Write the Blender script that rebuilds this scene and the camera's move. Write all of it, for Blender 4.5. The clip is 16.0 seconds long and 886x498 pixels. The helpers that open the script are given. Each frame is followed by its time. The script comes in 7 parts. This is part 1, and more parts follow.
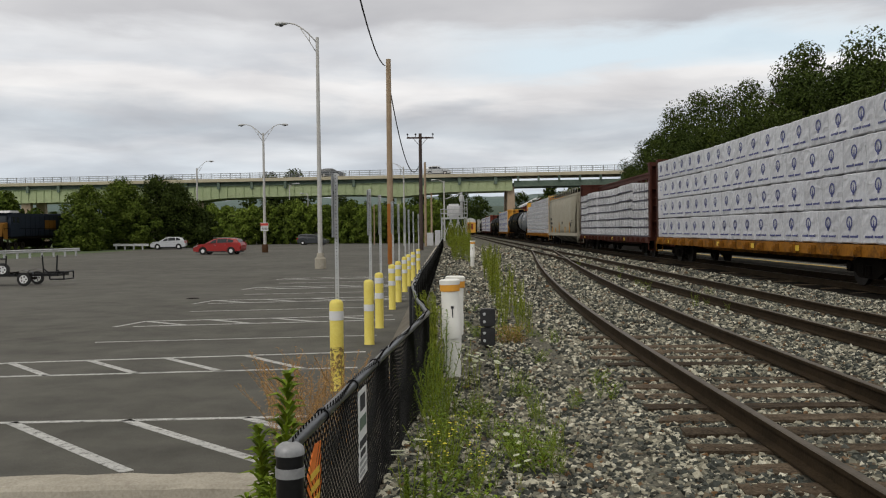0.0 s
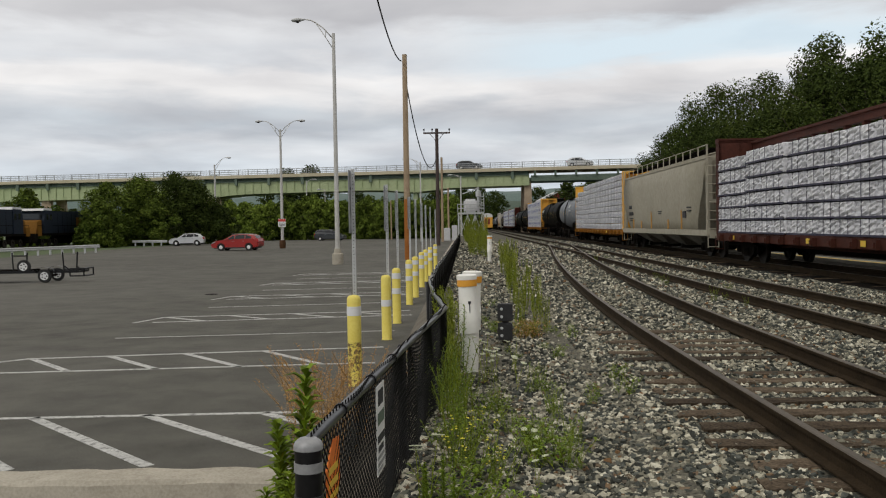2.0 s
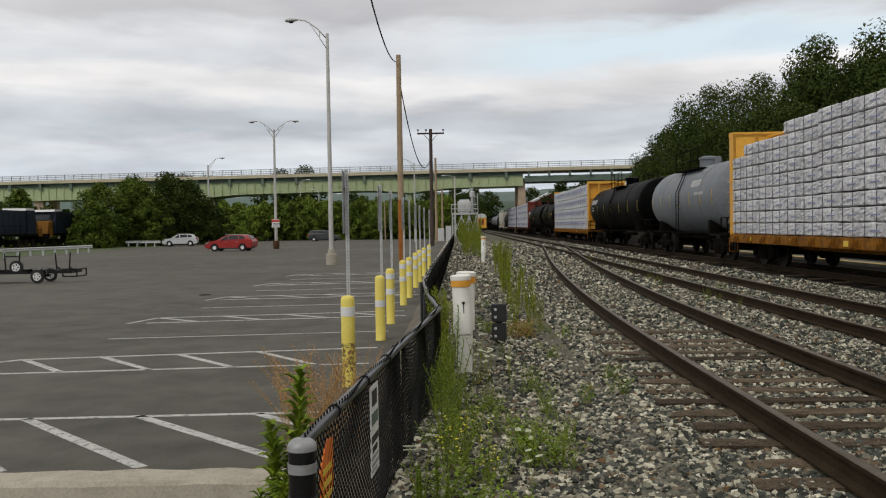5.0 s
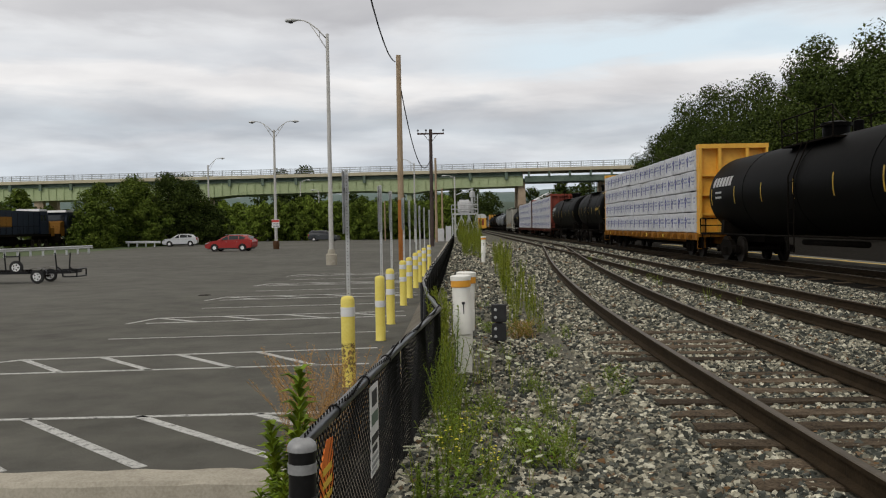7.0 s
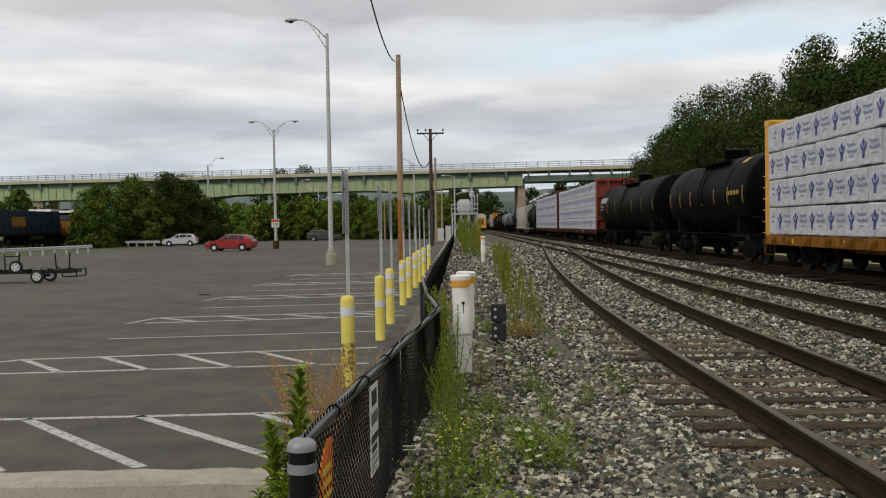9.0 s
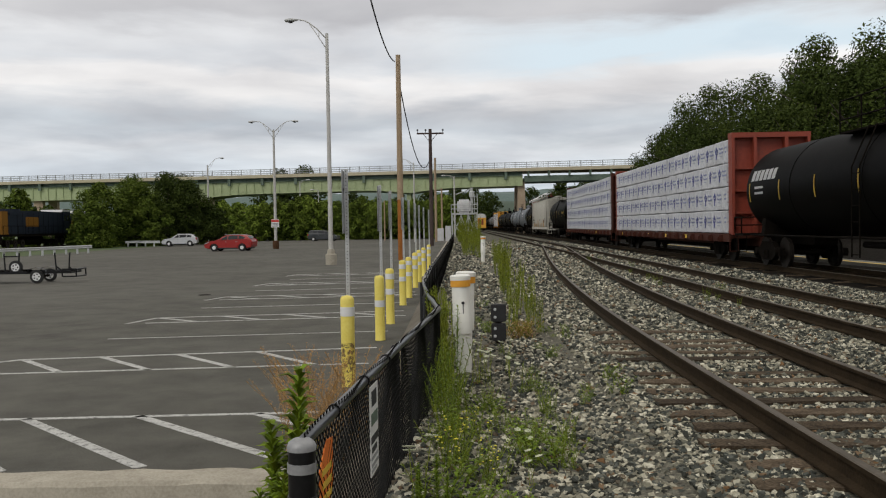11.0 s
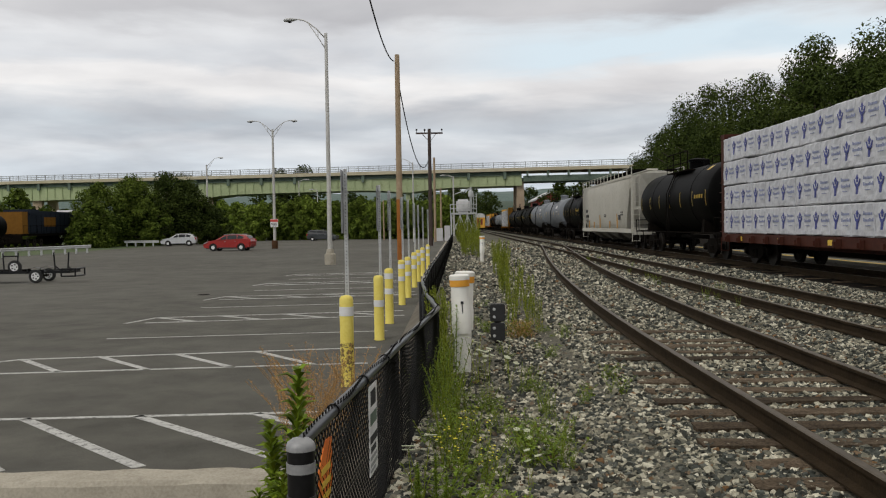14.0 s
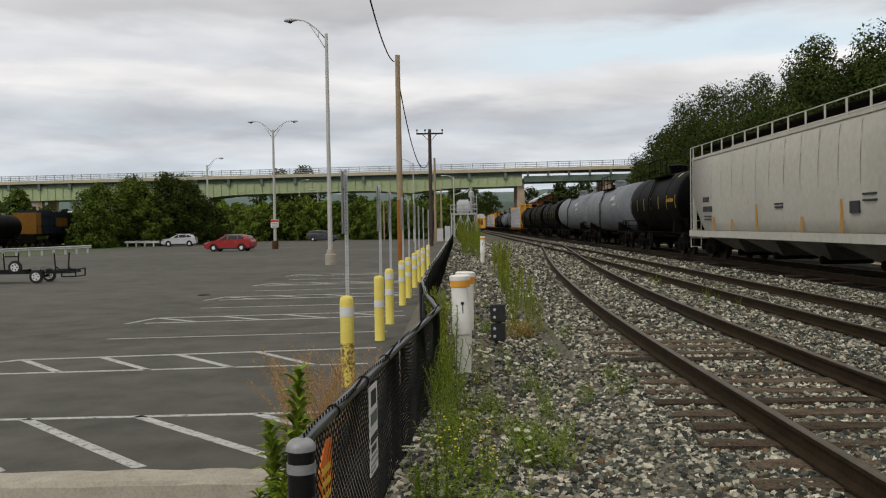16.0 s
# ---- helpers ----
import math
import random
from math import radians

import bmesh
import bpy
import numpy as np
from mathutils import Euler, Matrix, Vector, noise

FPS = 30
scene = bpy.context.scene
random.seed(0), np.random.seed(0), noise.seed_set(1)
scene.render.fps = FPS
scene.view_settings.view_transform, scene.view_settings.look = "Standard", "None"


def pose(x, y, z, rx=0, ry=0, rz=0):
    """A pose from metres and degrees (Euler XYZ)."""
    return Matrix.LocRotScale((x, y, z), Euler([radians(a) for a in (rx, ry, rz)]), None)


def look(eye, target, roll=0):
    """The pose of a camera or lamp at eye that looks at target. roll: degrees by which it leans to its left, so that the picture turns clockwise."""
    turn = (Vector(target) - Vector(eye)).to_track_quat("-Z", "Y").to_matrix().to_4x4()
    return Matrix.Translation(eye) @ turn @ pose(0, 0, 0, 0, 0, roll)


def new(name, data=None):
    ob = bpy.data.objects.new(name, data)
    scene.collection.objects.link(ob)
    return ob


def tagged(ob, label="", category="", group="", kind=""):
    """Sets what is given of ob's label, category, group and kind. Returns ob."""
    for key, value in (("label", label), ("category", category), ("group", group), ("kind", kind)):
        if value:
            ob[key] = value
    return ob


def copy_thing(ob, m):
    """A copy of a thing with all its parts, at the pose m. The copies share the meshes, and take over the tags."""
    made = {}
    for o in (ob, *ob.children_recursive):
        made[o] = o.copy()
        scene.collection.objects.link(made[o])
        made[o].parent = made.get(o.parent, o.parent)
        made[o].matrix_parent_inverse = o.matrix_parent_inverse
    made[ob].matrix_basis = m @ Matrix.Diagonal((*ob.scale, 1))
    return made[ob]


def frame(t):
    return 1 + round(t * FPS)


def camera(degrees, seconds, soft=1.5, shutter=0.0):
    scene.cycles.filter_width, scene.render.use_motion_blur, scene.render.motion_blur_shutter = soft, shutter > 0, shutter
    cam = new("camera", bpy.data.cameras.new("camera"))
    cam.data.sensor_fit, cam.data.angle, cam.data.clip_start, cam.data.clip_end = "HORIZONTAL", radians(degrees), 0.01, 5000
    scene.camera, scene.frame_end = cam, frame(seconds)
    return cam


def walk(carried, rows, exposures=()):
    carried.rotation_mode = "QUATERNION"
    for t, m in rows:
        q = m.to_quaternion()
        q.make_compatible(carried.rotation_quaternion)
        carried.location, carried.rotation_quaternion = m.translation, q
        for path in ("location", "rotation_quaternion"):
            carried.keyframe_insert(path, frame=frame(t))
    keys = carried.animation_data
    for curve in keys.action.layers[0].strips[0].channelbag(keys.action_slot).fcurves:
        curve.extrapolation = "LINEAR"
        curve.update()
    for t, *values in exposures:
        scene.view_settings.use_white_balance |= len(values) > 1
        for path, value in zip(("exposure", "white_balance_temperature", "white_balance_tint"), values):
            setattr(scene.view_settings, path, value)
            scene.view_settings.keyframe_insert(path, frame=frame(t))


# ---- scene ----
cam = camera(52.8, 16.0, soft=1.15)
EYE = (0.0, 0.0, 2.25)
# seconds and the camera's turn in degrees; it is held in one spot
PATH = [(0.0, 88.767, 0.667, -0.723),
        (0.5, 88.648, 0.752, -0.377),
        (1.0, 88.594, 0.848, -0.305),
        (1.5, 88.549, 0.911, 0.199),
        (2.0, 88.471, 0.941, 0.361),
        (2.5, 88.477, 0.949, 0.151),
        (3.0, 88.469, 0.942, 0.163),
        (3.5, 88.439, 0.935, 0.095),
        (4.0, 88.502, 0.962, -0.011),
        (6.5, 88.483, 0.931, -0.034),
        (7.0, 88.511, 0.933, -0.032),
        (7.5, 88.522, 0.931, -0.032),
        (8.0, 88.509, 0.931, -0.036),
        (8.5, 88.495, 0.931, -0.040),
        (9.0, 88.492, 0.939, -0.048),
        (11.5, 88.497, 0.939, -0.058),
        (12.0, 88.506, 0.938, -0.050),
        (12.5, 88.509, 0.933, -0.050),
        (13.0, 88.500, 0.940, -0.055),
        (13.5, 88.481, 0.941, -0.058),
        (14.0, 88.478, 0.941, -0.116),
        (14.5, 88.475, 0.934, -0.101),
        (15.0, 88.476, 0.916, -0.113),
        (15.5, 88.491, 0.930, -0.104),
        (16.0, 88.506, 0.923, -0.091)]
walk(cam, [(t, pose(*EYE, rx, ry, rz)) for t, rx, ry, rz in PATH], exposures=[(0, 0.0), (16, 0.0)])

SLANT = 0.0168      # all tracks and the fence run this much to the right per metre ahead
RAIL_Z = 0.75       # rail heads, above the car park's asphalt


# ---- light: an overcast summer sky ----
def build_sky():
    world = bpy.data.worlds.new("overcast_sky")
    scene.world = world
    world.use_nodes = True
    nt = world.node_tree
    nt.nodes.clear()
    out = nt.nodes.new("ShaderNodeOutputWorld")
    sky = nt.nodes.new("ShaderNodeTexSky")
    sky.sky_type, sky.sun_disc = "NISHITA", False
    sky.sun_elevation, sky.sun_rotation = radians(42), radians(-60)
    bg_sky = nt.nodes.new("ShaderNodeBackground")
    bg_sky.inputs["Strength"].default_value = 0.1
    nt.links.new(sky.outputs[0], bg_sky.inputs[0])
    # clouds lie on a flat deck: the direction is divided by its height
    co = nt.nodes.new("ShaderNodeTexCoord")
    sep = nt.nodes.new("ShaderNodeSeparateXYZ")
    nt.links.new(co.outputs["Generated"], sep.inputs[0])
    up = nt.nodes.new("ShaderNodeMath")
    up.operation, up.inputs[1].default_value = "ABSOLUTE", 0
    nt.links.new(sep.outputs[2], up.inputs[0])
    lift = nt.nodes.new("ShaderNodeMath")
    lift.operation, lift.inputs[1].default_value = "ADD", 0.11
    nt.links.new(up.outputs[0], lift.inputs[0])
    div = []
    for k in (0, 1):
        d = nt.nodes.new("ShaderNodeMath")
        d.operation = "DIVIDE"
        nt.links.new(sep.outputs[k], d.inputs[0])
        nt.links.new(lift.outputs[0], d.inputs[1])
        div.append(d)
    com = nt.nodes.new("ShaderNodeCombineXYZ")
    nt.links.new(div[0].outputs[0], com.inputs[0])
    nt.links.new(div[1].outputs[0], com.inputs[1])
    big = nt.nodes.new("ShaderNodeTexNoise")
    big.inputs["Scale"].default_value, big.inputs["Detail"].default_value = 1.0, 8
    big.inputs["Roughness"].default_value, big.inputs["Distortion"].default_value = 0.5, 0.2
    nt.links.new(com.outputs[0], big.inputs["Vector"])
    ramp = nt.nodes.new("ShaderNodeValToRGB")
    el = ramp.color_ramp.elements
    el[0].position, el[0].color = 0.34, (0.80, 0.80, 0.815, 1)
    el[1].position, el[1].color = 0.66, (1.16, 1.155, 1.145, 1)
    for p, c in ((0.44, (0.91, 0.91, 0.92, 1)), (0.54, (1.03, 1.03, 1.03, 1))):
        e = el.new(p)
        e.color = c
    nt.links.new(big.outputs["Fac"], ramp.inputs[0])
    bg = nt.nodes.new("ShaderNodeBackground")
    bg.inputs["Strength"].default_value = 1.0
    # the deck lies in long level layers: lighter and darker with height, their edges ragged
    rag = nt.nodes.new("ShaderNodeMapping")
    rag.inputs["Scale"].default_value = (5.0, 5.0, 26.0)
    nt.links.new(co.outputs["Generated"], rag.inputs["Vector"])
    wisp = nt.nodes.new("ShaderNodeTexNoise")
    wisp.inputs["Scale"].default_value, wisp.inputs["Detail"].default_value = 1.0, 7
    wisp.inputs["Roughness"].default_value, wisp.inputs["Distortion"].default_value = 0.55, 0.3
    nt.links.new(rag.outputs[0], wisp.inputs["Vector"])
    shift = nt.nodes.new("ShaderNodeMath")
    shift.operation = "MULTIPLY_ADD"
    shift.inputs[1].default_value, shift.inputs[2].default_value = 0.075, -0.0375
    nt.links.new(wisp.outputs["Fac"], shift.inputs[0])
    level = nt.nodes.new("ShaderNodeMath")
    level.operation = "ADD"
    nt.links.new(up.outputs[0], level.inputs[0])
    nt.links.new(shift.outputs[0], level.inputs[1])
    layers = nt.nodes.new("ShaderNodeValToRGB")
    el = layers.color_ramp.elements
    el[0].position, el[0].color = 0.0, (0.58, 0.64, 0.70, 1)
    el[1].position, el[1].color = 0.5, (0.70, 0.675, 0.635, 1)
    for p, c in ((0.065, (0.66, 0.71, 0.76, 1)), (0.085, (0.72, 0.745, 0.775, 1)), (0.105, (0.56, 0.60, 0.645, 1)), (0.13, (0.60, 0.62, 0.65, 1)), (0.148, (0.80, 0.79, 0.79, 1)), (0.168, (0.84, 0.83, 0.83, 1)), (0.182, (0.70, 0.72, 0.75, 1)), (0.205, (0.74, 0.75, 0.77, 1)), (0.225, (0.56, 0.56, 0.58, 1)), (0.27, (0.60, 0.60, 0.615, 1))):
        e = el.new(p)
        e.color = c
    nt.links.new(level.outputs[0], layers.inputs[0])
    mul = nt.nodes.new("ShaderNodeMix")
    mul.data_type, mul.blend_type = "RGBA", "MULTIPLY"
    mul.inputs[0].default_value = 1.0
    nt.links.new(ramp.outputs[0], mul.inputs[6])
    nt.links.new(layers.outputs[0], mul.inputs[7])
    # a pale blue opening above the bridge's far end
    side = nt.nodes.new("ShaderNodeMapRange")
    side.interpolation_type = "SMOOTHSTEP"
    side.inputs["From Min"].default_value, side.inputs["From Max"].default_value = -0.06, 0.14
    nt.links.new(sep.outputs[0], side.inputs["Value"])
    belt = nt.nodes.new("ShaderNodeValToRGB")
    el = belt.color_ramp.elements
    el[0].position, el[0].color = 0.158, (0, 0, 0, 1)
    el[1].position, el[1].color = 0.225, (0, 0, 0, 1)
    for p, c in ((0.178, (1, 1, 1, 1)), (0.196, (1, 1, 1, 1))):
        e = el.new(p)
        e.color = c
    nt.links.new(level.outputs[0], belt.inputs[0])
    open_fac = nt.nodes.new("ShaderNodeMath")
    open_fac.operation = "MULTIPLY"
    nt.links.new(side.outputs[0], open_fac.inputs[0])
    nt.links.new(belt.outputs[0], open_fac.inputs[1])
    blue = nt.nodes.new("ShaderNodeMix")
    blue.data_type = "RGBA"
    blue.inputs[7].default_value = (0.70, 0.81, 0.885, 1)
    nt.links.new(open_fac.outputs[0], blue.inputs[0])
    nt.links.new(mul.outputs[2], blue.inputs[6])
    nt.links.new(blue.outputs[2], bg.inputs[0])
    # thin gaps let the blue through
    gap = nt.nodes.new("ShaderNodeTexNoise")
    gap.inputs["Scale"].default_value, gap.inputs["Detail"].default_value = 0.75, 5
    move = nt.nodes.new("ShaderNodeVectorMath")
    move.operation = "ADD"
    move.inputs[1].default_value = (3.1, 7.4, 0)
    nt.links.new(com.outputs[0], move.inputs[0])
    nt.links.new(move.outputs[0], gap.inputs["Vector"])
    gr = nt.nodes.new("ShaderNodeValToRGB")
    gr.color_ramp.elements[0].position, gr.color_ramp.elements[0].color = 0.56, (0, 0, 0, 1)
    gr.color_ramp.elements[1].position, gr.color_ramp.elements[1].color = 0.72, (0.30, 0.30, 0.30, 1)
    nt.links.new(gap.outputs["Fac"], gr.inputs[0])
    mix = nt.nodes.new("ShaderNodeMixShader")
    nt.links.new(gr.outputs[0], mix.inputs[0])
    nt.links.new(bg.outputs[0], mix.inputs[1])
    nt.links.new(bg_sky.outputs[0], mix.inputs[2])
    nt.links.new(mix.outputs[0], out.inputs[0])
    lamp = bpy.data.lights.new("sun", "SUN")
    lamp.energy, lamp.angle, lamp.color = 0.85, radians(25), (1.0, 0.97, 0.92)
    ob = new("sun", lamp)
    ob.matrix_world = look((0, 0, 60), (38, 46, 0))


build_sky()


# ---- materials ----
def mat(name, c1, c2=None, scale=8.0, rough=0.7, metal=0.0, bump=0.0, fine=6.0, island=0.0, object_random=0.0, spots=None, coat=0.0, spec=0.5):
    """A surface with two scales of variation between c1 and c2; island/object_random: variation from piece to piece."""
    m = bpy.data.materials.new(name)
    m.use_nodes = True
    nt = m.node_tree
    p = nt.nodes["Principled BSDF"]
    p.inputs["Roughness"].default_value, p.inputs["Metallic"].default_value = rough, metal
    p.inputs["Specular IOR Level"].default_value = spec
    p.inputs["Coat Weight"].default_value = coat
    c2 = c2 or tuple(v * 0.8 for v in c1)
    co = nt.nodes.new("ShaderNodeTexCoord")
    n1 = nt.nodes.new("ShaderNodeTexNoise")
    n1.inputs["Scale"].default_value, n1.inputs["Detail"].default_value = scale, 6
    n1.inputs["Roughness"].default_value = 0.65
    n2 = nt.nodes.new("ShaderNodeTexNoise")
    n2.inputs["Scale"].default_value, n2.inputs["Detail"].default_value = scale * fine, 4
    for n in (n1, n2):
        nt.links.new(co.outputs["Object"], n.inputs["Vector"])
    add = nt.nodes.new("ShaderNodeMath")
    add.operation = "MULTIPLY_ADD"
    add.inputs[1].default_value = 0.45
    nt.links.new(n2.outputs["Fac"], add.inputs[0])
    base = nt.nodes.new("ShaderNodeMath")
    base.operation = "MULTIPLY"
    base.inputs[1].default_value = 0.55
    nt.links.new(n1.outputs["Fac"], base.inputs[0])
    nt.links.new(base.outputs[0], add.inputs[2])
    fac = add.outputs[0]
    ramp = nt.nodes.new("ShaderNodeValToRGB")
    ramp.color_ramp.elements[0].position, ramp.color_ramp.elements[0].color = 0.36, (*c1, 1)
    ramp.color_ramp.elements[1].position, ramp.color_ramp.elements[1].color = 0.64, (*c2, 1)
    nt.links.new(fac, ramp.inputs[0])
    col = ramp.outputs[0]
    if island or object_random:
        g = nt.nodes.new("ShaderNodeNewGeometry" if island else "ShaderNodeObjectInfo")
        rnd = g.outputs["Random Per Island"] if island else g.outputs["Random"]
        k = island or object_random
        mr = nt.nodes.new("ShaderNodeMapRange")
        mr.inputs["To Min"].default_value, mr.inputs["To Max"].default_value = 1 - k, 1 + k
        nt.links.new(rnd, mr.inputs["Value"])
        hsv = nt.nodes.new("ShaderNodeHueSaturation")
        nt.links.new(mr.outputs[0], hsv.inputs["Value"])
        nt.links.new(col, hsv.inputs["Color"])
        col = hsv.outputs[0]
    if spots:
        colour, sscale, low, high = spots
        n3 = nt.nodes.new("ShaderNodeTexNoise")
        n3.inputs["Scale"].default_value, n3.inputs["Detail"].default_value = sscale, 8
        n3.inputs["Roughness"].default_value = 0.7
        nt.links.new(co.outputs["Object"], n3.inputs["Vector"])
        r3 = nt.nodes.new("ShaderNodeMapRange")
        r3.inputs["From Min"].default_value, r3.inputs["From Max"].default_value = low, high
        nt.links.new(n3.outputs["Fac"], r3.inputs["Value"])
        mx = nt.nodes.new("ShaderNodeMix")
        mx.data_type = "RGBA"
        nt.links.new(r3.outputs[0], mx.inputs[0])
        nt.links.new(col, mx.inputs[6])
        mx.inputs[7].default_value = (*colour, 1)
        col = mx.outputs[2]
    nt.links.new(col, p.inputs["Base Color"])
    if bump:
        b = nt.nodes.new("ShaderNodeBump")
        b.inputs["Strength"].default_value, b.inputs["Distance"].default_value = bump, 0.02
        nt.links.new(fac, b.inputs["Height"])
        nt.links.new(b.outputs[0], p.inputs["Normal"])
    return m


def stone_mat():
    """Crushed stone: each piece has its own grey, some whitish, some dark or rusty."""
    mm = mat("stone", (0.6, 0.6, 0.6), (1.0, 1.0, 1.0), 9.0, 0.9, bump=0.3, fine=6, spec=0.15)
    nt = mm.node_tree
    p = nt.nodes["Principled BSDF"]
    grain = p.inputs["Base Color"].links[0].from_socket
    g = nt.nodes.new("ShaderNodeNewGeometry")
    r = nt.nodes.new("ShaderNodeValToRGB")
    el = r.color_ramp.elements
    el[0].position, el[0].color = 0.0, (0.045, 0.045, 0.037, 1)
    el[1].position, el[1].color = 1.0, (0.88, 0.84, 0.68, 1)
    for pos, c in ((0.25, (0.075, 0.082, 0.072, 1)), (0.45, (0.15, 0.158, 0.138, 1)), (0.485, (0.25, 0.14, 0.065, 1)), (0.52, (0.185, 0.185, 0.150, 1)), (0.68, (0.30, 0.285, 0.215, 1)), (0.82, (0.50, 0.47, 0.36, 1))):
        x = el.new(pos)
        x.color = c
    nt.links.new(g.outputs["Random Per Island"], r.inputs[0])
    mx = nt.nodes.new("ShaderNodeMix")
    mx.data_type, mx.blend_type = "RGBA", "MULTIPLY"
    mx.inputs[0].default_value = 1.0
    nt.links.new(r.outputs[0], mx.inputs[6])
    nt.links.new(grain, mx.inputs[7])
    nt.links.new(mx.outputs[2], p.inputs["Base Color"])
    return mm


M = {}
M["asphalt"] = mat("asphalt", (0.060, 0.058, 0.050), (0.140, 0.135, 0.115), 0.9, 0.9, bump=0.4, fine=70, spots=((0.150, 0.145, 0.128), 0.08, 0.45, 0.75), spec=0.2)
M["ballast"] = mat("ballast", (0.045, 0.043, 0.035), (0.215, 0.203, 0.160), 14.0, 0.95, bump=1.0, fine=3, spec=0.1)
M["dirt"] = mat("dirt", (0.09, 0.075, 0.055), (0.20, 0.18, 0.14), 1.2, 0.95, bump=0.6, fine=30)
# near-black: shade below the train and the wood is put into this ground colour
M["cinder_shaded"] = mat("cinder_shaded", (0.007, 0.006, 0.005), (0.022, 0.019, 0.015), 3.0, 0.95, bump=0.7, fine=15, spec=0.05)
M["grassland"] = mat("grassland", (0.04, 0.07, 0.02), (0.10, 0.13, 0.05), 0.3, 0.95, bump=0.6, fine=20)
M["concrete"] = mat("concrete", (0.34, 0.31, 0.25), (0.50, 0.46, 0.38), 2.0, 0.9, bump=0.4, fine=20, spots=((0.20, 0.17, 0.13), 1.5, 0.55, 0.75), spec=0.2)
M["line_paint"] = mat("line_paint", (0.40, 0.40, 0.38), (0.62, 0.62, 0.59), 3.0, 0.8, fine=15, spots=((0.11, 0.108, 0.10), 11.0, 0.50, 0.66))
M["rail_side"] = mat("rail_side", (0.020, 0.014, 0.0075), (0.046, 0.031, 0.017), 4.0, 0.9, bump=0.3, fine=12, spec=0.12)
M["rail_top"] = mat("rail_top", (0.065, 0.053, 0.037), (0.13, 0.108, 0.080), 3.0, 0.55, metal=0.3, fine=10, spec=0.3)
M["tie"] = mat("tie", (0.024, 0.017, 0.011), (0.150, 0.115, 0.080), 5.0, 0.95, bump=0.8, fine=9, object_random=0.45, spec=0.1)
M["stone"] = stone_mat()
M["bridge_green"] = mat("bridge_green", (0.36, 0.43, 0.24), (0.47, 0.53, 0.31), 0.25, 0.65, fine=14, spots=((0.22, 0.23, 0.13), 0.9, 0.58, 0.78), spec=0.2)
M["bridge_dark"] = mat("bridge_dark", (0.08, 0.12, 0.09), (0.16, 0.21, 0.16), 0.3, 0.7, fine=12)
M["bridge_deck"] = mat("bridge_deck", (0.48, 0.42, 0.29), (0.60, 0.54, 0.40), 0.4, 0.9, fine=14, spec=0.2)
M["pier"] = mat("pier", (0.34, 0.25, 0.17), (0.50, 0.39, 0.28), 0.5, 0.9, fine=12)
M["galv"] = mat("galv", (0.46, 0.47, 0.47), (0.62, 0.63, 0.63), 1.5, 0.5, metal=0.35, fine=10)
M["alu_pole"] = mat("alu_pole", (0.46, 0.45, 0.42), (0.60, 0.59, 0.56), 1.0, 0.55, metal=0.2, fine=10)
M["pole_wood"] = mat("pole_wood", (0.30, 0.22, 0.14), (0.46, 0.35, 0.24), 1.2, 0.9, bump=0.5, fine=14, spec=0.2)
M["pole_wood_dark"] = mat("pole_wood_dark", (0.045, 0.03, 0.028), (0.09, 0.065, 0.055), 1.2, 0.9, bump=0.4, fine=12)
M["creosote"] = mat("creosote", (0.27, 0.095, 0.022), (0.40, 0.155, 0.04), 1.5, 0.9, fine=10, spec=0.2)
M["yellow"] = mat("yellow", (0.80, 0.65, 0.11), (0.88, 0.75, 0.18), 4.0, 0.55, bump=0.05, fine=8, spots=((0.58, 0.45, 0.11), 9.0, 0.66, 0.74))
M["yellow_worn"] = mat("yellow_worn", (0.74, 0.58, 0.09), (0.82, 0.68, 0.16), 4.0, 0.6, fine=8, spots=((0.16, 0.11, 0.04), 20.0, 0.50, 0.54))
M["white_band"] = mat("white_band", (0.74, 0.75, 0.76), (0.82, 0.82, 0.82), 6.0, 0.45, fine=6)
M["pvc"] = mat("pvc", (0.84, 0.83, 0.77), (0.90, 0.89, 0.83), 3.0, 0.4, fine=6, spots=((0.45, 0.42, 0.34), 4.0, 0.66, 0.8))
M["orange_band"] = mat("orange_band", (0.78, 0.33, 0.03), (0.85, 0.42, 0.05), 5.0, 0.5)
M["black_paint"] = mat("black_paint", (0.004, 0.004, 0.0045), (0.010, 0.010, 0.011), 5.0, 0.4, fine=8, spec=0.3)
M["black_wire"] = mat("black_wire", (0.004, 0.004, 0.004), (0.010, 0.010, 0.010), 20.0, 0.6, spec=0.15)
M["bridge_rail"] = mat("bridge_rail", (0.24, 0.255, 0.27), (0.34, 0.355, 0.37), 2.0, 0.6)
M["platform"] = mat("platform", (0.16, 0.153, 0.135), (0.25, 0.24, 0.215), 1.0, 0.9, bump=0.3, fine=20, spec=0.1)
M["rail_grey"] = mat("rail_grey", (0.040, 0.043, 0.047), (0.075, 0.079, 0.085), 4.0, 0.3, metal=0.2, fine=10)
M["silver"] = mat("silver", (0.26, 0.265, 0.27), (0.36, 0.365, 0.37), 8.0, 0.4, metal=0.15)
M["dark_plastic"] = mat("dark_plastic", (0.012, 0.012, 0.013), (0.03, 0.03, 0.032), 8.0, 0.5)
M["orange_tag"] = mat("orange_tag", (0.72, 0.16, 0.02), (0.80, 0.22, 0.03), 5.0, 0.6)
M["sign_back"] = mat("sign_back", (0.30, 0.31, 0.32), (0.42, 0.43, 0.44), 3.0, 0.55, metal=0.3)
M["sign_white"] = mat("sign_white", (0.70, 0.70, 0.70), (0.80, 0.80, 0.79), 3.0, 0.6)
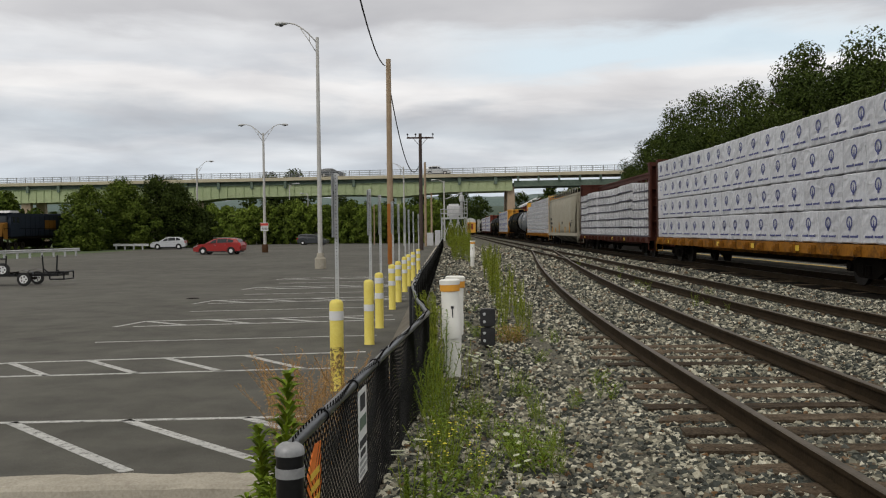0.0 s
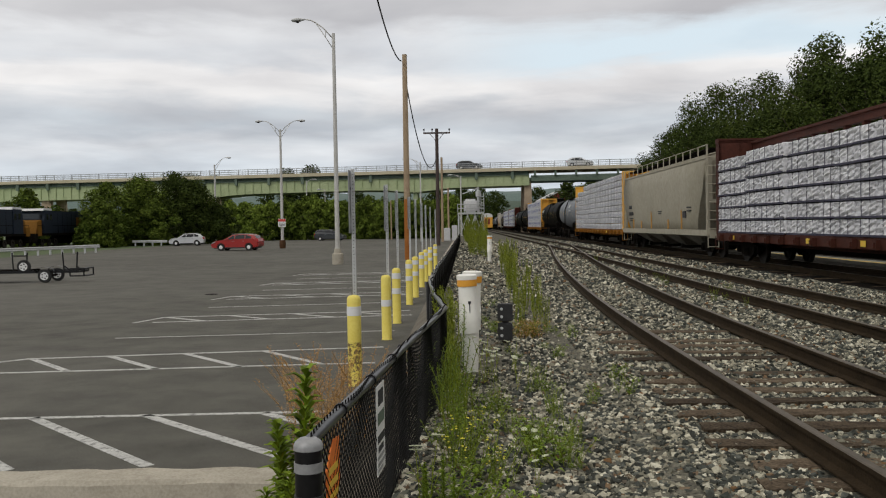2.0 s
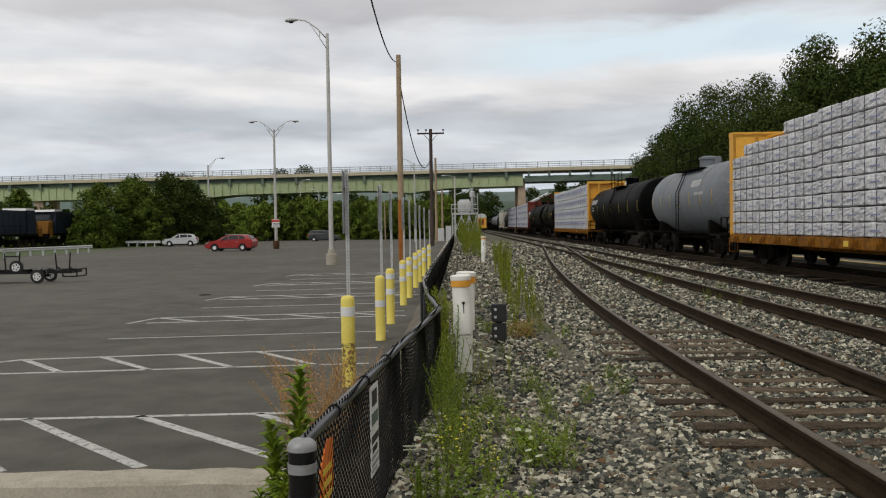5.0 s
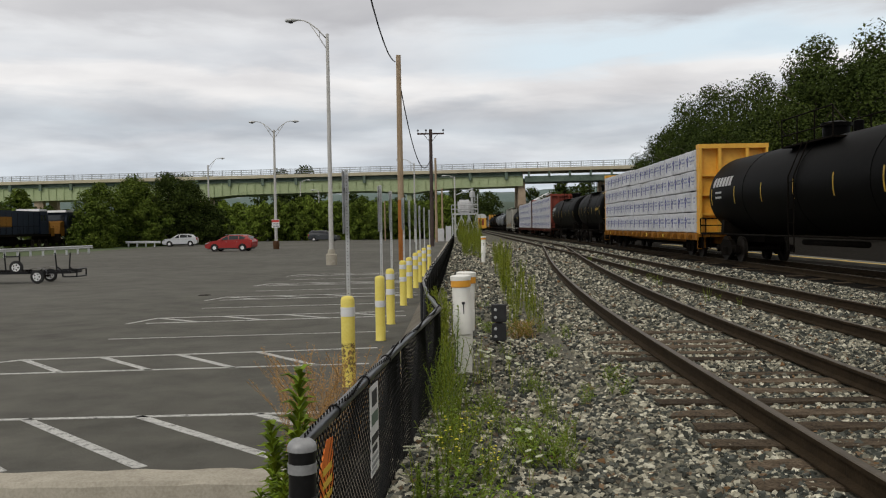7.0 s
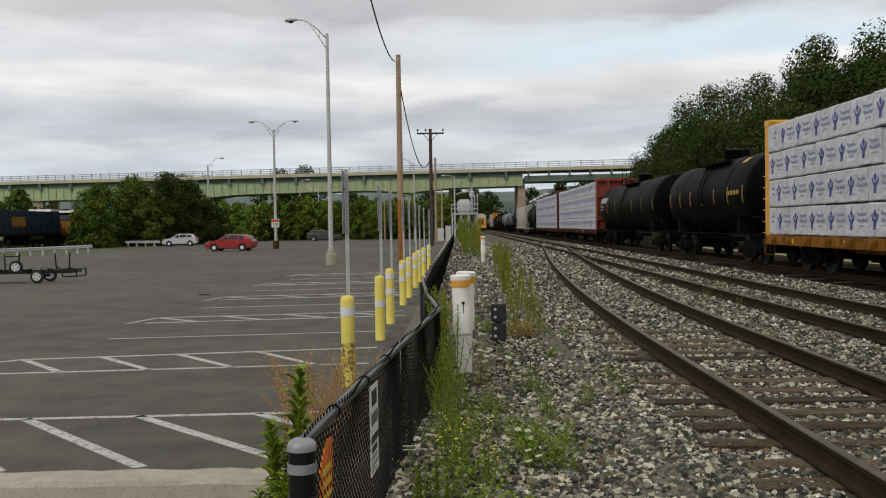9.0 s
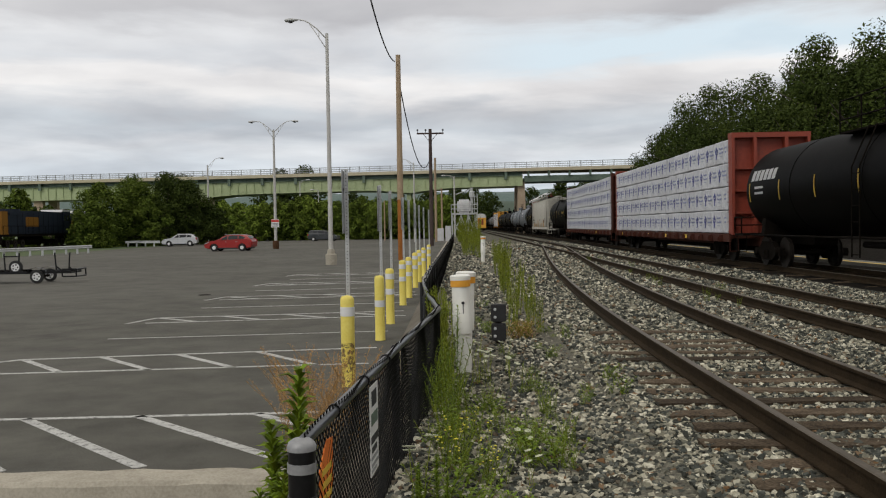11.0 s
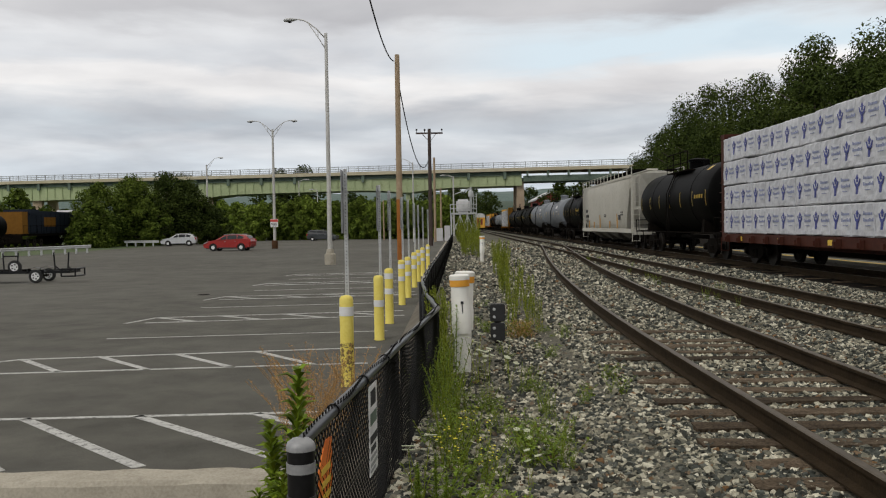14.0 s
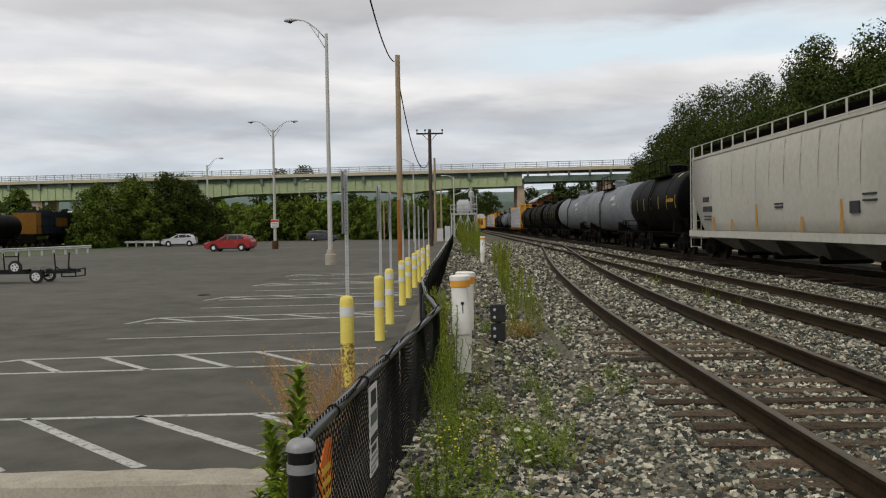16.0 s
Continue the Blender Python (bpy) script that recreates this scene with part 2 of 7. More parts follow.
M["sign_red"] = mat("sign_red", (0.55, 0.05, 0.04), (0.62, 0.08, 0.06), 3.0, 0.6)
M["ink"] = mat("ink", (0.02, 0.02, 0.022), (0.035, 0.035, 0.04), 6.0, 0.7)
M["leaf_near"] = mat("leaf_near", (0.085, 0.150, 0.009), (0.20, 0.27, 0.020), 3.0, 0.6, island=0.5, fine=5, spec=0.2)
M["leaf_tree"] = mat("leaf_tree", (0.030, 0.047, 0.008), (0.070, 0.092, 0.016), 0.35, 0.75, island=0.45, fine=6, spec=0.1)
M["leaf_bush"] = mat("leaf_bush", (0.050, 0.082, 0.011), (0.108, 0.142, 0.021), 0.4, 0.75, island=0.45, fine=6, spec=0.1)
M["leaf_scrub"] = mat("leaf_scrub", (0.085, 0.135, 0.016), (0.170, 0.220, 0.034), 0.4, 0.75, island=0.4, fine=6, spec=0.1)
M["leaf_dark"] = mat("leaf_dark", (0.024, 0.040, 0.008), (0.056, 0.076, 0.014), 0.35, 0.8, island=0.4, fine=6, spec=0.1)
M["dry"] = mat("dry", (0.34, 0.185, 0.06), (0.48, 0.30, 0.12), 3.0, 0.8, island=0.4, spec=0.1)
M["grass"] = mat("grass", (0.130, 0.185, 0.013), (0.285, 0.305, 0.038), 0.8, 0.7, island=0.5, spec=0.15)
M["bark"] = mat("bark", (0.05, 0.038, 0.028), (0.10, 0.08, 0.06), 2.0, 0.95, bump=0.6)
M["flower_white"] = mat("flower_white", (0.50, 0.53, 0.36), (0.66, 0.68, 0.50), 6.0, 0.8)
M["flower_yellow"] = mat("flower_yellow", (0.72, 0.62, 0.04), (0.80, 0.70, 0.08), 6.0, 0.7)
M["hill"] = mat("hill", (0.085, 0.13, 0.115), (0.14, 0.19, 0.175), 0.02, 0.95, fine=9)
M["hill_near"] = mat("hill_near", (0.030, 0.055, 0.035), (0.06, 0.09, 0.055), 0.03, 0.95, fine=9)
# rolling stock


def wrap_mat(name, c1, c2, crease, vary):
    """Stretched plastic film: taut creases across soft dents."""
    mm = mat(name, c1, c2, 2.2, 0.42, fine=4, object_random=vary)
    nt = mm.node_tree
    p = nt.nodes["Principled BSDF"]
    co = nt.nodes.new("ShaderNodeTexCoord")
    oi = nt.nodes.new("ShaderNodeObjectInfo")
    mv = nt.nodes.new("ShaderNodeVectorMath")
    mv.operation = "ADD"
    sc = nt.nodes.new("ShaderNodeVectorMath")
    sc.operation, sc.inputs["Scale"].default_value = "SCALE", 40.0
    nt.links.new(oi.outputs["Random"], sc.inputs[0])
    nt.links.new(co.outputs["Object"], mv.inputs[0])
    nt.links.new(sc.outputs[0], mv.inputs[1])
    mp = nt.nodes.new("ShaderNodeMapping")
    mp.inputs["Rotation"].default_value = (0.7, 0, 0)
    mp.inputs["Scale"].default_value = (1, 1.0, 2.6)
    nt.links.new(mv.outputs[0], mp.inputs["Vector"])
    fold = nt.nodes.new("ShaderNodeTexNoise")
    fold.noise_type = "RIDGED_MULTIFRACTAL"
    fold.inputs["Scale"].default_value, fold.inputs["Detail"].default_value = 1.7, 3
    fold.inputs["Distortion"].default_value = 0.6
    nt.links.new(mp.outputs[0], fold.inputs["Vector"])
    b = nt.nodes.new("ShaderNodeBump")
    b.inputs["Strength"].default_value, b.inputs["Distance"].default_value = crease, 0.05
    nt.links.new(fold.outputs["Fac"], b.inputs["Height"])
    nt.links.new(b.outputs[0], p.inputs["Normal"])
    return mm


M["wrap"] = wrap_mat("wrap", (0.50, 0.51, 0.545), (0.66, 0.665, 0.69), 0.40, 0.07)
M["wrap_grey"] = wrap_mat("wrap_grey", (0.42, 0.42, 0.45), (0.76, 0.76, 0.77), 0.85, 0.12)
M["print_blue"] = mat("print_blue", (0.045, 0.055, 0.24), (0.075, 0.09, 0.32), 5.0, 0.5)
M["print_pale"] = mat("print_pale", (0.22, 0.25, 0.40), (0.32, 0.35, 0.50), 5.0, 0.5)
M["print_navy"] = mat("print_navy", (0.05, 0.06, 0.20), (0.08, 0.09, 0.26), 5.0, 0.5)
M["band_dark"] = mat("band_dark", (0.02, 0.02, 0.05), (0.05, 0.045, 0.07), 3.0, 0.6)
M["car_yellow"] = mat("car_yellow", (0.72, 0.36, 0.035), (0.82, 0.45, 0.06), 0.8, 0.55, fine=10, spots=((0.35, 0.17, 0.04), 1.6, 0.60, 0.78))
M["sill_orange"] = mat("sill_orange", (0.20, 0.080, 0.008), (0.36, 0.15, 0.016), 1.4, 0.7, fine=10, spots=((0.05, 0.024, 0.01), 2.4, 0.48, 0.68), spec=0.15)
M["car_red"] = mat("car_red", (0.21, 0.034, 0.018), (0.29, 0.050, 0.024), 0.8, 0.6, fine=10, spots=((0.12, 0.04, 0.03), 1.6, 0.58, 0.78))
M["car_brown"] = mat("car_brown", (0.046, 0.014, 0.009), (0.082, 0.024, 0.014), 0.8, 0.7, fine=10, spots=((0.03, 0.014, 0.01), 1.6, 0.55, 0.75), spec=0.2)
M["hopper_grey"] = mat("hopper_grey", (0.32, 0.295, 0.225), (0.42, 0.39, 0.31), 0.5, 0.65, fine=10, spots=((0.20, 0.165, 0.11), 1.0, 0.58, 0.85), spec=0.25)
M["chute"] = mat("chute", (0.10, 0.09, 0.07), (0.24, 0.22, 0.18), 0.8, 0.85, fine=10)
M["seam"] = mat("seam", (0.22, 0.195, 0.15), (0.32, 0.29, 0.23), 1.5, 0.8, fine=8)
M["hopper_white"] = mat("hopper_white", (0.46, 0.445, 0.385), (0.56, 0.54, 0.48), 0.5, 0.65, fine=10, spots=((0.32, 0.26, 0.17), 1.0, 0.60, 0.85), spec=0.25)
M["tank_black"] = mat("tank_black", (0.0018, 0.0018, 0.0019), (0.0045, 0.0043, 0.004), 0.6, 0.5, fine=10, spots=((0.010, 0.009, 0.0075), 1.1, 0.62, 0.8), spec=0.025)
M["tank_grey"] = mat("tank_grey", (0.15, 0.165, 0.185), (0.22, 0.235, 0.255), 0.5, 0.55, fine=10, spots=((0.09, 0.09, 0.095), 1.0, 0.58, 0.82), spec=0.2)
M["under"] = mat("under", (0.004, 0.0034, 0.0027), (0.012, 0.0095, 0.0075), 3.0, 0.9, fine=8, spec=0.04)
M["wheel_steel"] = mat("wheel_steel", (0.009, 0.007, 0.006), (0.028, 0.023, 0.018), 4.0, 0.65, metal=0.2, fine=8, spec=0.2)
M["rust_mark"] = mat("rust_mark", (0.42, 0.23, 0.06), (0.52, 0.31, 0.10), 3.0, 0.8)
M["mark_yellow"] = mat("mark_yellow", (0.75, 0.50, 0.05), (0.82, 0.58, 0.08), 5.0, 0.4)
M["mark_white"] = mat("mark_white", (0.74, 0.74, 0.74), (0.82, 0.82, 0.82), 5.0, 0.5)
M["loco_blue"] = mat("loco_blue", (0.008, 0.013, 0.024), (0.014, 0.021, 0.036), 0.6, 0.6, fine=9, spec=0.2)
M["loco_yellow"] = mat("loco_yellow", (0.17, 0.078, 0.012), (0.24, 0.11, 0.016), 0.8, 0.65, spec=0.15)
# road vehicles
M["paint_red"] = mat("paint_red", (0.30, 0.012, 0.010), (0.36, 0.016, 0.012), 1.0, 0.3, coat=0.35)
M["paint_silver"] = mat("paint_silver", (0.58, 0.59, 0.60), (0.68, 0.69, 0.70), 1.0, 0.3, metal=0.3, coat=0.7)
M["paint_dark"] = mat("paint_dark", (0.03, 0.034, 0.04), (0.05, 0.055, 0.062), 1.0, 0.3, coat=0.7)
M["car_glass"] = mat("car_glass", (0.015, 0.017, 0.02), (0.03, 0.033, 0.037), 1.0, 0.08)
M["tyre"] = mat("tyre", (0.012, 0.012, 0.012), (0.026, 0.026, 0.026), 8.0, 0.85)
M["rim"] = mat("rim", (0.66, 0.66, 0.66), (0.78, 0.78, 0.78), 4.0, 0.45)
M["lamp_red"] = mat("lamp_red", (0.45, 0.02, 0.02), (0.5, 0.03, 0.03), 4.0, 0.2)
M["shed_red"] = mat("shed_red", (0.24, 0.04, 0.03), (0.32, 0.06, 0.04), 0.6, 0.8)
M["roof_white"] = mat("roof_white", (0.55, 0.55, 0.56), (0.68, 0.68, 0.68), 0.8, 0.7)
M["roof_grey"] = mat("roof_grey", (0.12, 0.12, 0.13), (0.2, 0.2, 0.21), 0.8, 0.8)
M["barrel"] = mat("barrel", (0.06, 0.03, 0.014), (0.11, 0.055, 0.026), 3.0, 0.8, spec=0.2)


# ---- building blocks ----
def quad_box(bm, x0, y0, z0, x1, y1, z1, mi=0):
    v = [bm.verts.new(c) for c in ((x0, y0, z0), (x1, y0, z0), (x1, y1, z0), (x0, y1, z0), (x0, y0, z1), (x1, y0, z1), (x1, y1, z1), (x0, y1, z1))]
    for f in ((3, 2, 1, 0), (4, 5, 6, 7), (0, 1, 5, 4), (1, 2, 6, 5), (2, 3, 7, 6), (3, 0, 4, 7)):
        bm.faces.new([v[i] for i in f]).material_index = mi


def rod(bm, a, b, r0, r1=None, n=10, mi=0, caps=True):
    """A round bar from a to b, tapering from r0 to r1."""
    a, b = Vector(a), Vector(b)
    r1 = r0 if r1 is None else r1
    d = (b - a).normalized()
    s = d.orthogonal().normalized()
    t = d.cross(s)
    ring = []
    for p, r in ((a, r0), (b, r1)):
        ring.append([bm.verts.new(p + r * (math.cos(k * math.tau / n) * s + math.sin(k * math.tau / n) * t)) for k in range(n)])
    for k in range(n):
        fc = bm.faces.new((ring[0][k], ring[0][(k + 1) % n], ring[1][(k + 1) % n], ring[1][k]))
        fc.material_index, fc.smooth = mi, True
    if caps:
        for fc in (bm.faces.new(ring[0][::-1]), bm.faces.new(ring[1])):
            fc.material_index = mi
            for e in fc.edges:
                e.smooth = False


def tube(bm, pts, r, n=8, mi=0):
    """One bent pipe through pts."""
    pts = [Vector(p) for p in pts]
    dirs = [(b - a).normalized() for a, b in zip(pts, pts[1:])]
    s = dirs[0].orthogonal().normalized()
    rings = []
    for i, p in enumerate(pts):
        d0, d1 = dirs[max(i - 1, 0)], dirs[min(i, len(dirs) - 1)]
        d = (d0 + d1).normalized()
        s = (s - d * s.dot(d)).normalized()
        t = d.cross(s)
        k = r / max(0.7, d.dot(d1))
        rings.append([bm.verts.new(p + k * (math.cos(a * math.tau / n) * s + math.sin(a * math.tau / n) * t)) for a in range(n)])
    for a, b in zip(rings, rings[1:]):
        for k in range(n):
            fc = bm.faces.new((a[k], a[(k + 1) % n], b[(k + 1) % n], b[k]))
            fc.material_index, fc.smooth = mi, True
    for ring in (rings[0][::-1], rings[-1]):
        bm.faces.new(ring).material_index = mi


def lathe(bm, prof, centre=(0, 0, 0), axis="z", n=20, mi=0):
    """Turned shape: prof is (radius, height) from one end to the other."""
    rings = []
    for r, h in prof:
        ring = []
        for k in range(n):
            a = k * math.tau / n
            c, s = r * math.cos(a), r * math.sin(a)
            p = {"z": (c, s, h), "y": (c, h, s), "x": (h, c, s)}[axis]
            ring.append(bm.verts.new((p[0] + centre[0], p[1] + centre[1], p[2] + centre[2])))
        rings.append(ring)
    for a, b in zip(rings, rings[1:]):
        for k in range(n):
            fc = bm.faces.new((a[k], a[(k + 1) % n], b[(k + 1) % n], b[k]))
            fc.material_index, fc.smooth = mi, True
    sharp = [bm.faces.new(rings[0][::-1]), bm.faces.new(rings[-1])]
    for fc in sharp:
        fc.material_index = mi
        for e in fc.edges:
            e.smooth = False
    # corners of the profile stay crisp
    for i in range(1, len(prof) - 1):
        a = math.atan2(prof[i][1] - prof[i - 1][1], prof[i][0] - prof[i - 1][0])
        b = math.atan2(prof[i + 1][1] - prof[i][1], prof[i + 1][0] - prof[i][0])
        d = abs((b - a + math.pi) % math.tau - math.pi)
        if d > 0.6:
            for k in range(n):
                e = bm.edges.get((rings[i][k], rings[i][(k + 1) % n]))
                if e:
                    e.smooth = False


def prism(bm, outline, y0, y1, mi=0, axis="y"):
    """An outline of (x, z) points drawn out from y0 to y1 (axis y), or (y, z) points along x (axis x)."""
    put = (lambda p, d: (p[0], d, p[1])) if axis == "y" else (lambda p, d: (d, p[0], p[1]))
    a = [bm.verts.new(put(p, y0)) for p in outline]
    b = [bm.verts.new(put(p, y1)) for p in outline]
    k = len(outline)
    for i in range(k):
        bm.faces.new((a[i], a[(i + 1) % k], b[(i + 1) % k], b[i])).material_index = mi
    bm.faces.new(a[::-1]).material_index = mi
    bm.faces.new(b).material_index = mi


def as_mesh(name, bm, mats, smooth=False):
    bmesh.ops.recalc_face_normals(bm, faces=bm.faces)
    me = bpy.data.meshes.new(name)
    bm.to_mesh(me)
    bm.free()
    for m in (mats if isinstance(mats, (list, tuple)) else [mats]):
        me.materials.append(m)
    if smooth:
        me.shade_smooth()
    return me


def part(name, bm, material, parent, label=""):
    ob = new(name, as_mesh(name, bm, material))
    ob.parent = parent
    return tagged(ob, label)


def piece(name, me, parent, m=None, label=""):
    ob = new(name, me)
    ob.parent = parent
    if m is not None:
        ob.matrix_basis = m
    return tagged(ob, label)


def thing(name, m, label, category, group="", kind=""):
    ob = new(name)
    ob.empty_display_size = 0.3
    ob.matrix_basis = m
    return tagged(ob, label, category, group, kind)


def single(name, bm, material, m, label, category, group="", kind=""):
    ob = new(name, as_mesh(name, bm, material))
    ob.matrix_basis = m
    return tagged(ob, label, category, group, kind)


def B():
    return bmesh.new()


def raw_mesh(name, verts, faces, material):
    me = bpy.data.meshes.new(name)
    me.from_pydata(verts, [], faces)
    me.materials.append(material)
    me.update()
    return me


# ---- ground: one sheet to the horizon ----
def ground_height(u, y):
    """Height of the ground at u metres across (measured from the slanted track line) and y ahead."""
    lot = 0.08 * min(1.0, max(0.0, (y - 45) / 45))
    if u < -1.15:
        return lot
    if u < -0.45:
        return lot + (0.48 - lot) * (u + 1.15) / 0.7
    if u < 1.5:
        return 0.50 + 0.02 * math.sin(u * 3 + y * 0.4)
    if u < 14.5:
        return 0.545
    if u < 18:
        return 0.545 + (u - 14.5) * 0.12
    return 0.965 + min(u - 18, 30) * 0.05


def build_ground():
    us = [-3500, -900, -300, -140, -75, -40, -20, -8, -4, -2, -1.55, -1.15, -1.0, -0.8, -0.6, -0.45, -0.25, 0, 0.5, 1, 1.5, 2.5, 4, 6, 8, 9.2, 9.8, 12, 14.5, 16, 18, 24, 34, 48, 90, 300, 900, 3500]
    ys = [-300, -60, -20, -5, 0, 2, 4, 6, 7, 7.6, 8, 9, 10, 12, 14, 17, 20, 25, 30, 40, 50, 60, 75, 90, 110, 130, 150, 175, 200, 260, 400, 900, 1800, 3500]
    verts, faces, mi = [], [], []
    for y in ys:
        for u in us:
            verts.append((u + SLANT * min(y, 400), y, ground_height(u, y)))
    w = len(us)
    for j in range(len(ys) - 1):
        for i in range(w - 1):
            faces.append((j * w + i, j * w + i + 1, (j + 1) * w + i + 1, (j + 1) * w + i))
            um, ym = (us[i] + us[i + 1]) / 2, (ys[j] + ys[j + 1]) / 2
            if um < -1.15:
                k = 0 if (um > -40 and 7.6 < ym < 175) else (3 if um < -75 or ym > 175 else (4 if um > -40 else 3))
                if ym < 7.6:
                    k = 1
            elif um < -0.6:
                k = 1
            elif um < 9.8:
                k = 2
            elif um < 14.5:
                # main track bed, coloured as if in the train's shade
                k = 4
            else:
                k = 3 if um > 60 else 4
            if ym > 260 and um < -1.15:
                k = 3
            mi.append(k)
    me = bpy.data.meshes.new("ground")
    me.from_pydata(verts, [], faces)
    for n in ("asphalt", "dirt", "ballast", "grassland", "cinder_shaded"):
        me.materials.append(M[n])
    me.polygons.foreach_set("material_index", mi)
    me.update()
    tagged(new("ground", me), "asphalt car park, weedy verge, grey ballast and grassland", "ground", kind="structure")


build_ground()


# ---- tracks ----
def rail_mesh(name, pts, z):
    """A rail of true section along pts of (x, y); its head has a worn top."""
    sec = [(-0.07, 0), (0.07, 0), (0.07, 0.015), (0.012, 0.035), (0.010, 0.125), (0.037, 0.138), (0.036, 0.166), (0.026, 0.172), (-0.026, 0.172), (-0.036, 0.166), (-0.037, 0.138), (-0.010, 0.125), (-0.012, 0.035), (-0.07, 0.015)]
    bm = B()
    rows = []
    for i, p in enumerate(pts):
        a, b = pts[max(i - 1, 0)], pts[min(i + 1, len(pts) - 1)]
        d = Vector((b[0] - a[0], b[1] - a[1])).normalized()
        rows.append([bm.verts.new((p[0] + s[0] * d.y, p[1] - s[0] * d.x, z - 0.172 + s[1])) for s in sec])
    n = len(sec)
    for a, b in zip(rows, rows[1:]):
        for k in range(n):
            f = bm.faces.new((a[k], a[(k + 1) % n], b[(k + 1) % n], b[k]))
            f.material_index = 1 if k in (7, 8) else 0
    bm.faces.new(rows[0][::-1])
    bm.faces.new(rows[-1])
    return as_mesh(name, bm, [M["rail_side"], M["rail_top"]])


def smooth_line(keys, step=1.0, y0=None, y1=None):
    """Points (x, y) along a curve through keys of (y, x)."""
    ky, kx = [k[0] for k in keys], [k[1] for k in keys]
    n = int((ky[-1] - ky[0]) / step)
    yy = np.linspace(ky[0], ky[-1], n + 1)
    xx = np.interp(yy, ky, kx)
    w = max(3, int(8 / step)) | 1
    pad = np.pad(xx, w // 2, mode="reflect", reflect_type="odd")
    xx = np.convolve(pad, np.ones(w) / w, mode="valid")
    return [(float(x), float(y)) for x, y in zip(xx, yy)]


# centre lines: the siding joins the middle track through a turnout
SIDING = [(-30, 2.7), (-10, 3.0), (3, 3.27), (8, 3.345), (12, 3.45), (16, 3.60), (22, 3.98), (30, 4.60), (40, 5.52), (50, 6.55), (62, 7.72)]
MIDDLE = [(-30, 6.05), (0, 6.50), (15, 6.70), (30, 7.15), (46, 7.55), (62, 7.80), (120, 8.75), (400, 13.4)]
MAIN = [(-60, 11.3 - 60 * SLANT), (400, 11.3 + 400 * SLANT), (900, 11.3 + 900 * SLANT)]


def offset(pts, d):
    out = []
    for i, p in enumerate(pts):
        a, b = pts[max(i - 1, 0)], pts[min(i + 1, len(pts) - 1)]
        t = Vector((b[0] - a[0], b[1] - a[1])).normalized()
        out.append((p[0] + d * t.y, p[1] - d * t.x))
    return out


TIE_MESH = []


def tie_bare(name, k):
    """Whether the k-th tie lies clear of the ballast; most are buried."""
    if name == "track_siding":
        return 2 <= k <= 19 and math.sin(k * 2.7) + math.sin(k * 1.3 + 1) > -1.1
    return math.sin(k * 1.9) > 0.75


def build_track(name, keys, label, reach, tie_from, tie_to, step):
    tr = thing(name, Matrix(), label, "railway track", kind="structure")
    pts = smooth_line(keys, step)
    for side in (-1, 1):
        piece("rail", rail_mesh("rail", offset(pts, side * 0.754), RAIL_Z), tr, label="rust-brown steel rail")
    if not TIE_MESH:
        for k in range(3):
            rnd = random.Random(40 + k)
            bm = B()
            quad_box(bm, -1.3, -0.115, -0.17, 1.3, 0.115, 0)
            bmesh.ops.subdivide_edges(bm, edges=[e for e in bm.edges if abs(e.verts[0].co.x - e.verts[1].co.x) > 1], cuts=5)
            for v in bm.verts:
                v.co += Vector((rnd.uniform(-0.03, 0.03), rnd.uniform(-0.012, 0.012), rnd.uniform(-0.012, 0.004)))
            TIE_MESH.append(as_mesh("tie", bm, M["tie"]))
    ys = [p[1] for p in pts]
    xs = [p[0] for p in pts]
    rnd = random.Random(len(name))
    y = tie_from
    k = 0
    while y < tie_to:
        x = float(np.interp(y, ys, xs))
        sl = (float(np.interp(y + 1, ys, xs)) - x)
        piece("tie", TIE_MESH[k % 3], tr, pose(x + rnd.uniform(-0.09, 0.09), y, RAIL_Z - (0.172 if tie_bare(name, k) else 0.207) + rnd.uniform(-0.014, 0.006), 0, 0, -math.degrees(math.atan(sl)) + rnd.uniform(-1.5, 1.5)))
        k += 1
        y = tie_from + 0.53 * k
    return tr


build_track("track_siding", SIDING, "rusty siding track on half-buried wooden ties", 62, 3.5, 50, 1.0)
build_track("track_middle", MIDDLE, "rusty middle track laid in grey ballast", 400, 8, 60, 2.0)
build_track("track_main", MAIN, "main track with the freight train on it", 900, 18, 50, 10.0)


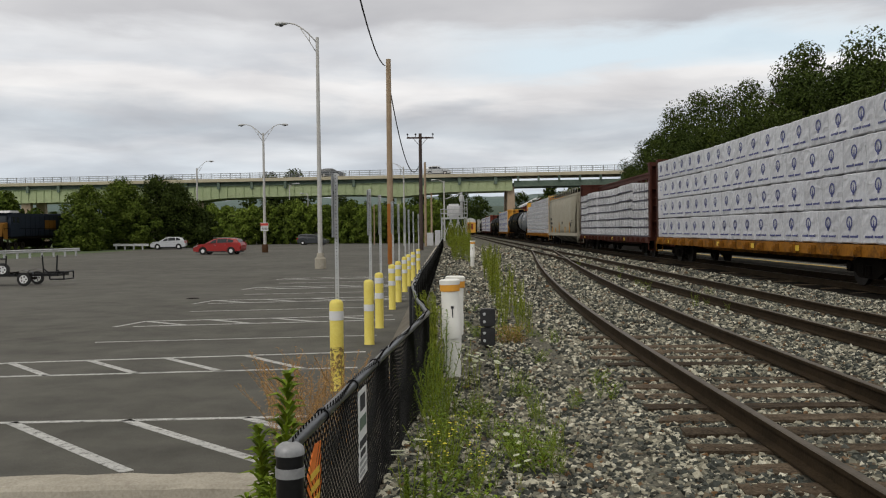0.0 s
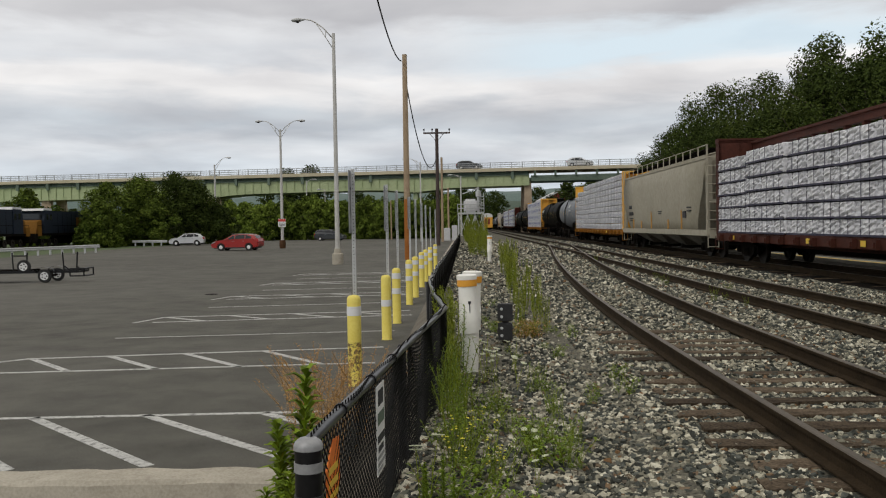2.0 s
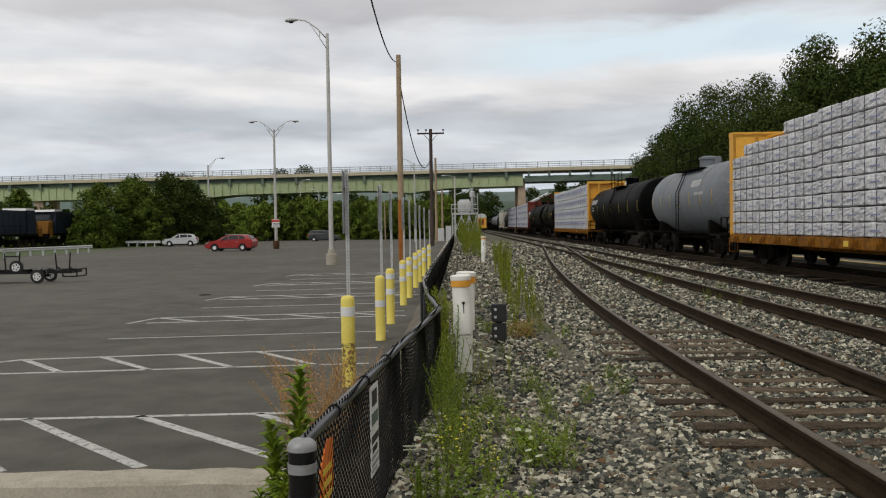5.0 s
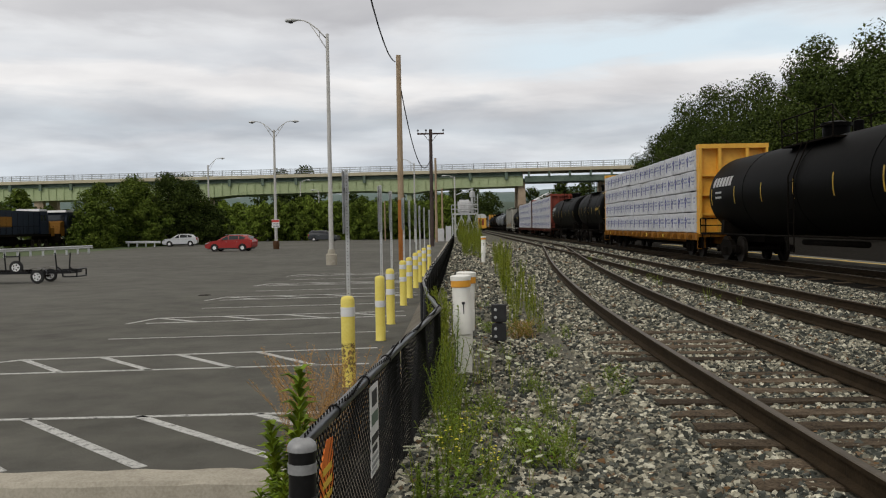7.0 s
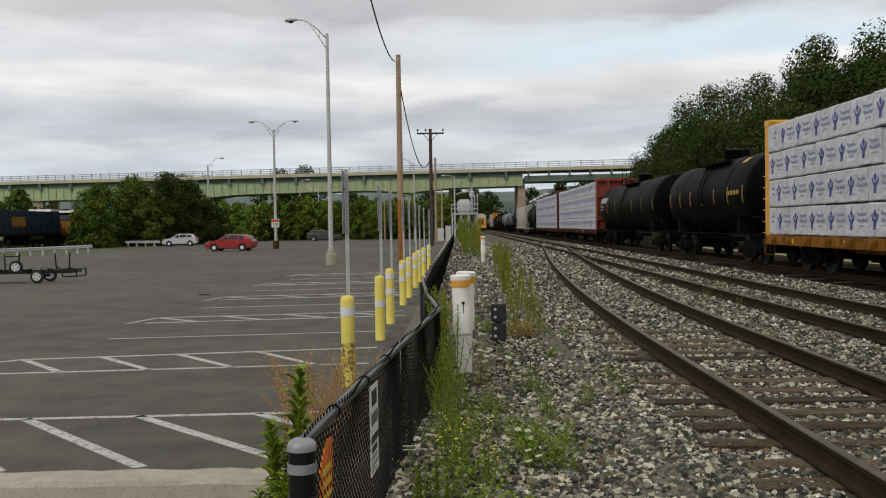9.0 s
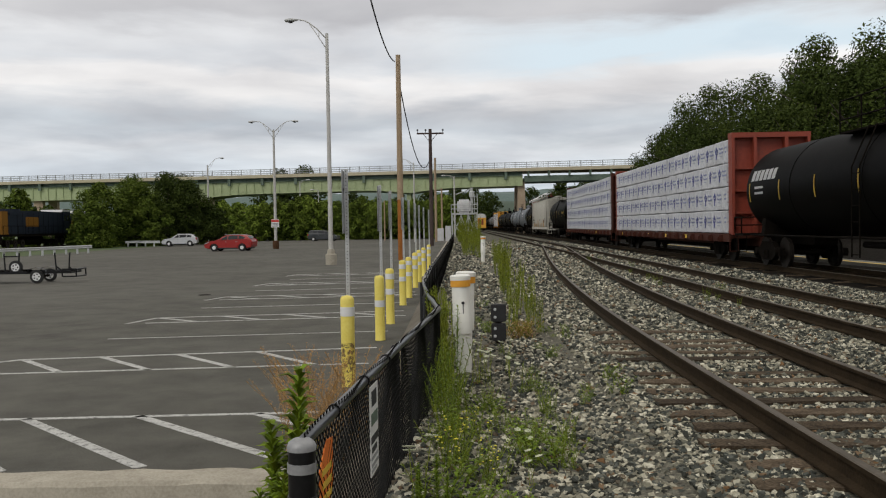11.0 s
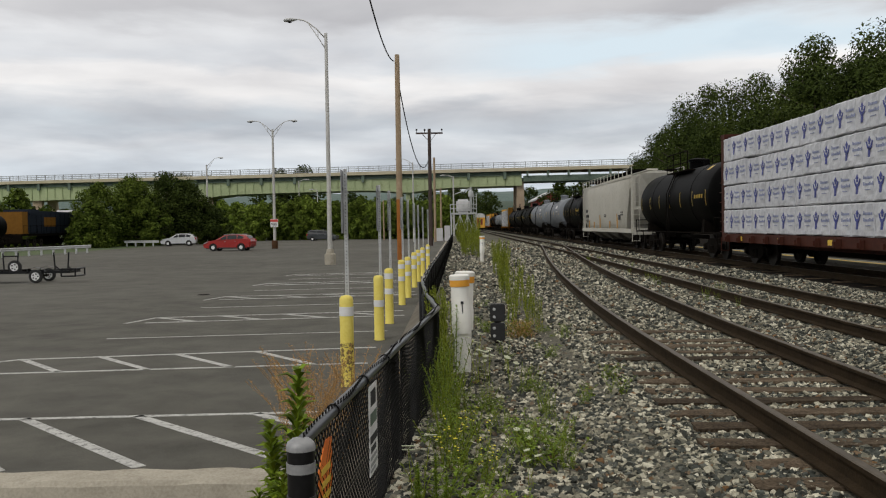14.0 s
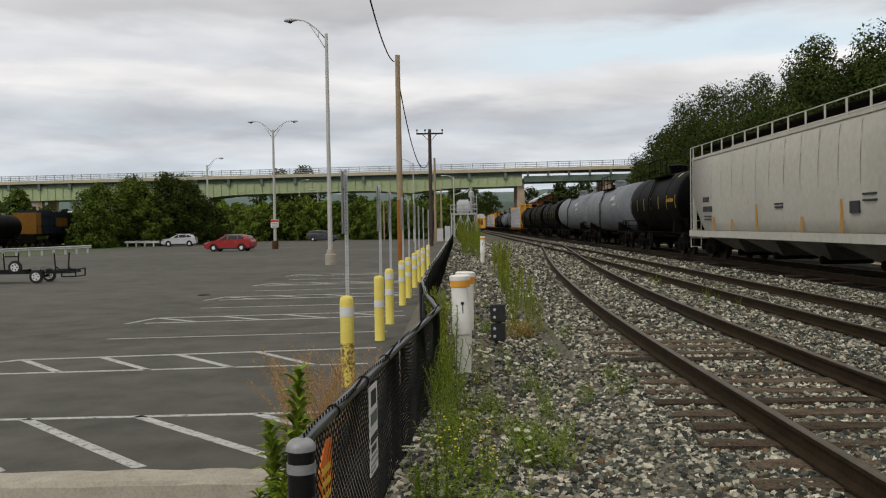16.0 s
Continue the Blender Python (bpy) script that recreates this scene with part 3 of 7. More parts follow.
# ---- ballast stones ----
def build_stones():
    rng = np.random.default_rng(5)
    sp = []
    sid_y, sid_x = [k[0] for k in SIDING], [k[1] for k in SIDING]
    for y0, y1, u0, u1, dens, r in ((4.2, 9, -0.55, 5.6, 1650, 0.0225), (9, 14, -0.45, 8.5, 760, 0.0275), (14, 24, -0.3, 9.6, 310, 0.036), (24, 45, -0.45, 9.6, 85, 0.050), (45, 85, -0.4, 9.6, 28, 0.075)):
        n = int((y1 - y0) * (u1 - u0) * dens)
        y = rng.uniform(y0, y1, n)
        u = rng.uniform(u0, u1, n)
        x = u + SLANT * y
        rr = r * rng.uniform(0.55, 1.45, n)
        # fewer stones on the trodden strip beside the fence
        d = x - np.interp(y, sid_y, sid_x)
        keep = ~((u > -0.05) & (u < 0.62) & (y > 10.8) & (y < 34)) | (rng.random(n) < 0.25)
        keep &= ~((np.abs(np.abs(d) - 0.754) < 0.10))
        mid = x - np.interp(y, [k[0] for k in MIDDLE], [k[1] for k in MIDDLE])
        keep &= ~((np.abs(np.abs(mid) - 0.754) < 0.10))
        # bare wooden ties show through on the siding, with stones strewn over them
        k = np.round((y - 3.5) / 0.53).astype(int)
        off = np.abs(y - 3.5 - k * 0.53)
        shown = np.array([tie_bare("track_siding", int(i)) for i in k])
        strewn = np.sin(x * 5 + k * 2.1) + np.sin(x * 2.3 - k) > 0.95
        keep &= ~((np.abs(d) < 1.36) & (off < 0.125 + rr * 0.3) & shown & ~strewn & (rng.random(n) < 0.95))
        z = np.array([ground_height(a, b) for a, b in zip(u, y)]) + rr * rng.uniform(-0.15, 0.6, n)
        z = np.where(np.abs(d) < 1.25, z - 0.005, z)
        sp.append(np.c_[x, y, z, rr][keep])
    cube = np.array([(i, j, k) for i in (-1, 1) for j in (-1, 1) for k in (-1, 1)], float) * 0.68
    cube_f = np.array([(0, 1, 3), (0, 3, 2), (4, 6, 7), (4, 7, 5), (0, 4, 5), (0, 5, 1), (2, 3, 7), (2, 7, 6), (0, 2, 6), (0, 6, 4), (1, 5, 7), (1, 7, 3)])
    octa = np.array([(1, 0, 0), (-1, 0, 0), (0, 1, 0), (0, -1, 0), (0, 0, 1), (0, 0, -1)], float)
    octa_f = np.array([(0, 2, 4), (2, 1, 4), (1, 3, 4), (3, 0, 4), (2, 0, 5), (1, 2, 5), (3, 1, 5), (0, 3, 5)])
    verts, faces, at = [], [], 0
    # blocky chips where each one shows, plainer stones further off
    for s, base, tri in ((sp[0], cube, cube_f), (np.concatenate(sp[1:]), octa, octa_f)):
        n, m = len(s), len(base)
        v = base[None] * rng.uniform(0.75, 1.2, (n, m, 1)) + rng.uniform(-0.22, 0.22, (n, m, 3))
        v = v * rng.uniform(0.7, 1.25, (n, 1, 3))
        # turn every stone its own way
        q = rng.normal(size=(n, 4))
        q /= np.linalg.norm(q, axis=1)[:, None]
        w, x, y, z = q.T
        rot = np.stack([1 - 2 * (y * y + z * z), 2 * (x * y - z * w), 2 * (x * z + y * w), 2 * (x * y + z * w), 1 - 2 * (x * x + z * z), 2 * (y * z - x * w), 2 * (x * z - y * w), 2 * (y * z + x * w), 1 - 2 * (x * x + y * y)], 1).reshape(n, 3, 3)
        v = np.einsum("nij,nkj->nki", rot, v) * s[:, None, 3:4] * np.array((1, 1, 0.85)) + s[:, None, :3]
        verts += v.reshape(-1, 3).tolist()
        faces += (tri[None] + at + (np.arange(n) * m)[:, None, None]).reshape(-1, 3).tolist()
        at += n * m
    me = bpy.data.meshes.new("ballast_stones")
    me.from_pydata(verts, [], faces)
    me.materials.append(M["stone"])
    tagged(new("ballast_stones", me), "loose grey and whitish crushed ballast stones", "gravel", kind="stuff")


build_stones()


# ---- bridge ----
def bridge_point(x, z):
    return (x, 163 - 0.17 * x, z)


def build_bridge():
    br = thing("highway_bridge", Matrix(), "pale green steel girder highway bridge over the yard", "bridge")

    def strip(name, x0, x1, lo0, lo1, hi0, hi1, y0, y1, material, label="", steps=1, low=None):
        bm = B()
        xs = [x0 + (x1 - x0) * k / steps for k in range(steps + 1)]
        ring = []
        for x in xs:
            f = (x - x0) / (x1 - x0)
            lo = low(x) if low else lo0 + (lo1 - lo0) * f
            hi = hi0 + (hi1 - hi0) * f
            yy = 163 - 0.17 * x
            ring.append([bm.verts.new(p) for p in ((x, yy + y0, lo), (x, yy + y0, hi), (x, yy + y1, hi), (x, yy + y1, lo))])
        for a, b in zip(ring, ring[1:]):
            for k in range(4):
                bm.faces.new((a[k], a[(k + 1) % 4], b[(k + 1) % 4], b[k]))
        bm.faces.new(ring[0])
        bm.faces.new(ring[-1])
        return part(name, bm, material, br, label)

    X0, X1, XC = -150.0, 190.0, 14.6
    strip("deck", X0, X1, 11.75, 11.75, 12.35, 12.35, -0.6, 9, M["bridge_deck"], "weathered tan concrete deck edge")
    # soffit and flange take a dark colour for the shadow gap under the deck
    strip("soffit", X0, XC, 11.1, 11.1, 11.7, 11.7, 0.5, 8.8, M["bridge_dark"], "steel underside, coloured dark for the shadow below the deck")

    def low(x):
        # haunches deepen the girder over its bents
        d = min(abs(x - p) for p in (-46.5, -6.0))
        return 9.05 - 0.75 * max(0, 1 - d / 10) ** 2 + 0.008 * x
    strip("girder", X0, XC, 0, 0, 11.0, 11.0, 0.0, 0.5, M["bridge_green"], "pale green plate girder", 90, low)
    strip("girder", X0, XC, 0, 0, 11.0, 11.0, 8.3, 8.8, M["bridge_green"], "pale green plate girder", 60, low)
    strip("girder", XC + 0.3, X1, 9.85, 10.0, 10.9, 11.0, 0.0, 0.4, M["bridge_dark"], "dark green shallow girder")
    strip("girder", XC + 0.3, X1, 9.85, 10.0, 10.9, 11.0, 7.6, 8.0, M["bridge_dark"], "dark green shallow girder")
    strip("flange", X0, XC, 11.0, 11.0, 11.1, 11.1, -0.3, 0.7, M["bridge_dark"], "top flange, coloured dark for the shadow below the deck")
    # stiffeners on the pale girder, brackets under the deck
    bm = B()
    quad_box(bm, -0.06, -0.16, 0, 0.06, 0.0, 1)
    stiff = as_mesh("stiffener", bm, M["bridge_green"])
    bm = B()
    quad_box(bm, -0.16, -0.5, 0, 0.16, 0.1, 1)
    brk = as_mesh("bracket", bm, M["bridge_dark"])
    x = -118.0
    k = 0
    while x < XC:
        lo = low(x)
        y = 163 - 0.17 * x
        piece("stiffener", stiff, br, Matrix.Translation((x, y, lo)) @ Matrix.Diagonal((1, 1, 10.98 - lo, 1)))
        if k % 4 == 0:
            piece("bracket", brk, br, Matrix.Translation((x, y, 10.4)) @ Matrix.Diagonal((1.6, 1, 1.3, 1)))
        x += 1.62
        k += 1
    x = XC + 1
    while x < 60:
        piece("bracket", brk, br, Matrix.Translation((x, 163 - 0.17 * x, 10.85)) @ Matrix.Diagonal((1, 1, 0.9, 1)))
        x += 3.6
    # handrail: rails, posts and a fine mesh screen of uprights
    for z in (12.6, 12.98, 13.36):
        bm = B()
        tube(bm, [bridge_point(X0, z), bridge_point(X1, z)], 0.05, 6)
        part("handrail", bm, M["bridge_rail"], br, "grey steel handrail")
    bm = B()
    x = X0
    while x < X1:
        y = 163 - 0.17 * x
        quad_box(bm, x - 0.015, y - 0.03, 12.3, x + 0.015, y, 13.36)
        x += 0.30
    ob = part("railing_mesh", bm, M["bridge_rail"], br, "fine vertical railing bars")
    tagged(ob, kind="stuff")
    bm = B()
    quad_box(bm, -0.05, -0.06, 12.3, 0.05, 0.06, 13.44)
    post = as_mesh("railing_post", bm, M["bridge_rail"])
    x = X0
    while x < X1:
        piece("railing_post", post, br, Matrix.Translation((x, 163 - 0.17 * x, 0)))
        x += 1.9
    # piers
    for px, w, m in ((XC - 0.2, 0.8, "pier"), (29.6, 0.85, "pier"), (31.4, 0.35, "bridge_dark"), (-46.5, 1.1, "pier"), (-6.0, 0.5, "bridge_green"), (-80, 1.1, "pier"), (48, 0.9, "pier"), (80, 0.9, "pier"), (115, 0.9, "pier"), (150, 0.9, "pier"), (184, 0.9, "pier")):
        bm = B()
        y = 163 - 0.17 * px
        prism(bm, [(px - w * 1.05, 0.0), (px + w * 1.05, 0.0), (px + w * 0.75, 9.9), (px - w * 0.75, 9.9)], y + 0.6, y + 1.8)
        part("pier", bm, M[m], br, "tan concrete pier" if m == "pier" else "steel column")
        bm = B()
        prism(bm, [(px - w * 1.05, 0.0), (px + w * 1.05, 0.0), (px + w * 0.75, 9.9), (px - w * 0.75, 9.9)], y + 7.2, y + 8.4)
        part("pier", bm, M[m], br, "tan concrete pier" if m == "pier" else "steel column")


build_bridge()


# ---- foliage ----
def leaf_cloud(rng, blobs, n, size, flat=0.5, droop=0.0):
    """n leaf quads spread over the shells of blobs (x, y, z, rx, ry, rz)."""
    blobs = np.array(blobs, float)
    w = (blobs[:, 3] * blobs[:, 5])
    idx = rng.choice(len(blobs), n, p=w / w.sum())
    d = rng.normal(size=(n, 3))
    d /= np.linalg.norm(d, axis=1)[:, None]
    r = rng.uniform(0.12, 0.95, n) ** 0.5
    p = blobs[idx, :3] + d * blobs[idx, 3:] * r[:, None]
    nrm = d * 0.7 + rng.normal(size=(n, 3)) * 0.55 + np.array((0, 0, flat))
    nrm /= np.linalg.norm(nrm, axis=1)[:, None]
    a = np.cross(nrm, rng.normal(size=(n, 3)))
    a /= np.linalg.norm(a, axis=1)[:, None]
    b = np.cross(nrm, a)
    s = size * rng.uniform(0.6, 1.5, (n, 1))
    v = np.stack([p - a * s, p - b * s * 0.55 + nrm * s * 0.12, p + a * s, p + b * s * 0.55 + nrm * s * 0.12], 1)
    f = np.arange(n * 4).reshape(n, 4)
    return v.reshape(-1, 3), f


def crown_mesh(name, seed, blobs, n, size, material):
    rng = np.random.default_rng(seed)
    v, f = leaf_cloud(rng, blobs, n, size)
    return raw_mesh(name, v.tolist(), f.tolist(), material)


def tree_blobs(seed, height, spread, low=0.12, count=44):
    rnd = random.Random(seed)
    out = []
    for k in range(count):
        h = low + (1 - low) * (k + 0.5) / count
        prof = math.sin(min(1.0, (h - low) / (1 - low) * 0.86 + 0.16) * math.pi) ** 0.6
        r = spread * prof * rnd.uniform(0.3, 1.0)
        a = k * 2.4 + rnd.uniform(-0.5, 0.5)
        s = height * rnd.uniform(0.055, 0.135)
        out.append((r * math.cos(a), r * math.sin(a), h * height * 0.93, s * 1.25, s * 1.25, s * 0.9))
    out.append((0, 0, height * 0.5, spread * 0.42, spread * 0.42, height * 0.33))
    return out


def trunk_bm(seed, height, r, spread):
    rnd = random.Random(seed)
    bm = B()
    p = Vector((0, 0, -0.3))
    n = 6
    pts = []
    for k in range(n + 1):
        pts.append(Vector((rnd.uniform(-0.15, 0.15) * k * 0.3, rnd.uniform(-0.15, 0.15) * k * 0.3, -0.3 + height * 0.85 * k / n)))
    for k in range(n):
        rod(bm, pts[k], pts[k + 1], r * (1 - k / (n + 1)), r * (1 - (k + 1) / (n + 1)), 8)
    for k in range(9):
        q = pts[1 + k % (n - 1)]
        a = k * 2.1
        rod(bm, q, q + Vector((math.cos(a) * spread * 0.7, math.sin(a) * spread * 0.7, height * 0.16)), r * 0.4, r * 0.08, 6)
    return bm


TREES = {}


def tree(kind, seed, height, spread, leaves, size, leafmat, m, label, low=0.12, group="", count=46):
    key = (kind, seed)
    if key not in TREES:
        ob = thing("tree", m, label, "tree", group)
        part("trunk", trunk_bm(seed, height, height * 0.018 + 0.03, spread), M["bark"], ob)
        piece("crown", crown_mesh("crown", seed, tree_blobs(seed, height, spread, low, count), leaves, size, M[leafmat]), ob)
        TREES[key] = ob
        return ob
    ob = copy_thing(TREES[key], m)
    return tagged(ob, label)


def build_wood_scaled():
    """The wood: a few tree shapes repeated at their own sizes."""
    rnd = random.Random(3)
    row = [(27, 50, 8.5), (35, 60, 13.1), (30, 60, 12.6), (26.5, 57, 11.8), (34, 69, 16.0), (29, 69, 13.6), (33, 78, 17.6), (28, 78, 11.1), (35, 86, 17.2), (30, 88, 11.0), (34, 95, 17.2), (30, 98, 12.3), (34, 104, 16.3), (30, 107, 12.8), (34, 113, 17.9), (31, 117, 11.1), (34, 122, 17.2), (31, 126, 11.0), (33.5, 131, 15.0), (31, 136, 9.0), (34, 150, 11.5), (34.5, 140, 15.0), (25, 45, 8.3), (43, 88, 18.0), (26, 67, 10.0), (26, 88, 10.2), (27.5, 108, 7.8), (30, 127, 9.2)]
    for k, (x, y, h) in enumerate(row):
        s = 11 + k % 4
        f = (1.01 if y < 102 else 1.06) * h / 14.0
        m = Matrix.Translation((x, y, 1.0)) @ Matrix.Rotation(rnd.uniform(0, 6.2), 4, "Z")
        ob = tree("wood", s, 14.0, 5.0, 14000, 0.122, "leaf_tree" if s % 2 else "leaf_dark", m, "tall dark green deciduous tree in the wood", 0.05, "wood behind the train", 38)
        ob.scale = (0.55 + 0.4 * f, 0.55 + 0.4 * f, f)


build_wood_scaled()


def build_left_trees():
    rnd = random.Random(8)
    # the big rounded thicket beside the parked cars
    for k, (x, y, h, w, lm) in enumerate(((-46.4, 121, 9.0, 4.2, "leaf_bush"), (-43.5, 126, 9.9, 4.8, "leaf_bush"), (-39.5, 129, 10.8, 4.6, "leaf_dark"), (-36.8, 130, 9.6, 3.6, "leaf_dark"), (-45.0, 130, 10.4, 4.6, "leaf_bush"), (-44.6, 114, 6.4, 2.8, "leaf_bush"), (-41.0, 124, 6.6, 4.0, "leaf_bush"), (-34.5, 133, 6.0, 3.2, "leaf_dark"))):
        tree("thicket", 100 + k, h, w, 12000, 0.155, lm, Matrix.Translation((x, y, 0)), "broad rounded leafy tree at the edge of the car park", 0.0, "thicket by the car park", 60)
    for k, (x, y, h, w, lm) in enumerate(((-60.5, 128, 8.6, 4.6, "leaf_bush"), (-58, 138, 6.0, 4.0, "leaf_dark"), (-64, 140, 6.5, 4.5, "leaf_dark"), (-72, 136, 8.0, 5.0, "leaf_dark"))):
        tree("thicket", 120 + k, h, w, 4000, 0.26, lm, Matrix.Translation((x, y, 0)), "leafy tree beside the locomotives", 0.0, "", 24)
    # low scrub along the far edge of the car park
    x = -43.0
    k = 0
    while x < 1.5:
        h = rnd.uniform(5.6, 8.2)
        s = k % 5
        ob = tree("scrub", 140 + s, 6.0, 3.6, 3700, 0.21, ("leaf_scrub", "leaf_bush")[s % 2], Matrix.Translation((x, 153 - 0.17 * x + rnd.uniform(-5, 2), 0)) @ Matrix.Rotation(rnd.uniform(0, 6), 4, "Z"), "green scrub tree at the far edge of the car park", 0.0, "scrub along the car park", 36)
        ob.scale = (1, 1, h / 6.0)
        x += rnd.uniform(1.7, 2.6)
        k += 1
    # a second, denser row behind it closes the view under the bridge
    x = -47.0
    while x < 0.5:
        ob = tree("scrub", 140 + k % 5, 6.0, 3.6, 3700, 0.21, "leaf_bush", Matrix.Translation((x, 158.5 - 0.17 * x, 0)) @ Matrix.Rotation(rnd.uniform(0, 6), 4, "Z"), "green scrub tree below the highway bridge", 0.0, "scrub along the car park", 36)
        ob.scale = (1.1, 0.8, rnd.uniform(1.1, 1.3))
        x += rnd.uniform(2.0, 2.8)
        k += 1
    # trees beyond the bridge
    for k, (x, y, h, lm) in enumerate(((-45, 250, 19.5, "leaf_dark"), (-39, 255, 20.0, "leaf_dark"), (-70, 240, 18.0, "leaf_dark"), (-64, 245, 17.5, "leaf_dark"), (4, 260, 14, "leaf_dark"), (-3, 250, 13, "leaf_dark"), (-12, 262, 12, "leaf_dark"), (10, 290, 15, "leaf_dark"), (16, 300, 14, "leaf_dark"), (-24, 240, 12, "leaf_dark"), (28, 210, 12.5, "leaf_dark"), (34, 215, 13, "leaf_bush"), (40, 205, 13.5, "leaf_dark"), (46, 212, 13, "leaf_bush"), (24, 235, 12.5, "leaf_dark"))):
        s = k % 3
        ob = tree("far", 160 + s, 15.0, 5.5, 3200, 0.36, lm, Matrix.Translation((x, y, 0)) @ Matrix.Rotation(k * 1.3, 4, "Z"), "dark tree beyond the bridge", 0.05, "trees beyond the bridge", 22)
        ob.scale = (h / 15, h / 15, h / 15)


build_left_trees()


def build_hills():
    for name, y, base, amp, seed, m, lab in (("backdrop_hill", 1900, 92, 24, 2, "hill", "hazy wooded far hill"), ("backdrop_ridge", 900, 36, 12, 7, "hill_near", "dark wooded ridge")):
        verts, faces = [], []
        n = 90
        for k in range(n + 1):
            x = -1700 + 3400 * k / n
            h = base + amp * noise.noise(Vector((x * 0.004, seed, 0))) + amp * 0.35 * noise.noise(Vector((x * 0.02, seed, 3)))
            for j, (dy, f) in enumerate(((0, 0), (120, 0.45), (260, 0.85), (420, 1.0), (700, 0.6))):
                verts.append((x, y + dy, h * f - 2 + (0 if j == 0 else 2.5 * noise.noise(Vector((x * 0.03, dy * 0.03, seed))))))
        for k in range(n):
            for j in range(4):
                a = k * 5 + j
                faces.append((a, a + 5, a + 6, a + 1))
        me = raw_mesh(name, verts, faces, M[m])
        me.shade_smooth()
        tagged(new(name, me), lab, "hill", kind="structure")


build_hills()


def build_platform():
    """A low paved strip with a yellow edge, seen under the passing cars."""
    y = 16.0
    pl = thing("pavement_strip", Matrix(), "low pale concrete strip with a yellow edge beyond the main track", "platform", kind="structure")
    while y < 64:
        x = 14.6 + SLANT * y
        bm = B()
        quad_box(bm, x, y, 0.3, x + 3.2, y + 5.98, 0.66)
        part("slab", bm, M["platform"], pl)
        bm = B()
        quad_box(bm, x + 0.1, y, 0.655, x + 0.32, y + 5.98, 0.666)
        part("edge_stripe", bm, M["mark_yellow"], pl)
        y += 6.0


build_platform()


# ---- freight train ----
V0, ACC, X_MAIN = 15.367, 0.0238, 11.3


def train_rows(s):
    rows = []
    for k in range(17):
        y = s - V0 * k - ACC * k * k / 2
        rows.append((float(k), pose(X_MAIN + SLANT * y, y, RAIL_Z, 0, 0, -math.degrees(math.atan(SLANT)))))
    return rows


MOVING = []     # (thing, place along the track at the start)


def shared(cache, key, make):
    if key not in cache:
        cache[key] = make()
    return cache[key]


CACHE = {}


def wheel_me():
    bm = B()
    lathe(bm, [(0.02, -0.07), (0.16, -0.08), (0.20, -0.03), (0.36, -0.02), (0.40, -0.07), (0.455, -0.07), (0.46, 0.03), (0.49, 0.05), (0.49, 0.07), (0.36, 0.07), (0.20, 0.04), (0.02, 0.06)], axis="x", n=22)
    return as_mesh("wheel", bm, M["wheel_steel"])


def side_frame_me():
    bm = B()
    prism(bm, [(-1.15, 0.34), (-0.72, 0.34), (-0.45, 0.20), (0.45, 0.20), (0.72, 0.34), (1.15, 0.34), (1.15, 0.58), (0.70, 0.62), (0.45, 0.80), (-0.45, 0.80), (-0.70, 0.62), (-1.15, 0.58)], -0.08, 0.08, axis="x")
    for y in (-0.89, 0.89):
        lathe(bm, [(0.11, -0.16), (0.13, -0.12), (0.13, 0.0)], (0, y, 0.46), "x", 12)
    for y in (-0.14, 0.0, 0.14):
        lathe(bm, [(0.06, 0.26), (0.06, 0.52)], (-0.09, y, 0), "z", 8)
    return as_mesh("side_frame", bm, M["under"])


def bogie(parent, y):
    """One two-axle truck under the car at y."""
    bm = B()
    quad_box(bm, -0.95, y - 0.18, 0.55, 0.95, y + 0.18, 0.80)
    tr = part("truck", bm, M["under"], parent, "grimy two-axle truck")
    for sx in (-1, 1):
        piece("side_frame", shared(CACHE, "sf", side_frame_me), tr, pose(sx * 1.0, y, 0, 0, 0, 0 if sx < 0 else 180))
        for dy in (-0.89, 0.89):
            piece("wheel", shared(CACHE, "wh", wheel_me), tr, pose(sx * 0.755, y + dy, 0.46, 0, 0, 0 if sx > 0 else 180))
    for dy in (-0.89, 0.89):
        bm = B()
        rod(bm, (-0.7, y + dy, 0.46), (0.7, y + dy, 0.46), 0.08)
        part("axle", bm, M["under"], tr)


def coupler(parent, y, sign):
    bm = B()
    quad_box(bm, -0.10, min(y, y + sign * 0.85), 0.78, 0.10, max(y, y + sign * 0.85), 0.98)
    quad_box(bm, -0.17, y + sign * 0.62 - 0.12, 0.74, 0.17, y + sign * 0.62 + 0.12, 1.04)
    part("coupler", bm, M["under"], parent, "dark steel coupler")


def car_base(name, s, label):
    ob = thing(name, train_rows(s)[0][1], label, "freight car", "cars of the freight train")
    MOVING.append((ob, s))
    return ob


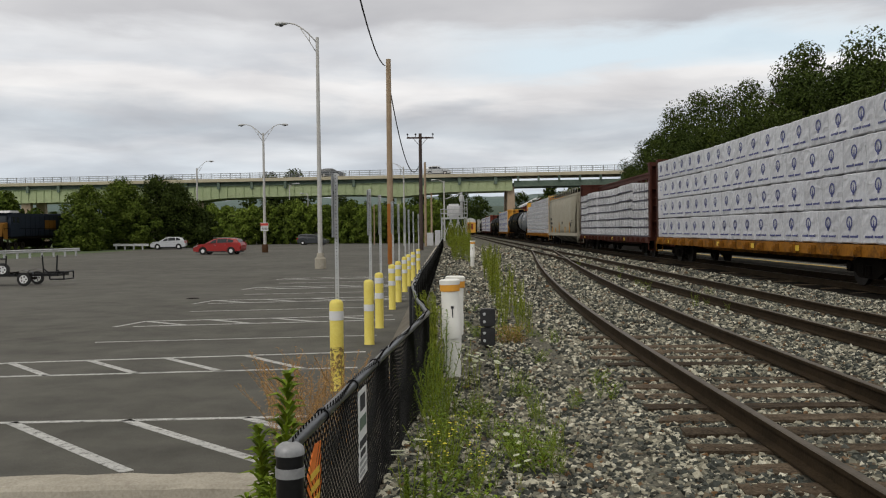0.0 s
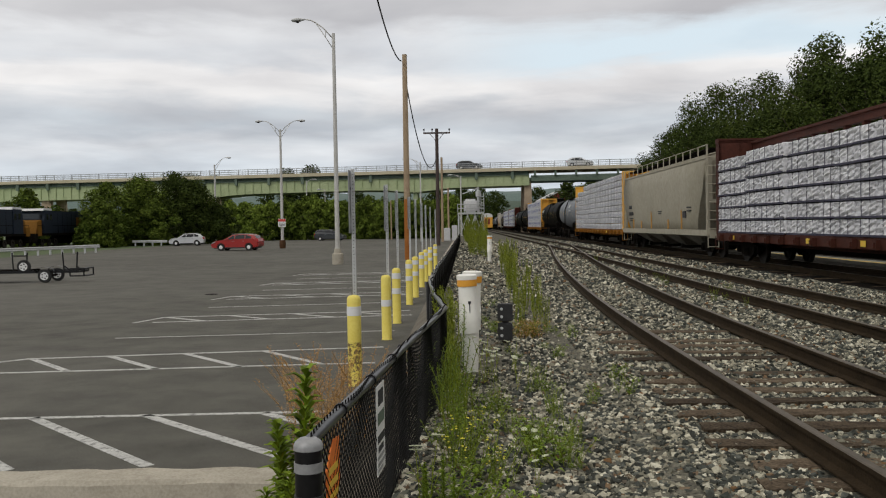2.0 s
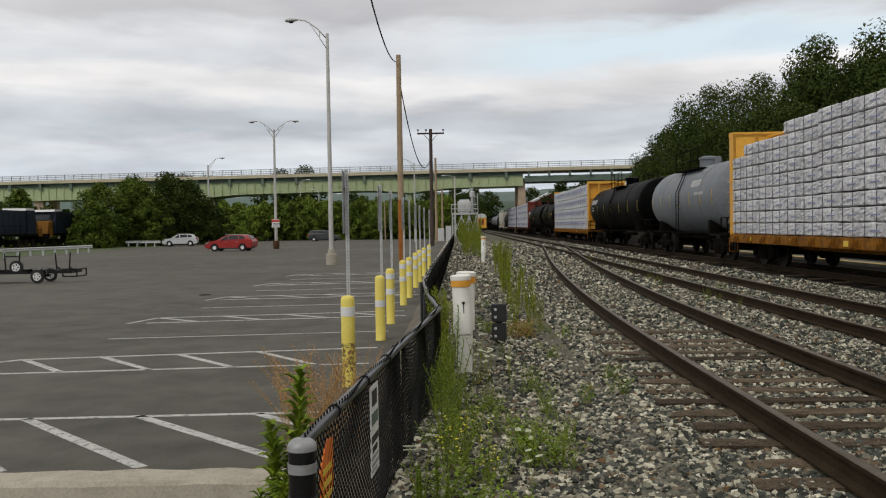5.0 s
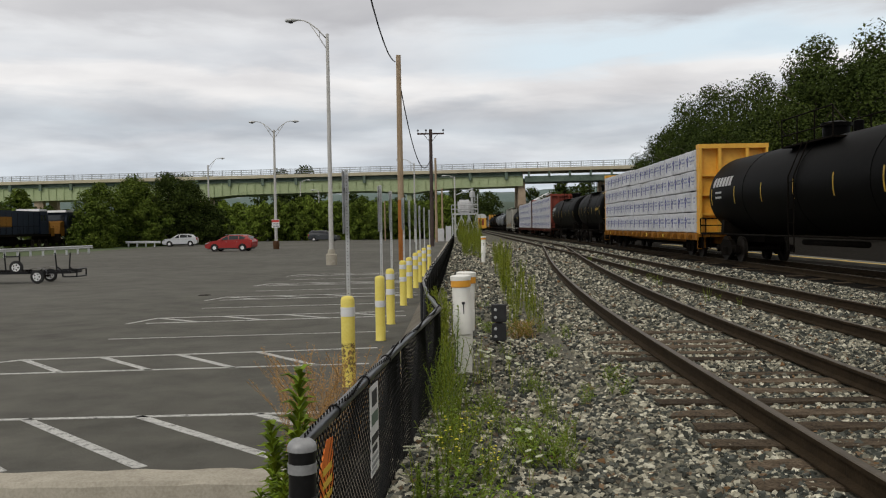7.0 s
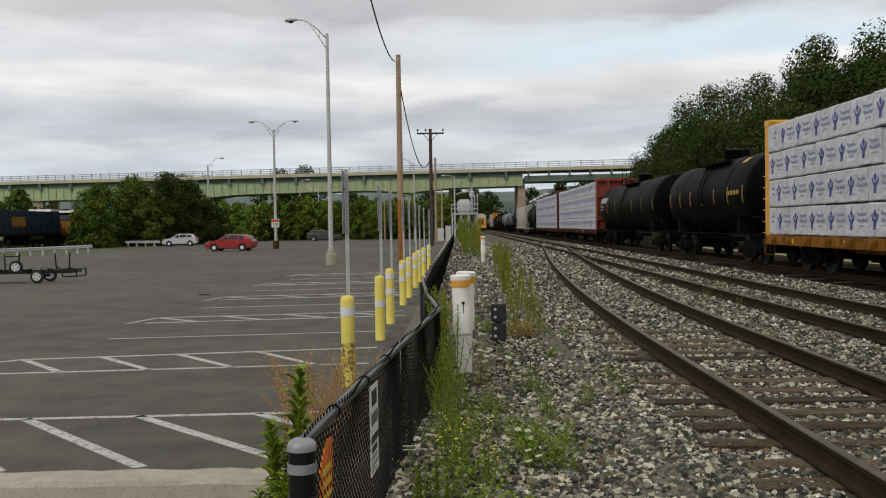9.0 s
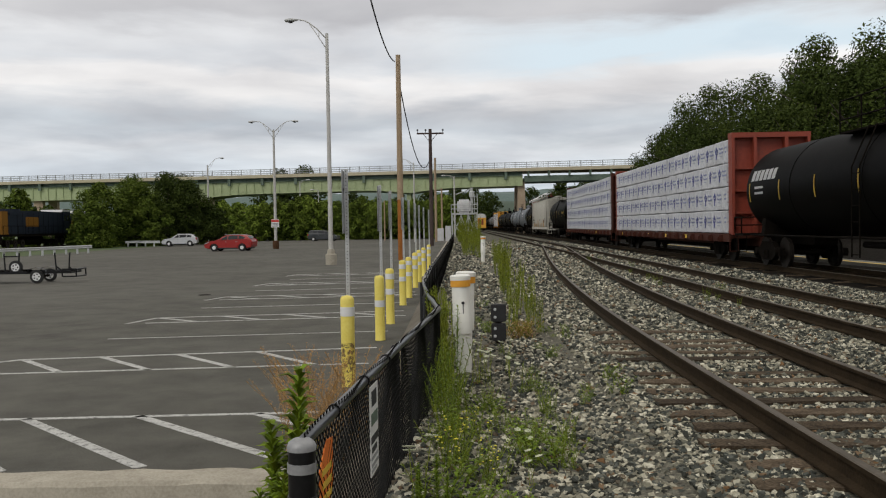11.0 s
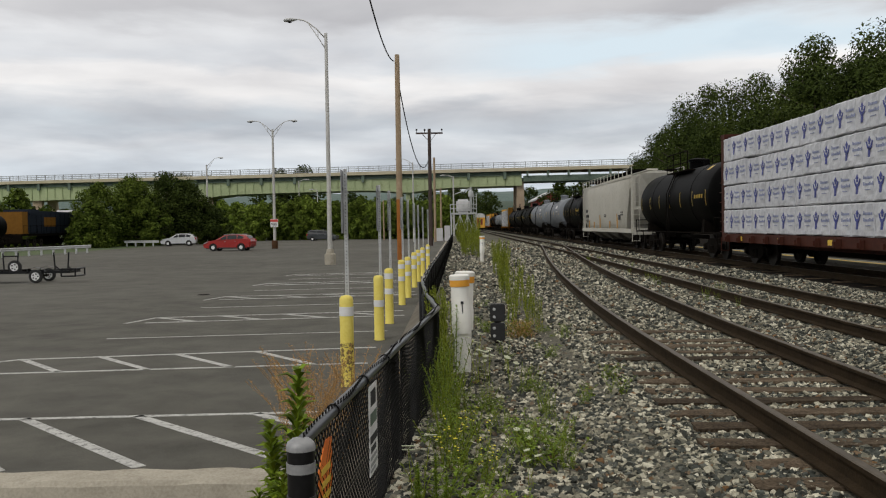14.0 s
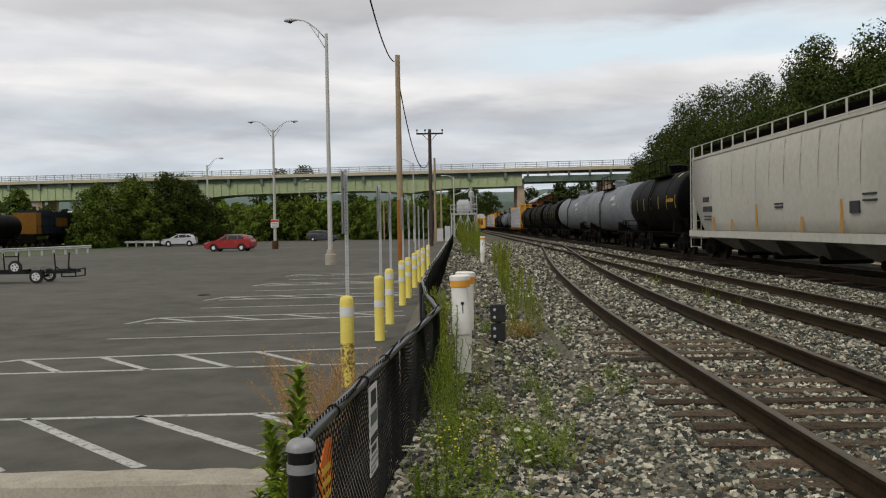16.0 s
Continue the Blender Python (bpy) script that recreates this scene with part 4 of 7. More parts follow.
def centerbeam(front, rear, bulk, deck, label, top=4.55):
    """A flat car with a central beam and end bulkheads; front and rear: where its load ends along the track."""
    s, L = (front + rear) / 2, rear - front
    ob = car_base("centerbeam_flatcar", s, label)
    h = L / 2
    bm = B()
    quad_box(bm, -1.42, -h - 0.3, 0.86, 1.42, h + 0.3, 1.02)
    for sx in (-1, 1):
        quad_box(bm, sx * 1.42 - 0.04, -h - 0.25, 0.74, sx * 1.42 + 0.04, h + 0.25, 1.03)
    quad_box(bm, -0.35, -h - 0.4, 0.55, 0.35, h + 0.4, 0.86)
    part("deck", bm, M[deck], ob, "weathered steel deck and side sill")
    bm = B()
    quad_box(bm, -0.10, -0.09, -0.14, 0.02, 0.09, 0.10)
    quad_box(bm, -0.15, -0.05, -0.10, -0.08, 0.05, 0.03)
    pocket = shared(CACHE, ("pocket", deck), lambda: as_mesh("winch", bm, M[deck]))
    n = 17
    for k in range(n):
        piece("winch", pocket, ob, Matrix.Translation((-1.49, -h + 0.6 + (L - 1.2) * k / (n - 1), 0.88)))
    # notched central beam
    bm = B()
    quad_box(bm, -0.12, -h, top - 0.28, 0.12, h, top)
    quad_box(bm, -0.2, -h, top - 0.06, 0.2, h, top + 0.02)
    k = 0
    y = -h
    while y < h - 0.4:
        quad_box(bm, -0.09, y - 0.07, 1.0, 0.09, y + 0.07, top - 0.2)
        y += 1.22
        k += 1
    part("centre_beam", bm, M[bulk], ob, "steel centre beam with upright posts")
    for sy in (-1, 1):
        y0 = sy * (h + 0.06)
        bm = B()
        a, b = sorted((y0, y0 + sy * 0.12))
        quad_box(bm, -1.40, a, 1.0, 1.40, b, top + 0.1)
        a, b = sorted((y0, y0 + sy * 0.42))
        bh = part("bulkhead", bm, M[bulk], ob, "steel end bulkhead plate")
        for x in (-1.403, 1.303):
            bm = B()
            quad_box(bm, x, a, 0.998, x + 0.10, b, top - 0.02)
            part("corner_post", bm, M[bulk], bh)
        bm = B()
        quad_box(bm, -1.42, a, top - 0.02, 1.42, b, top + 0.16)
        part("top_beam", bm, M[bulk], bh)
        for x in (-0.62, 0.5):
            bm = B()
            quad_box(bm, x, a, 1.0, x + 0.12, b, top)
            part("rib", bm, M[bulk], bh)
        for z in (1.75, 2.55, 3.35):
            a2, b2 = sorted((y0, y0 + sy * 0.3))
            bm = B()
            quad_box(bm, -1.36, a2, z, 1.36, b2, z + 0.10)
            part("rib", bm, M[bulk], bh)
        bm = B()
        for z in np.arange(1.1, 3.0, 0.36):
            rod(bm, (-1.47, y0 + sy * 0.10, z), (-1.47, y0 + sy * 0.42, z), 0.012, n=6)
        part("grab_iron", bm, M[bulk], bh)
        bm = B()
        for x in (-1.46, -1.16):
            rod(bm, (x, y0 + sy * 0.3, 0.40), (x, y0 + sy * 0.3, 0.9), 0.016, n=6)
        rod(bm, (-1.46, y0 + sy * 0.3, 0.40), (-1.16, y0 + sy * 0.3, 0.40), 0.016, n=6)
        part("step", bm, M[deck], ob)
        coupler(ob, sy * (h + 0.35), sy)
        bogie(ob, sy * (h - 2.3))
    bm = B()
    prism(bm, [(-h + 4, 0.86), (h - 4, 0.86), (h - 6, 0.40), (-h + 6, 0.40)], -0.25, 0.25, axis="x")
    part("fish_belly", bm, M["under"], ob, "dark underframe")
    bm = B()
    for k in range(6):
        quad_box(bm, -1.5, -h + 2 + k * (L - 4) / 5 - 0.14, 0.80, -1.492, -h + 2 + k * (L - 4) / 5 + 0.14, 0.95)
    part("reflector", bm, M["mark_yellow"], ob, "small yellow reflector plates")
    return ob, s, L


def bundle_mesh(kind, w, h, d, variant=0):
    """A wrapped lumber pack seen from its printed side (facing -x), w long, h high, d deep."""
    key = ("bundle", kind, round(w, 3), round(h, 3), variant)
    if key in CACHE:
        return CACHE[key]
    rnd = random.Random(len(kind) + 17 * variant)
    bm = B()
    quad_box(bm, 0, 0.010, 0.022, d, w - 0.010, h - 0.010)
    bmesh.ops.bevel(bm, geom=list(bm.edges), offset=0.028, segments=1, affect="EDGES")
    bmesh.ops.subdivide_edges(bm, edges=[e for e in bm.edges if e.calc_length() > 0.5 * min(w, h) and abs(e.verts[0].co.x - e.verts[1].co.x) < 0.1 and e.verts[0].co.x < 0.1], cuts=5, use_grid_fill=True)
    # the film is loose: its face is dented and its edges wander
    for v in bm.verts:
        if v.co.x < 0.1:
            v.co += Vector((rnd.uniform(0.0, 0.022), rnd.uniform(-0.006, 0.006), rnd.uniform(-0.012, 0.010)))
    x = -0.004
    mats = [M["wrap"], M["print_blue"], M["print_pale"]]
    if kind == "tree_print":
        c, u = w * 0.68, h * 0.30
        q = h * 0.52
        # a figure with raised arms beside two lines of lettering, all as plain shapes
        prism(bm, [(c - 0.10 * u, q - 0.95 * u), (c + 0.30 * u, q - 0.95 * u), (c + 0.22 * u, q - 0.1 * u), (c - 0.22 * u, q - 0.1 * u)], x, 0.004, 1, axis="x")
        for sy in (-1, 1):
            prism(bm, [(c + sy * 0.05 * u, q - 0.35 * u), (c + sy * 0.42 * u, q - 0.12 * u), (c + sy * 0.70 * u, q + 0.52 * u), (c + sy * 0.52 * u, q + 0.52 * u), (c + sy * 0.28 * u, q + 0.10 * u), (c + sy * 0.05 * u, q)], x, 0.004, 1, axis="x")
        prism(bm, [(c - 0.34 * u, q + 0.52 * u), (c + 0.34 * u, q + 0.52 * u), (c, q + 0.95 * u)], x, 0.004, 1, axis="x")
        quad_box(bm, x, c - 0.14 * u, q + 0.22 * u, 0.004, c + 0.14 * u, q + 0.52 * u, 1)
        for k, n in enumerate((6, 7)):
            z = q + u * (0.42 - 0.62 * k)
            for g in range(n):
                tall = 0.34 if g == 0 or (k and g in (4, 6)) else 0.22
                quad_box(bm, x, w * 0.43 - (g + 1) * 0.062 * w, z, 0.004, w * 0.43 - (g + 0.32) * 0.062 * w, z + u * tall, 2)
        quad_box(bm, x, w * 0.12, q - u * 0.62, 0.004, w * 0.34, q - u * 0.54, 2)
    elif kind == "half_print":
        # only part of the lettering shows on a pack cut by the stagger
        u, q = h * 0.30, h * 0.52
        for k in range(2):
            for g in range(3):
                quad_box(bm, x, w * 0.12 + g * 0.07, q + u * (0.42 - 0.62 * k), 0.004, w * 0.12 + g * 0.07 + 0.05, q + u * (0.66 - 0.62 * k), 2)
    elif kind == "ring_print":
        mats = [M["wrap"], M["print_navy"], M["print_pale"]]
        c, q = w * 0.5, h * 0.62
        n = 16
        for k in range(n):
            a0, a1 = k * math.tau / n, (k + 1) * math.tau / n
            r0, r1 = 0.115, 0.155
            prism(bm, [(c + r0 * math.cos(a0), q + r0 * math.sin(a0)), (c + r1 * math.cos(a0), q + r1 * math.sin(a0)), (c + r1 * math.cos(a1), q + r1 * math.sin(a1)), (c + r0 * math.cos(a1), q + r0 * math.sin(a1))], x, 0.004, 1, axis="x")
        prism(bm, [(c - 0.045, q - 0.20), (c + 0.045, q - 0.20), (c, q + 0.05)], x, 0.004, 1, axis="x")
        for k in range(13):
            if k != 6:
                quad_box(bm, x, w * (0.14 + 0.055 * k), h * 0.19, 0.004, w * (0.14 + 0.055 * k) + 0.045, h * (0.245 + 0.02 * (k in (0, 7))), 1)
    elif kind == "banded":
        mats = [M["wrap_grey"], M["band_dark"], M["print_pale"]]
        for v in bm.verts:
            if v.co.x < 0.1:
                v.co.x += rnd.uniform(-0.03, 0.03)
        quad_box(bm, x - 0.02, 0.0, 0.01, 0.004, w, h * 0.14, 1)
        for yy in (0.3, 0.7):
            quad_box(bm, x - 0.002, w * yy - 0.012, 0.0, 0.002, w * yy + 0.012, h, 1)
    elif kind == "thin":
        mats = [M["wrap_grey"], M["band_dark"], M["print_pale"]]
        quad_box(bm, x, w * 0.12, h * 0.42, 0.004, w * 0.5, h * 0.52, 2)
        for yy in (0.26, 0.74):
            quad_box(bm, x, w * yy - 0.008, 0.02, 0.004, w * yy + 0.008, h - 0.02, 1)
    CACHE[key] = as_mesh("pack", bm, mats)
    return CACHE[key]


def lumber(s, L, kind, rows, cols, height, label, base=1.03, skip=None, jitter=0.01, bunch=0, sag=0.0, stagger=()):
    """The load on a centre-beam car: packs in rows and columns on both sides of the beam."""
    ob = thing("lumber_load", train_rows(s)[0][1], label, "lumber load", "lumber on the freight train")
    MOVING.append((ob, s))
    w, h = L / cols, height / rows
    rnd = random.Random(int(s))
    shift = [(rnd.uniform(-1, 1) * sag, rnd.uniform(-0.6, 1.0) * sag, rnd.uniform(-1, 1)) for c in range(cols + 1)]
    for r in range(rows):
        # printed packs are staggered from tier to tier; the ends are made up with part packs
        cutoff = stagger[r % len(stagger)] if stagger else 0.0
        y = -L / 2
        sizes = [w] * cols if not cutoff else [w * cutoff] + [w] * (cols - 1) + [w * (1 - cutoff)]
        for c, ww in enumerate(sizes):
            y0, y = y, y + ww
            if skip and skip(r, c):
                continue
            me = bundle_mesh(kind if ww == w else "half_print", ww, h, 1.22, rnd.randrange(4) if ww == w else 0)
            j = rnd.uniform(-jitter, jitter)
            dx, dz, tilt = shift[c // bunch] if bunch else (0, 0, 0)
            lean = tilt * sag * 0.35 * ((c % bunch) - (bunch - 1) / 2) if bunch else 0
            piece("pack", me, ob, Matrix.Translation((-1.46 + j + dx * (0.4 + 0.6 * r / rows), y0, base + r * h + (dz * r / rows) + lean * r / rows)))
    # the far side carries the same packs as long blocks
    bm = B()
    for r in range(rows):
        quad_box(bm, 0.2, -L / 2, base + r * h + 0.02, 1.44, L / 2, base + (r + 1) * h - 0.01)
    part("far_packs", bm, M["wrap"], ob)
    return ob


def rounded_side(half, z0, z1, crown, bulge=0.0, n=6):
    """Right-hand outline of a hopper from the sill up to the roof crown."""
    pts = [(half * 0.88, z0), (half * 0.955, z0 + (z1 - z0) * 0.18), (half * 0.99, z0 + (z1 - z0) * 0.38), (half, z0 + (z1 - z0) * 0.55), (half * 0.985, z0 + (z1 - z0) * 0.78), (half * 0.95, z1 - 0.15), (half * 0.91, z1)]
    for k in range(1, n + 1):
        a = k / n
        pts.append((half * 0.91 * (1 - a), z1 + crown * math.sin(a * math.pi / 2)))
    return pts


def hopper(front, rear, material, label):
    s, L = (front + rear) / 2, rear - front
    ob = car_base("covered_hopper", s, label)
    h = L / 2
    right = rounded_side(1.58, 0.95, 4.08, 0.30)
    full = right + [(-x, z) for x, z in right[::-1][1:]]
    bm = B()
    # body: the ends slope in below
    top_h, low_h = h - 0.80, h - 2.4

    def end_y(z, sgn):
        f = min(1, max(0, (z - 0.95) / 1.9))
        return sgn * (low_h + (top_h - low_h) * f)
    a = [bm.verts.new((x, end_y(z, -1), z)) for x, z in full]
    mids = []
    for k in range(1, 10):
        y = -low_h + 2 * low_h * k / 10
        mids.append([bm.verts.new((x, y, z)) for x, z in full])
    b = [bm.verts.new((x, end_y(z, 1), z)) for x, z in full]
    rings = [a] + mids + [b]
    n = len(full)
    for p, q in zip(rings, rings[1:]):
        for k in range(n):
            f = bm.faces.new((p[k], p[(k + 1) % n], q[(k + 1) % n], q[k]))
            f.smooth = k not in (n - 1,)
    bm.faces.new(a[::-1])
    bm.faces.new(b)
    body = part("body", bm, material, ob, "curved steel hopper body")
    # roof eave rail and side sill
    bm = B()
    for sx in (-1, 1):
        quad_box(bm, sx * 1.46 - 0.05, -h + 0.7, 4.02, sx * 1.46 + 0.05, h - 0.7, 4.12)
        quad_box(bm, sx * 1.52 - 0.05, -h + 0.4, 0.90, sx * 1.52 + 0.05, h - 0.4, 1.14)
    part("side_sill", bm, material, ob, "side sill and eave rail")
    # upright weld seams follow the bulge of the side
    for k in range(1, 12):
        y = -low_h + 2 * low_h * k / 12
        bm = B()
        for sx in (-1, 1):
            for (xa, za), (xb, zb) in zip(right[:6], right[1:7]):
                v = [bm.verts.new(p) for p in ((sx * (xa + 0.006), y - 0.012, za + 0.2), (sx * (xa + 0.006), y + 0.012, za + 0.2), (sx * (xb + 0.006), y + 0.012, zb + (0.2 if zb < 3 else 0)), (sx * (xb + 0.006), y - 0.012, zb + (0.2 if zb < 3 else 0)))]
                bm.faces.new(v)
        bmesh.ops.solidify(bm, geom=list(bm.faces), thickness=0.008)
        part("weld_seam", bm, M["seam"], body, "dark weathered weld seam")
    # end frames
    for sy in (-1, 1):
        bm = B()
        y = sy * (h - 0.70)
        for sx in (-1, 1):
            quad_box(bm, sx * 1.42 - 0.07, y - 0.06, 0.95, sx * 1.42 + 0.07, y + 0.06, 4.1)
            quad_box(bm, sx * 1.30 - 0.05, y - sy * 0.0 - 0.05, 2.3, sx * 1.30 + 0.05, y + 0.05, 4.1)
            a1, b1 = sorted((y, sy * (h - 0.3)))
            quad_box(bm, sx * 1.42 - 0.06, a1, 0.95, sx * 1.42 + 0.06, b1, 1.12)
        quad_box(bm, -1.45, y - 0.04, 2.2, 1.45, y + 0.04, 2.38)
        quad_box(bm, -1.45, sy * (h - 0.35) - 0.06, 0.80, 1.45, sy * (h - 0.35) + 0.06, 1.14)
        quad_box(bm, -0.35, min(y, sy * h), 0.72, 0.35, max(y, sy * h), 0.95)
        fr = part("end_frame", bm, material, ob, "open end frame")
        bm = B()
        yy = sy * (h - 0.42)
        for x in (-1.50, -1.08):
            rod(bm, (x, yy, 0.42), (x, yy, 4.55 if x < -1.3 else 4.2), 0.022, n=6)
        for k in range(11):
            rod(bm, (-1.50, yy, 0.46 + k * 0.36), (-1.08, yy, 0.46 + k * 0.36), 0.016, n=6)
        rod(bm, (-1.50, yy, 4.55), (-1.50, yy - sy * 0.9, 4.55), 0.022, n=6)
        part("ladder", bm, material, fr, "steel end ladder")
        bm = B()
        lathe(bm, [(0.06, 0), (0.16, 0.02), (0.16, 0.5), (0.06, 0.52)], (0.5, sy * (h - 0.8), 1.15), "z", 12)
        part("brake_reservoir", bm, M["under"], fr)
        bogie(ob, sy * (h - 1.75))
        coupler(ob, sy * (h - 0.2), sy)
    # discharge bays
    for k in range(4):
        c = -low_h + 2 * low_h * (k + 0.5) / 4
        bm = B()
        wtop, wlow = low_h / 4 * 0.92, 0.32
        lo = [bm.verts.new((x, c + y, 0.34)) for x, y in ((-0.55, -wlow), (0.55, -wlow), (0.55, wlow), (-0.55, wlow))]
        hi = [bm.verts.new((x, c + y, 0.96)) for x, y in ((-1.40, -wtop), (1.40, -wtop), (1.40, wtop), (-1.40, wtop))]
        for q in range(4):
            bm.faces.new((lo[q], lo[(q + 1) % 4], hi[(q + 1) % 4], hi[q]))
        bm.faces.new(lo)
        bm.faces.new(hi)
        bay = part("discharge_bay", bm, M["chute"], ob, "grimy sloped discharge chute")
        bm = B()
        lathe(bm, [(0.11, -0.75), (0.13, -0.7), (0.13, 0.7), (0.11, 0.75)], (0, c, 0.33), "x", 10)
        part("outlet", bm, M["under"], bay)
    # roof walk with its railing posts and hatches
    bm = B()
    for sx in (-1, 1):
        for z in (4.56,):
            tube(bm, [(sx * 1.46, -h + 0.7, z), (sx * 1.46, h - 0.7, z)], 0.016, 6)
    rail = part("roof_rail", bm, material, ob, "grey roof-walk rail")
    bm = B()
    quad_box(bm, -0.02, -0.025, 4.05, 0.02, 0.025, 4.57)
    pm = as_mesh("rail_post", bm, material)
    for k in range(15):
        for sx in (-1, 1):
            piece("rail_post", pm, rail, Matrix.Translation((sx * 1.46, -h + 0.7 + (L - 1.4) * k / 14, 0)))
    bm = B()
    for sx in (-1, 1):
        quad_box(bm, sx * 0.95 - 0.35, -h + 0.8, 4.42, sx * 0.95 + 0.35, h - 0.8, 4.46)
    part("roof_walk", bm, M["under"], ob, "dark steel grating roof walk")
    bm = B()
    quad_box(bm, -0.3, -h + 2, 4.46, 0.3, h - 2, 4.56)
    part("roof_hatch", bm, material, ob, "long roof hatch cover")
    # lettering as plain bars and rust streaks on the near side
    bm = B()
    for y, z, w, q in [(h - 2.6 - 0.22 * i, 2.35, 0.15, 0.2) for i in range(4)] + [(h - 2.6 - 0.2 * i, 1.98, 0.14, 0.2) for i in range(6)] + list(((h - 3.1, 1.70, 0.9, 0.05), (h - 3.1, 1.58, 0.8, 0.05), (-0.8, 2.0, 0.7, 0.05), (-0.8, 1.9, 0.6, 0.05), (-h + 4.0, 1.8, 0.5, 0.30), (-h + 3.2, 2.1, 0.7, 0.05), (-h + 3.2, 1.95, 0.7, 0.05))):
        quad_box(bm, -1.586, y - w / 2, z - q / 2, -1.54, y + w / 2, z + q / 2)
    part("lettering", bm, M["ink"], ob, "dark lettering bars")
    for y in (-5.2, -2.6, 1.2, 3.8, 6.0):
        bm = B()
        quad_box(bm, -1.588, y, 1.15, -1.52, y + 0.045, 1.75 + 0.3 * math.sin(y))
        part("stain", bm, M["rust_mark"], ob, "rusty orange streak")
    return ob


def tankcar(front, rear, material, label, mark="", r=1.48):
    """A tank car; front and rear: the ends of its shell along the track."""
    s, L = (front + rear) / 2, rear - front
    ob = car_base("tank_car", s, label)
    h = L / 2
    zc = 1.0 + r + 0.0
    bm = B()
    prof = [(0.05, -h)]
    for k in range(1, 9):
        a = k / 8 * math.pi / 2
        prof.append((r * math.sin(a), -h + 0.75 * (1 - math.cos(a))))
    for k in range(1, 8):
        prof.append((r, -h + 0.75 + (L - 1.5) * k / 8))
    prof += [(q, -y) for q, y in prof[:9][::-1]]
    lathe(bm, prof, (0, 0, zc), "y", 40)
    shell = part("shell", bm, material, ob, "welded cylindrical tank shell")
    for k in (-0.52, -0.02, 0.5):
        bm = B()
        lathe(bm, [(r + 0.001, h * k - 0.03), (r + 0.012, h * k - 0.03), (r + 0.012, h * k + 0.03), (r + 0.001, h * k + 0.03)], (0, 0, zc), "y", 40)
        part("weld_band", bm, material, shell)
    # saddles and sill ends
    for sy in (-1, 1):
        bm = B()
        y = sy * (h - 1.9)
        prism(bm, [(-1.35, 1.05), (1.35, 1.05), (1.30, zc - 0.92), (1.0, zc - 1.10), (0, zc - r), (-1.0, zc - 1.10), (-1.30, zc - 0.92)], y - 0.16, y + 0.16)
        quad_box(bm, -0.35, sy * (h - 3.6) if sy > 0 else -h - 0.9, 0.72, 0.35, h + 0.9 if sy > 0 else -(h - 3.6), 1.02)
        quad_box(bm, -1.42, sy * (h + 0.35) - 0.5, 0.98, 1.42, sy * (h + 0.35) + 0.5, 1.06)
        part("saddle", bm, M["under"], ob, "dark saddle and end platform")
        bm = B()
        for x in (-1.42, 1.42):
            tube(bm, [(x, sy * (h + 0.8), 1.06), (x, sy * (h + 0.8), 1.62), (x, sy * (h + 0.05), 1.62), (x, sy * (h + 0.05), 1.06)], 0.022, 6)
        for z in (1.34, 1.62):
            tube(bm, [(-1.42, sy * (h + 0.8), z), (1.42, sy * (h + 0.8), z)], 0.022, 6)
        part("end_railing", bm, M["under"], ob, "dark pipe railing")
        bm = B()
        for x in (-1.44, -1.1):
            rod(bm, (x, sy * (h + 0.5), 0.42), (x, sy * (h + 0.5), 1.0), 0.018, n=6)
        rod(bm, (-1.44, sy * (h + 0.5), 0.42), (-1.1, sy * (h + 0.5), 0.42), 0.018, n=6)
        part("step", bm, M["under"], ob)
        bogie(ob, sy * (h - 1.5))
        coupler(ob, sy * (h + 0.6), sy)
    # top fittings: manway, walkway and railing; side ladder
    bm = B()
    lathe(bm, [(0.38, zc + r - 0.05), (0.38, zc + r + 0.30), (0.44, zc + r + 0.30), (0.44, zc + r + 0.40), (0.2, zc + r + 0.46), (0.02, zc + r + 0.47)], (0, 0.5, 0), "z", 16)
    part("manway", bm, material, ob, "domed manway cover")
    bm = B()
    lathe(bm, [(0.14, zc + r - 0.05), (0.14, zc + r + 0.3), (0.03, zc + r + 0.34)], (0, -1.0, 0), "z", 10)
    part("valve_cover", bm, material, ob)
    bm = B()
    for sx in (-1, 1):
        quad_box(bm, sx * 0.85 - 0.25, -1.9, zc + r - 0.22, sx * 0.85 + 0.25, 1.9, zc + r - 0.17)
    part("top_walk", bm, M["under"], ob, "dark grating walkway")
    for sx in (-1, 1):
        bm = B()
        for z in (0.35, 0.85):
            tube(bm, [(sx * 1.1, -1.9, zc + r - 0.2 + z), (sx * 1.1, 1.9, zc + r - 0.2 + z)], 0.02, 6)
        for y in (-1.9, -0.65, 0.65, 1.9):
            rod(bm, (sx * 1.1, y, zc + r - 0.2), (sx * 1.1, y, zc + r + 0.65), 0.02, n=6)
        part("safety_railing", bm, M["under"], ob, "dark pipe safety railing")
    bm = B()
    for y in (-0.22, 0.22):
        rod(bm, (-r - 0.06, y, 0.55), (-r - 0.06, y, zc + 0.3), 0.02, n=6)
        rod(bm, (-r - 0.06, y, zc + 0.3), (-1.1, y, zc + r - 0.15), 0.02, n=6)
    for k in range(6):
        rod(bm, (-r - 0.06, -0.22, 0.62 + k * 0.4), (-r - 0.06, 0.22, 0.62 + k * 0.4), 0.014, n=6)
    part("ladder", bm, M["under"], ob, "dark side ladder")
    bm = B()
    for sx in (-1, 1):
        tube(bm, [(sx * 1.32, -h + 0.6, 1.02), (sx * 1.32, h - 0.6, 1.02)], 0.03, 6)
    tube(bm, [(-0.3, -2.2, 0.80), (-0.3, 2.2, 0.80)], 0.09, 10)
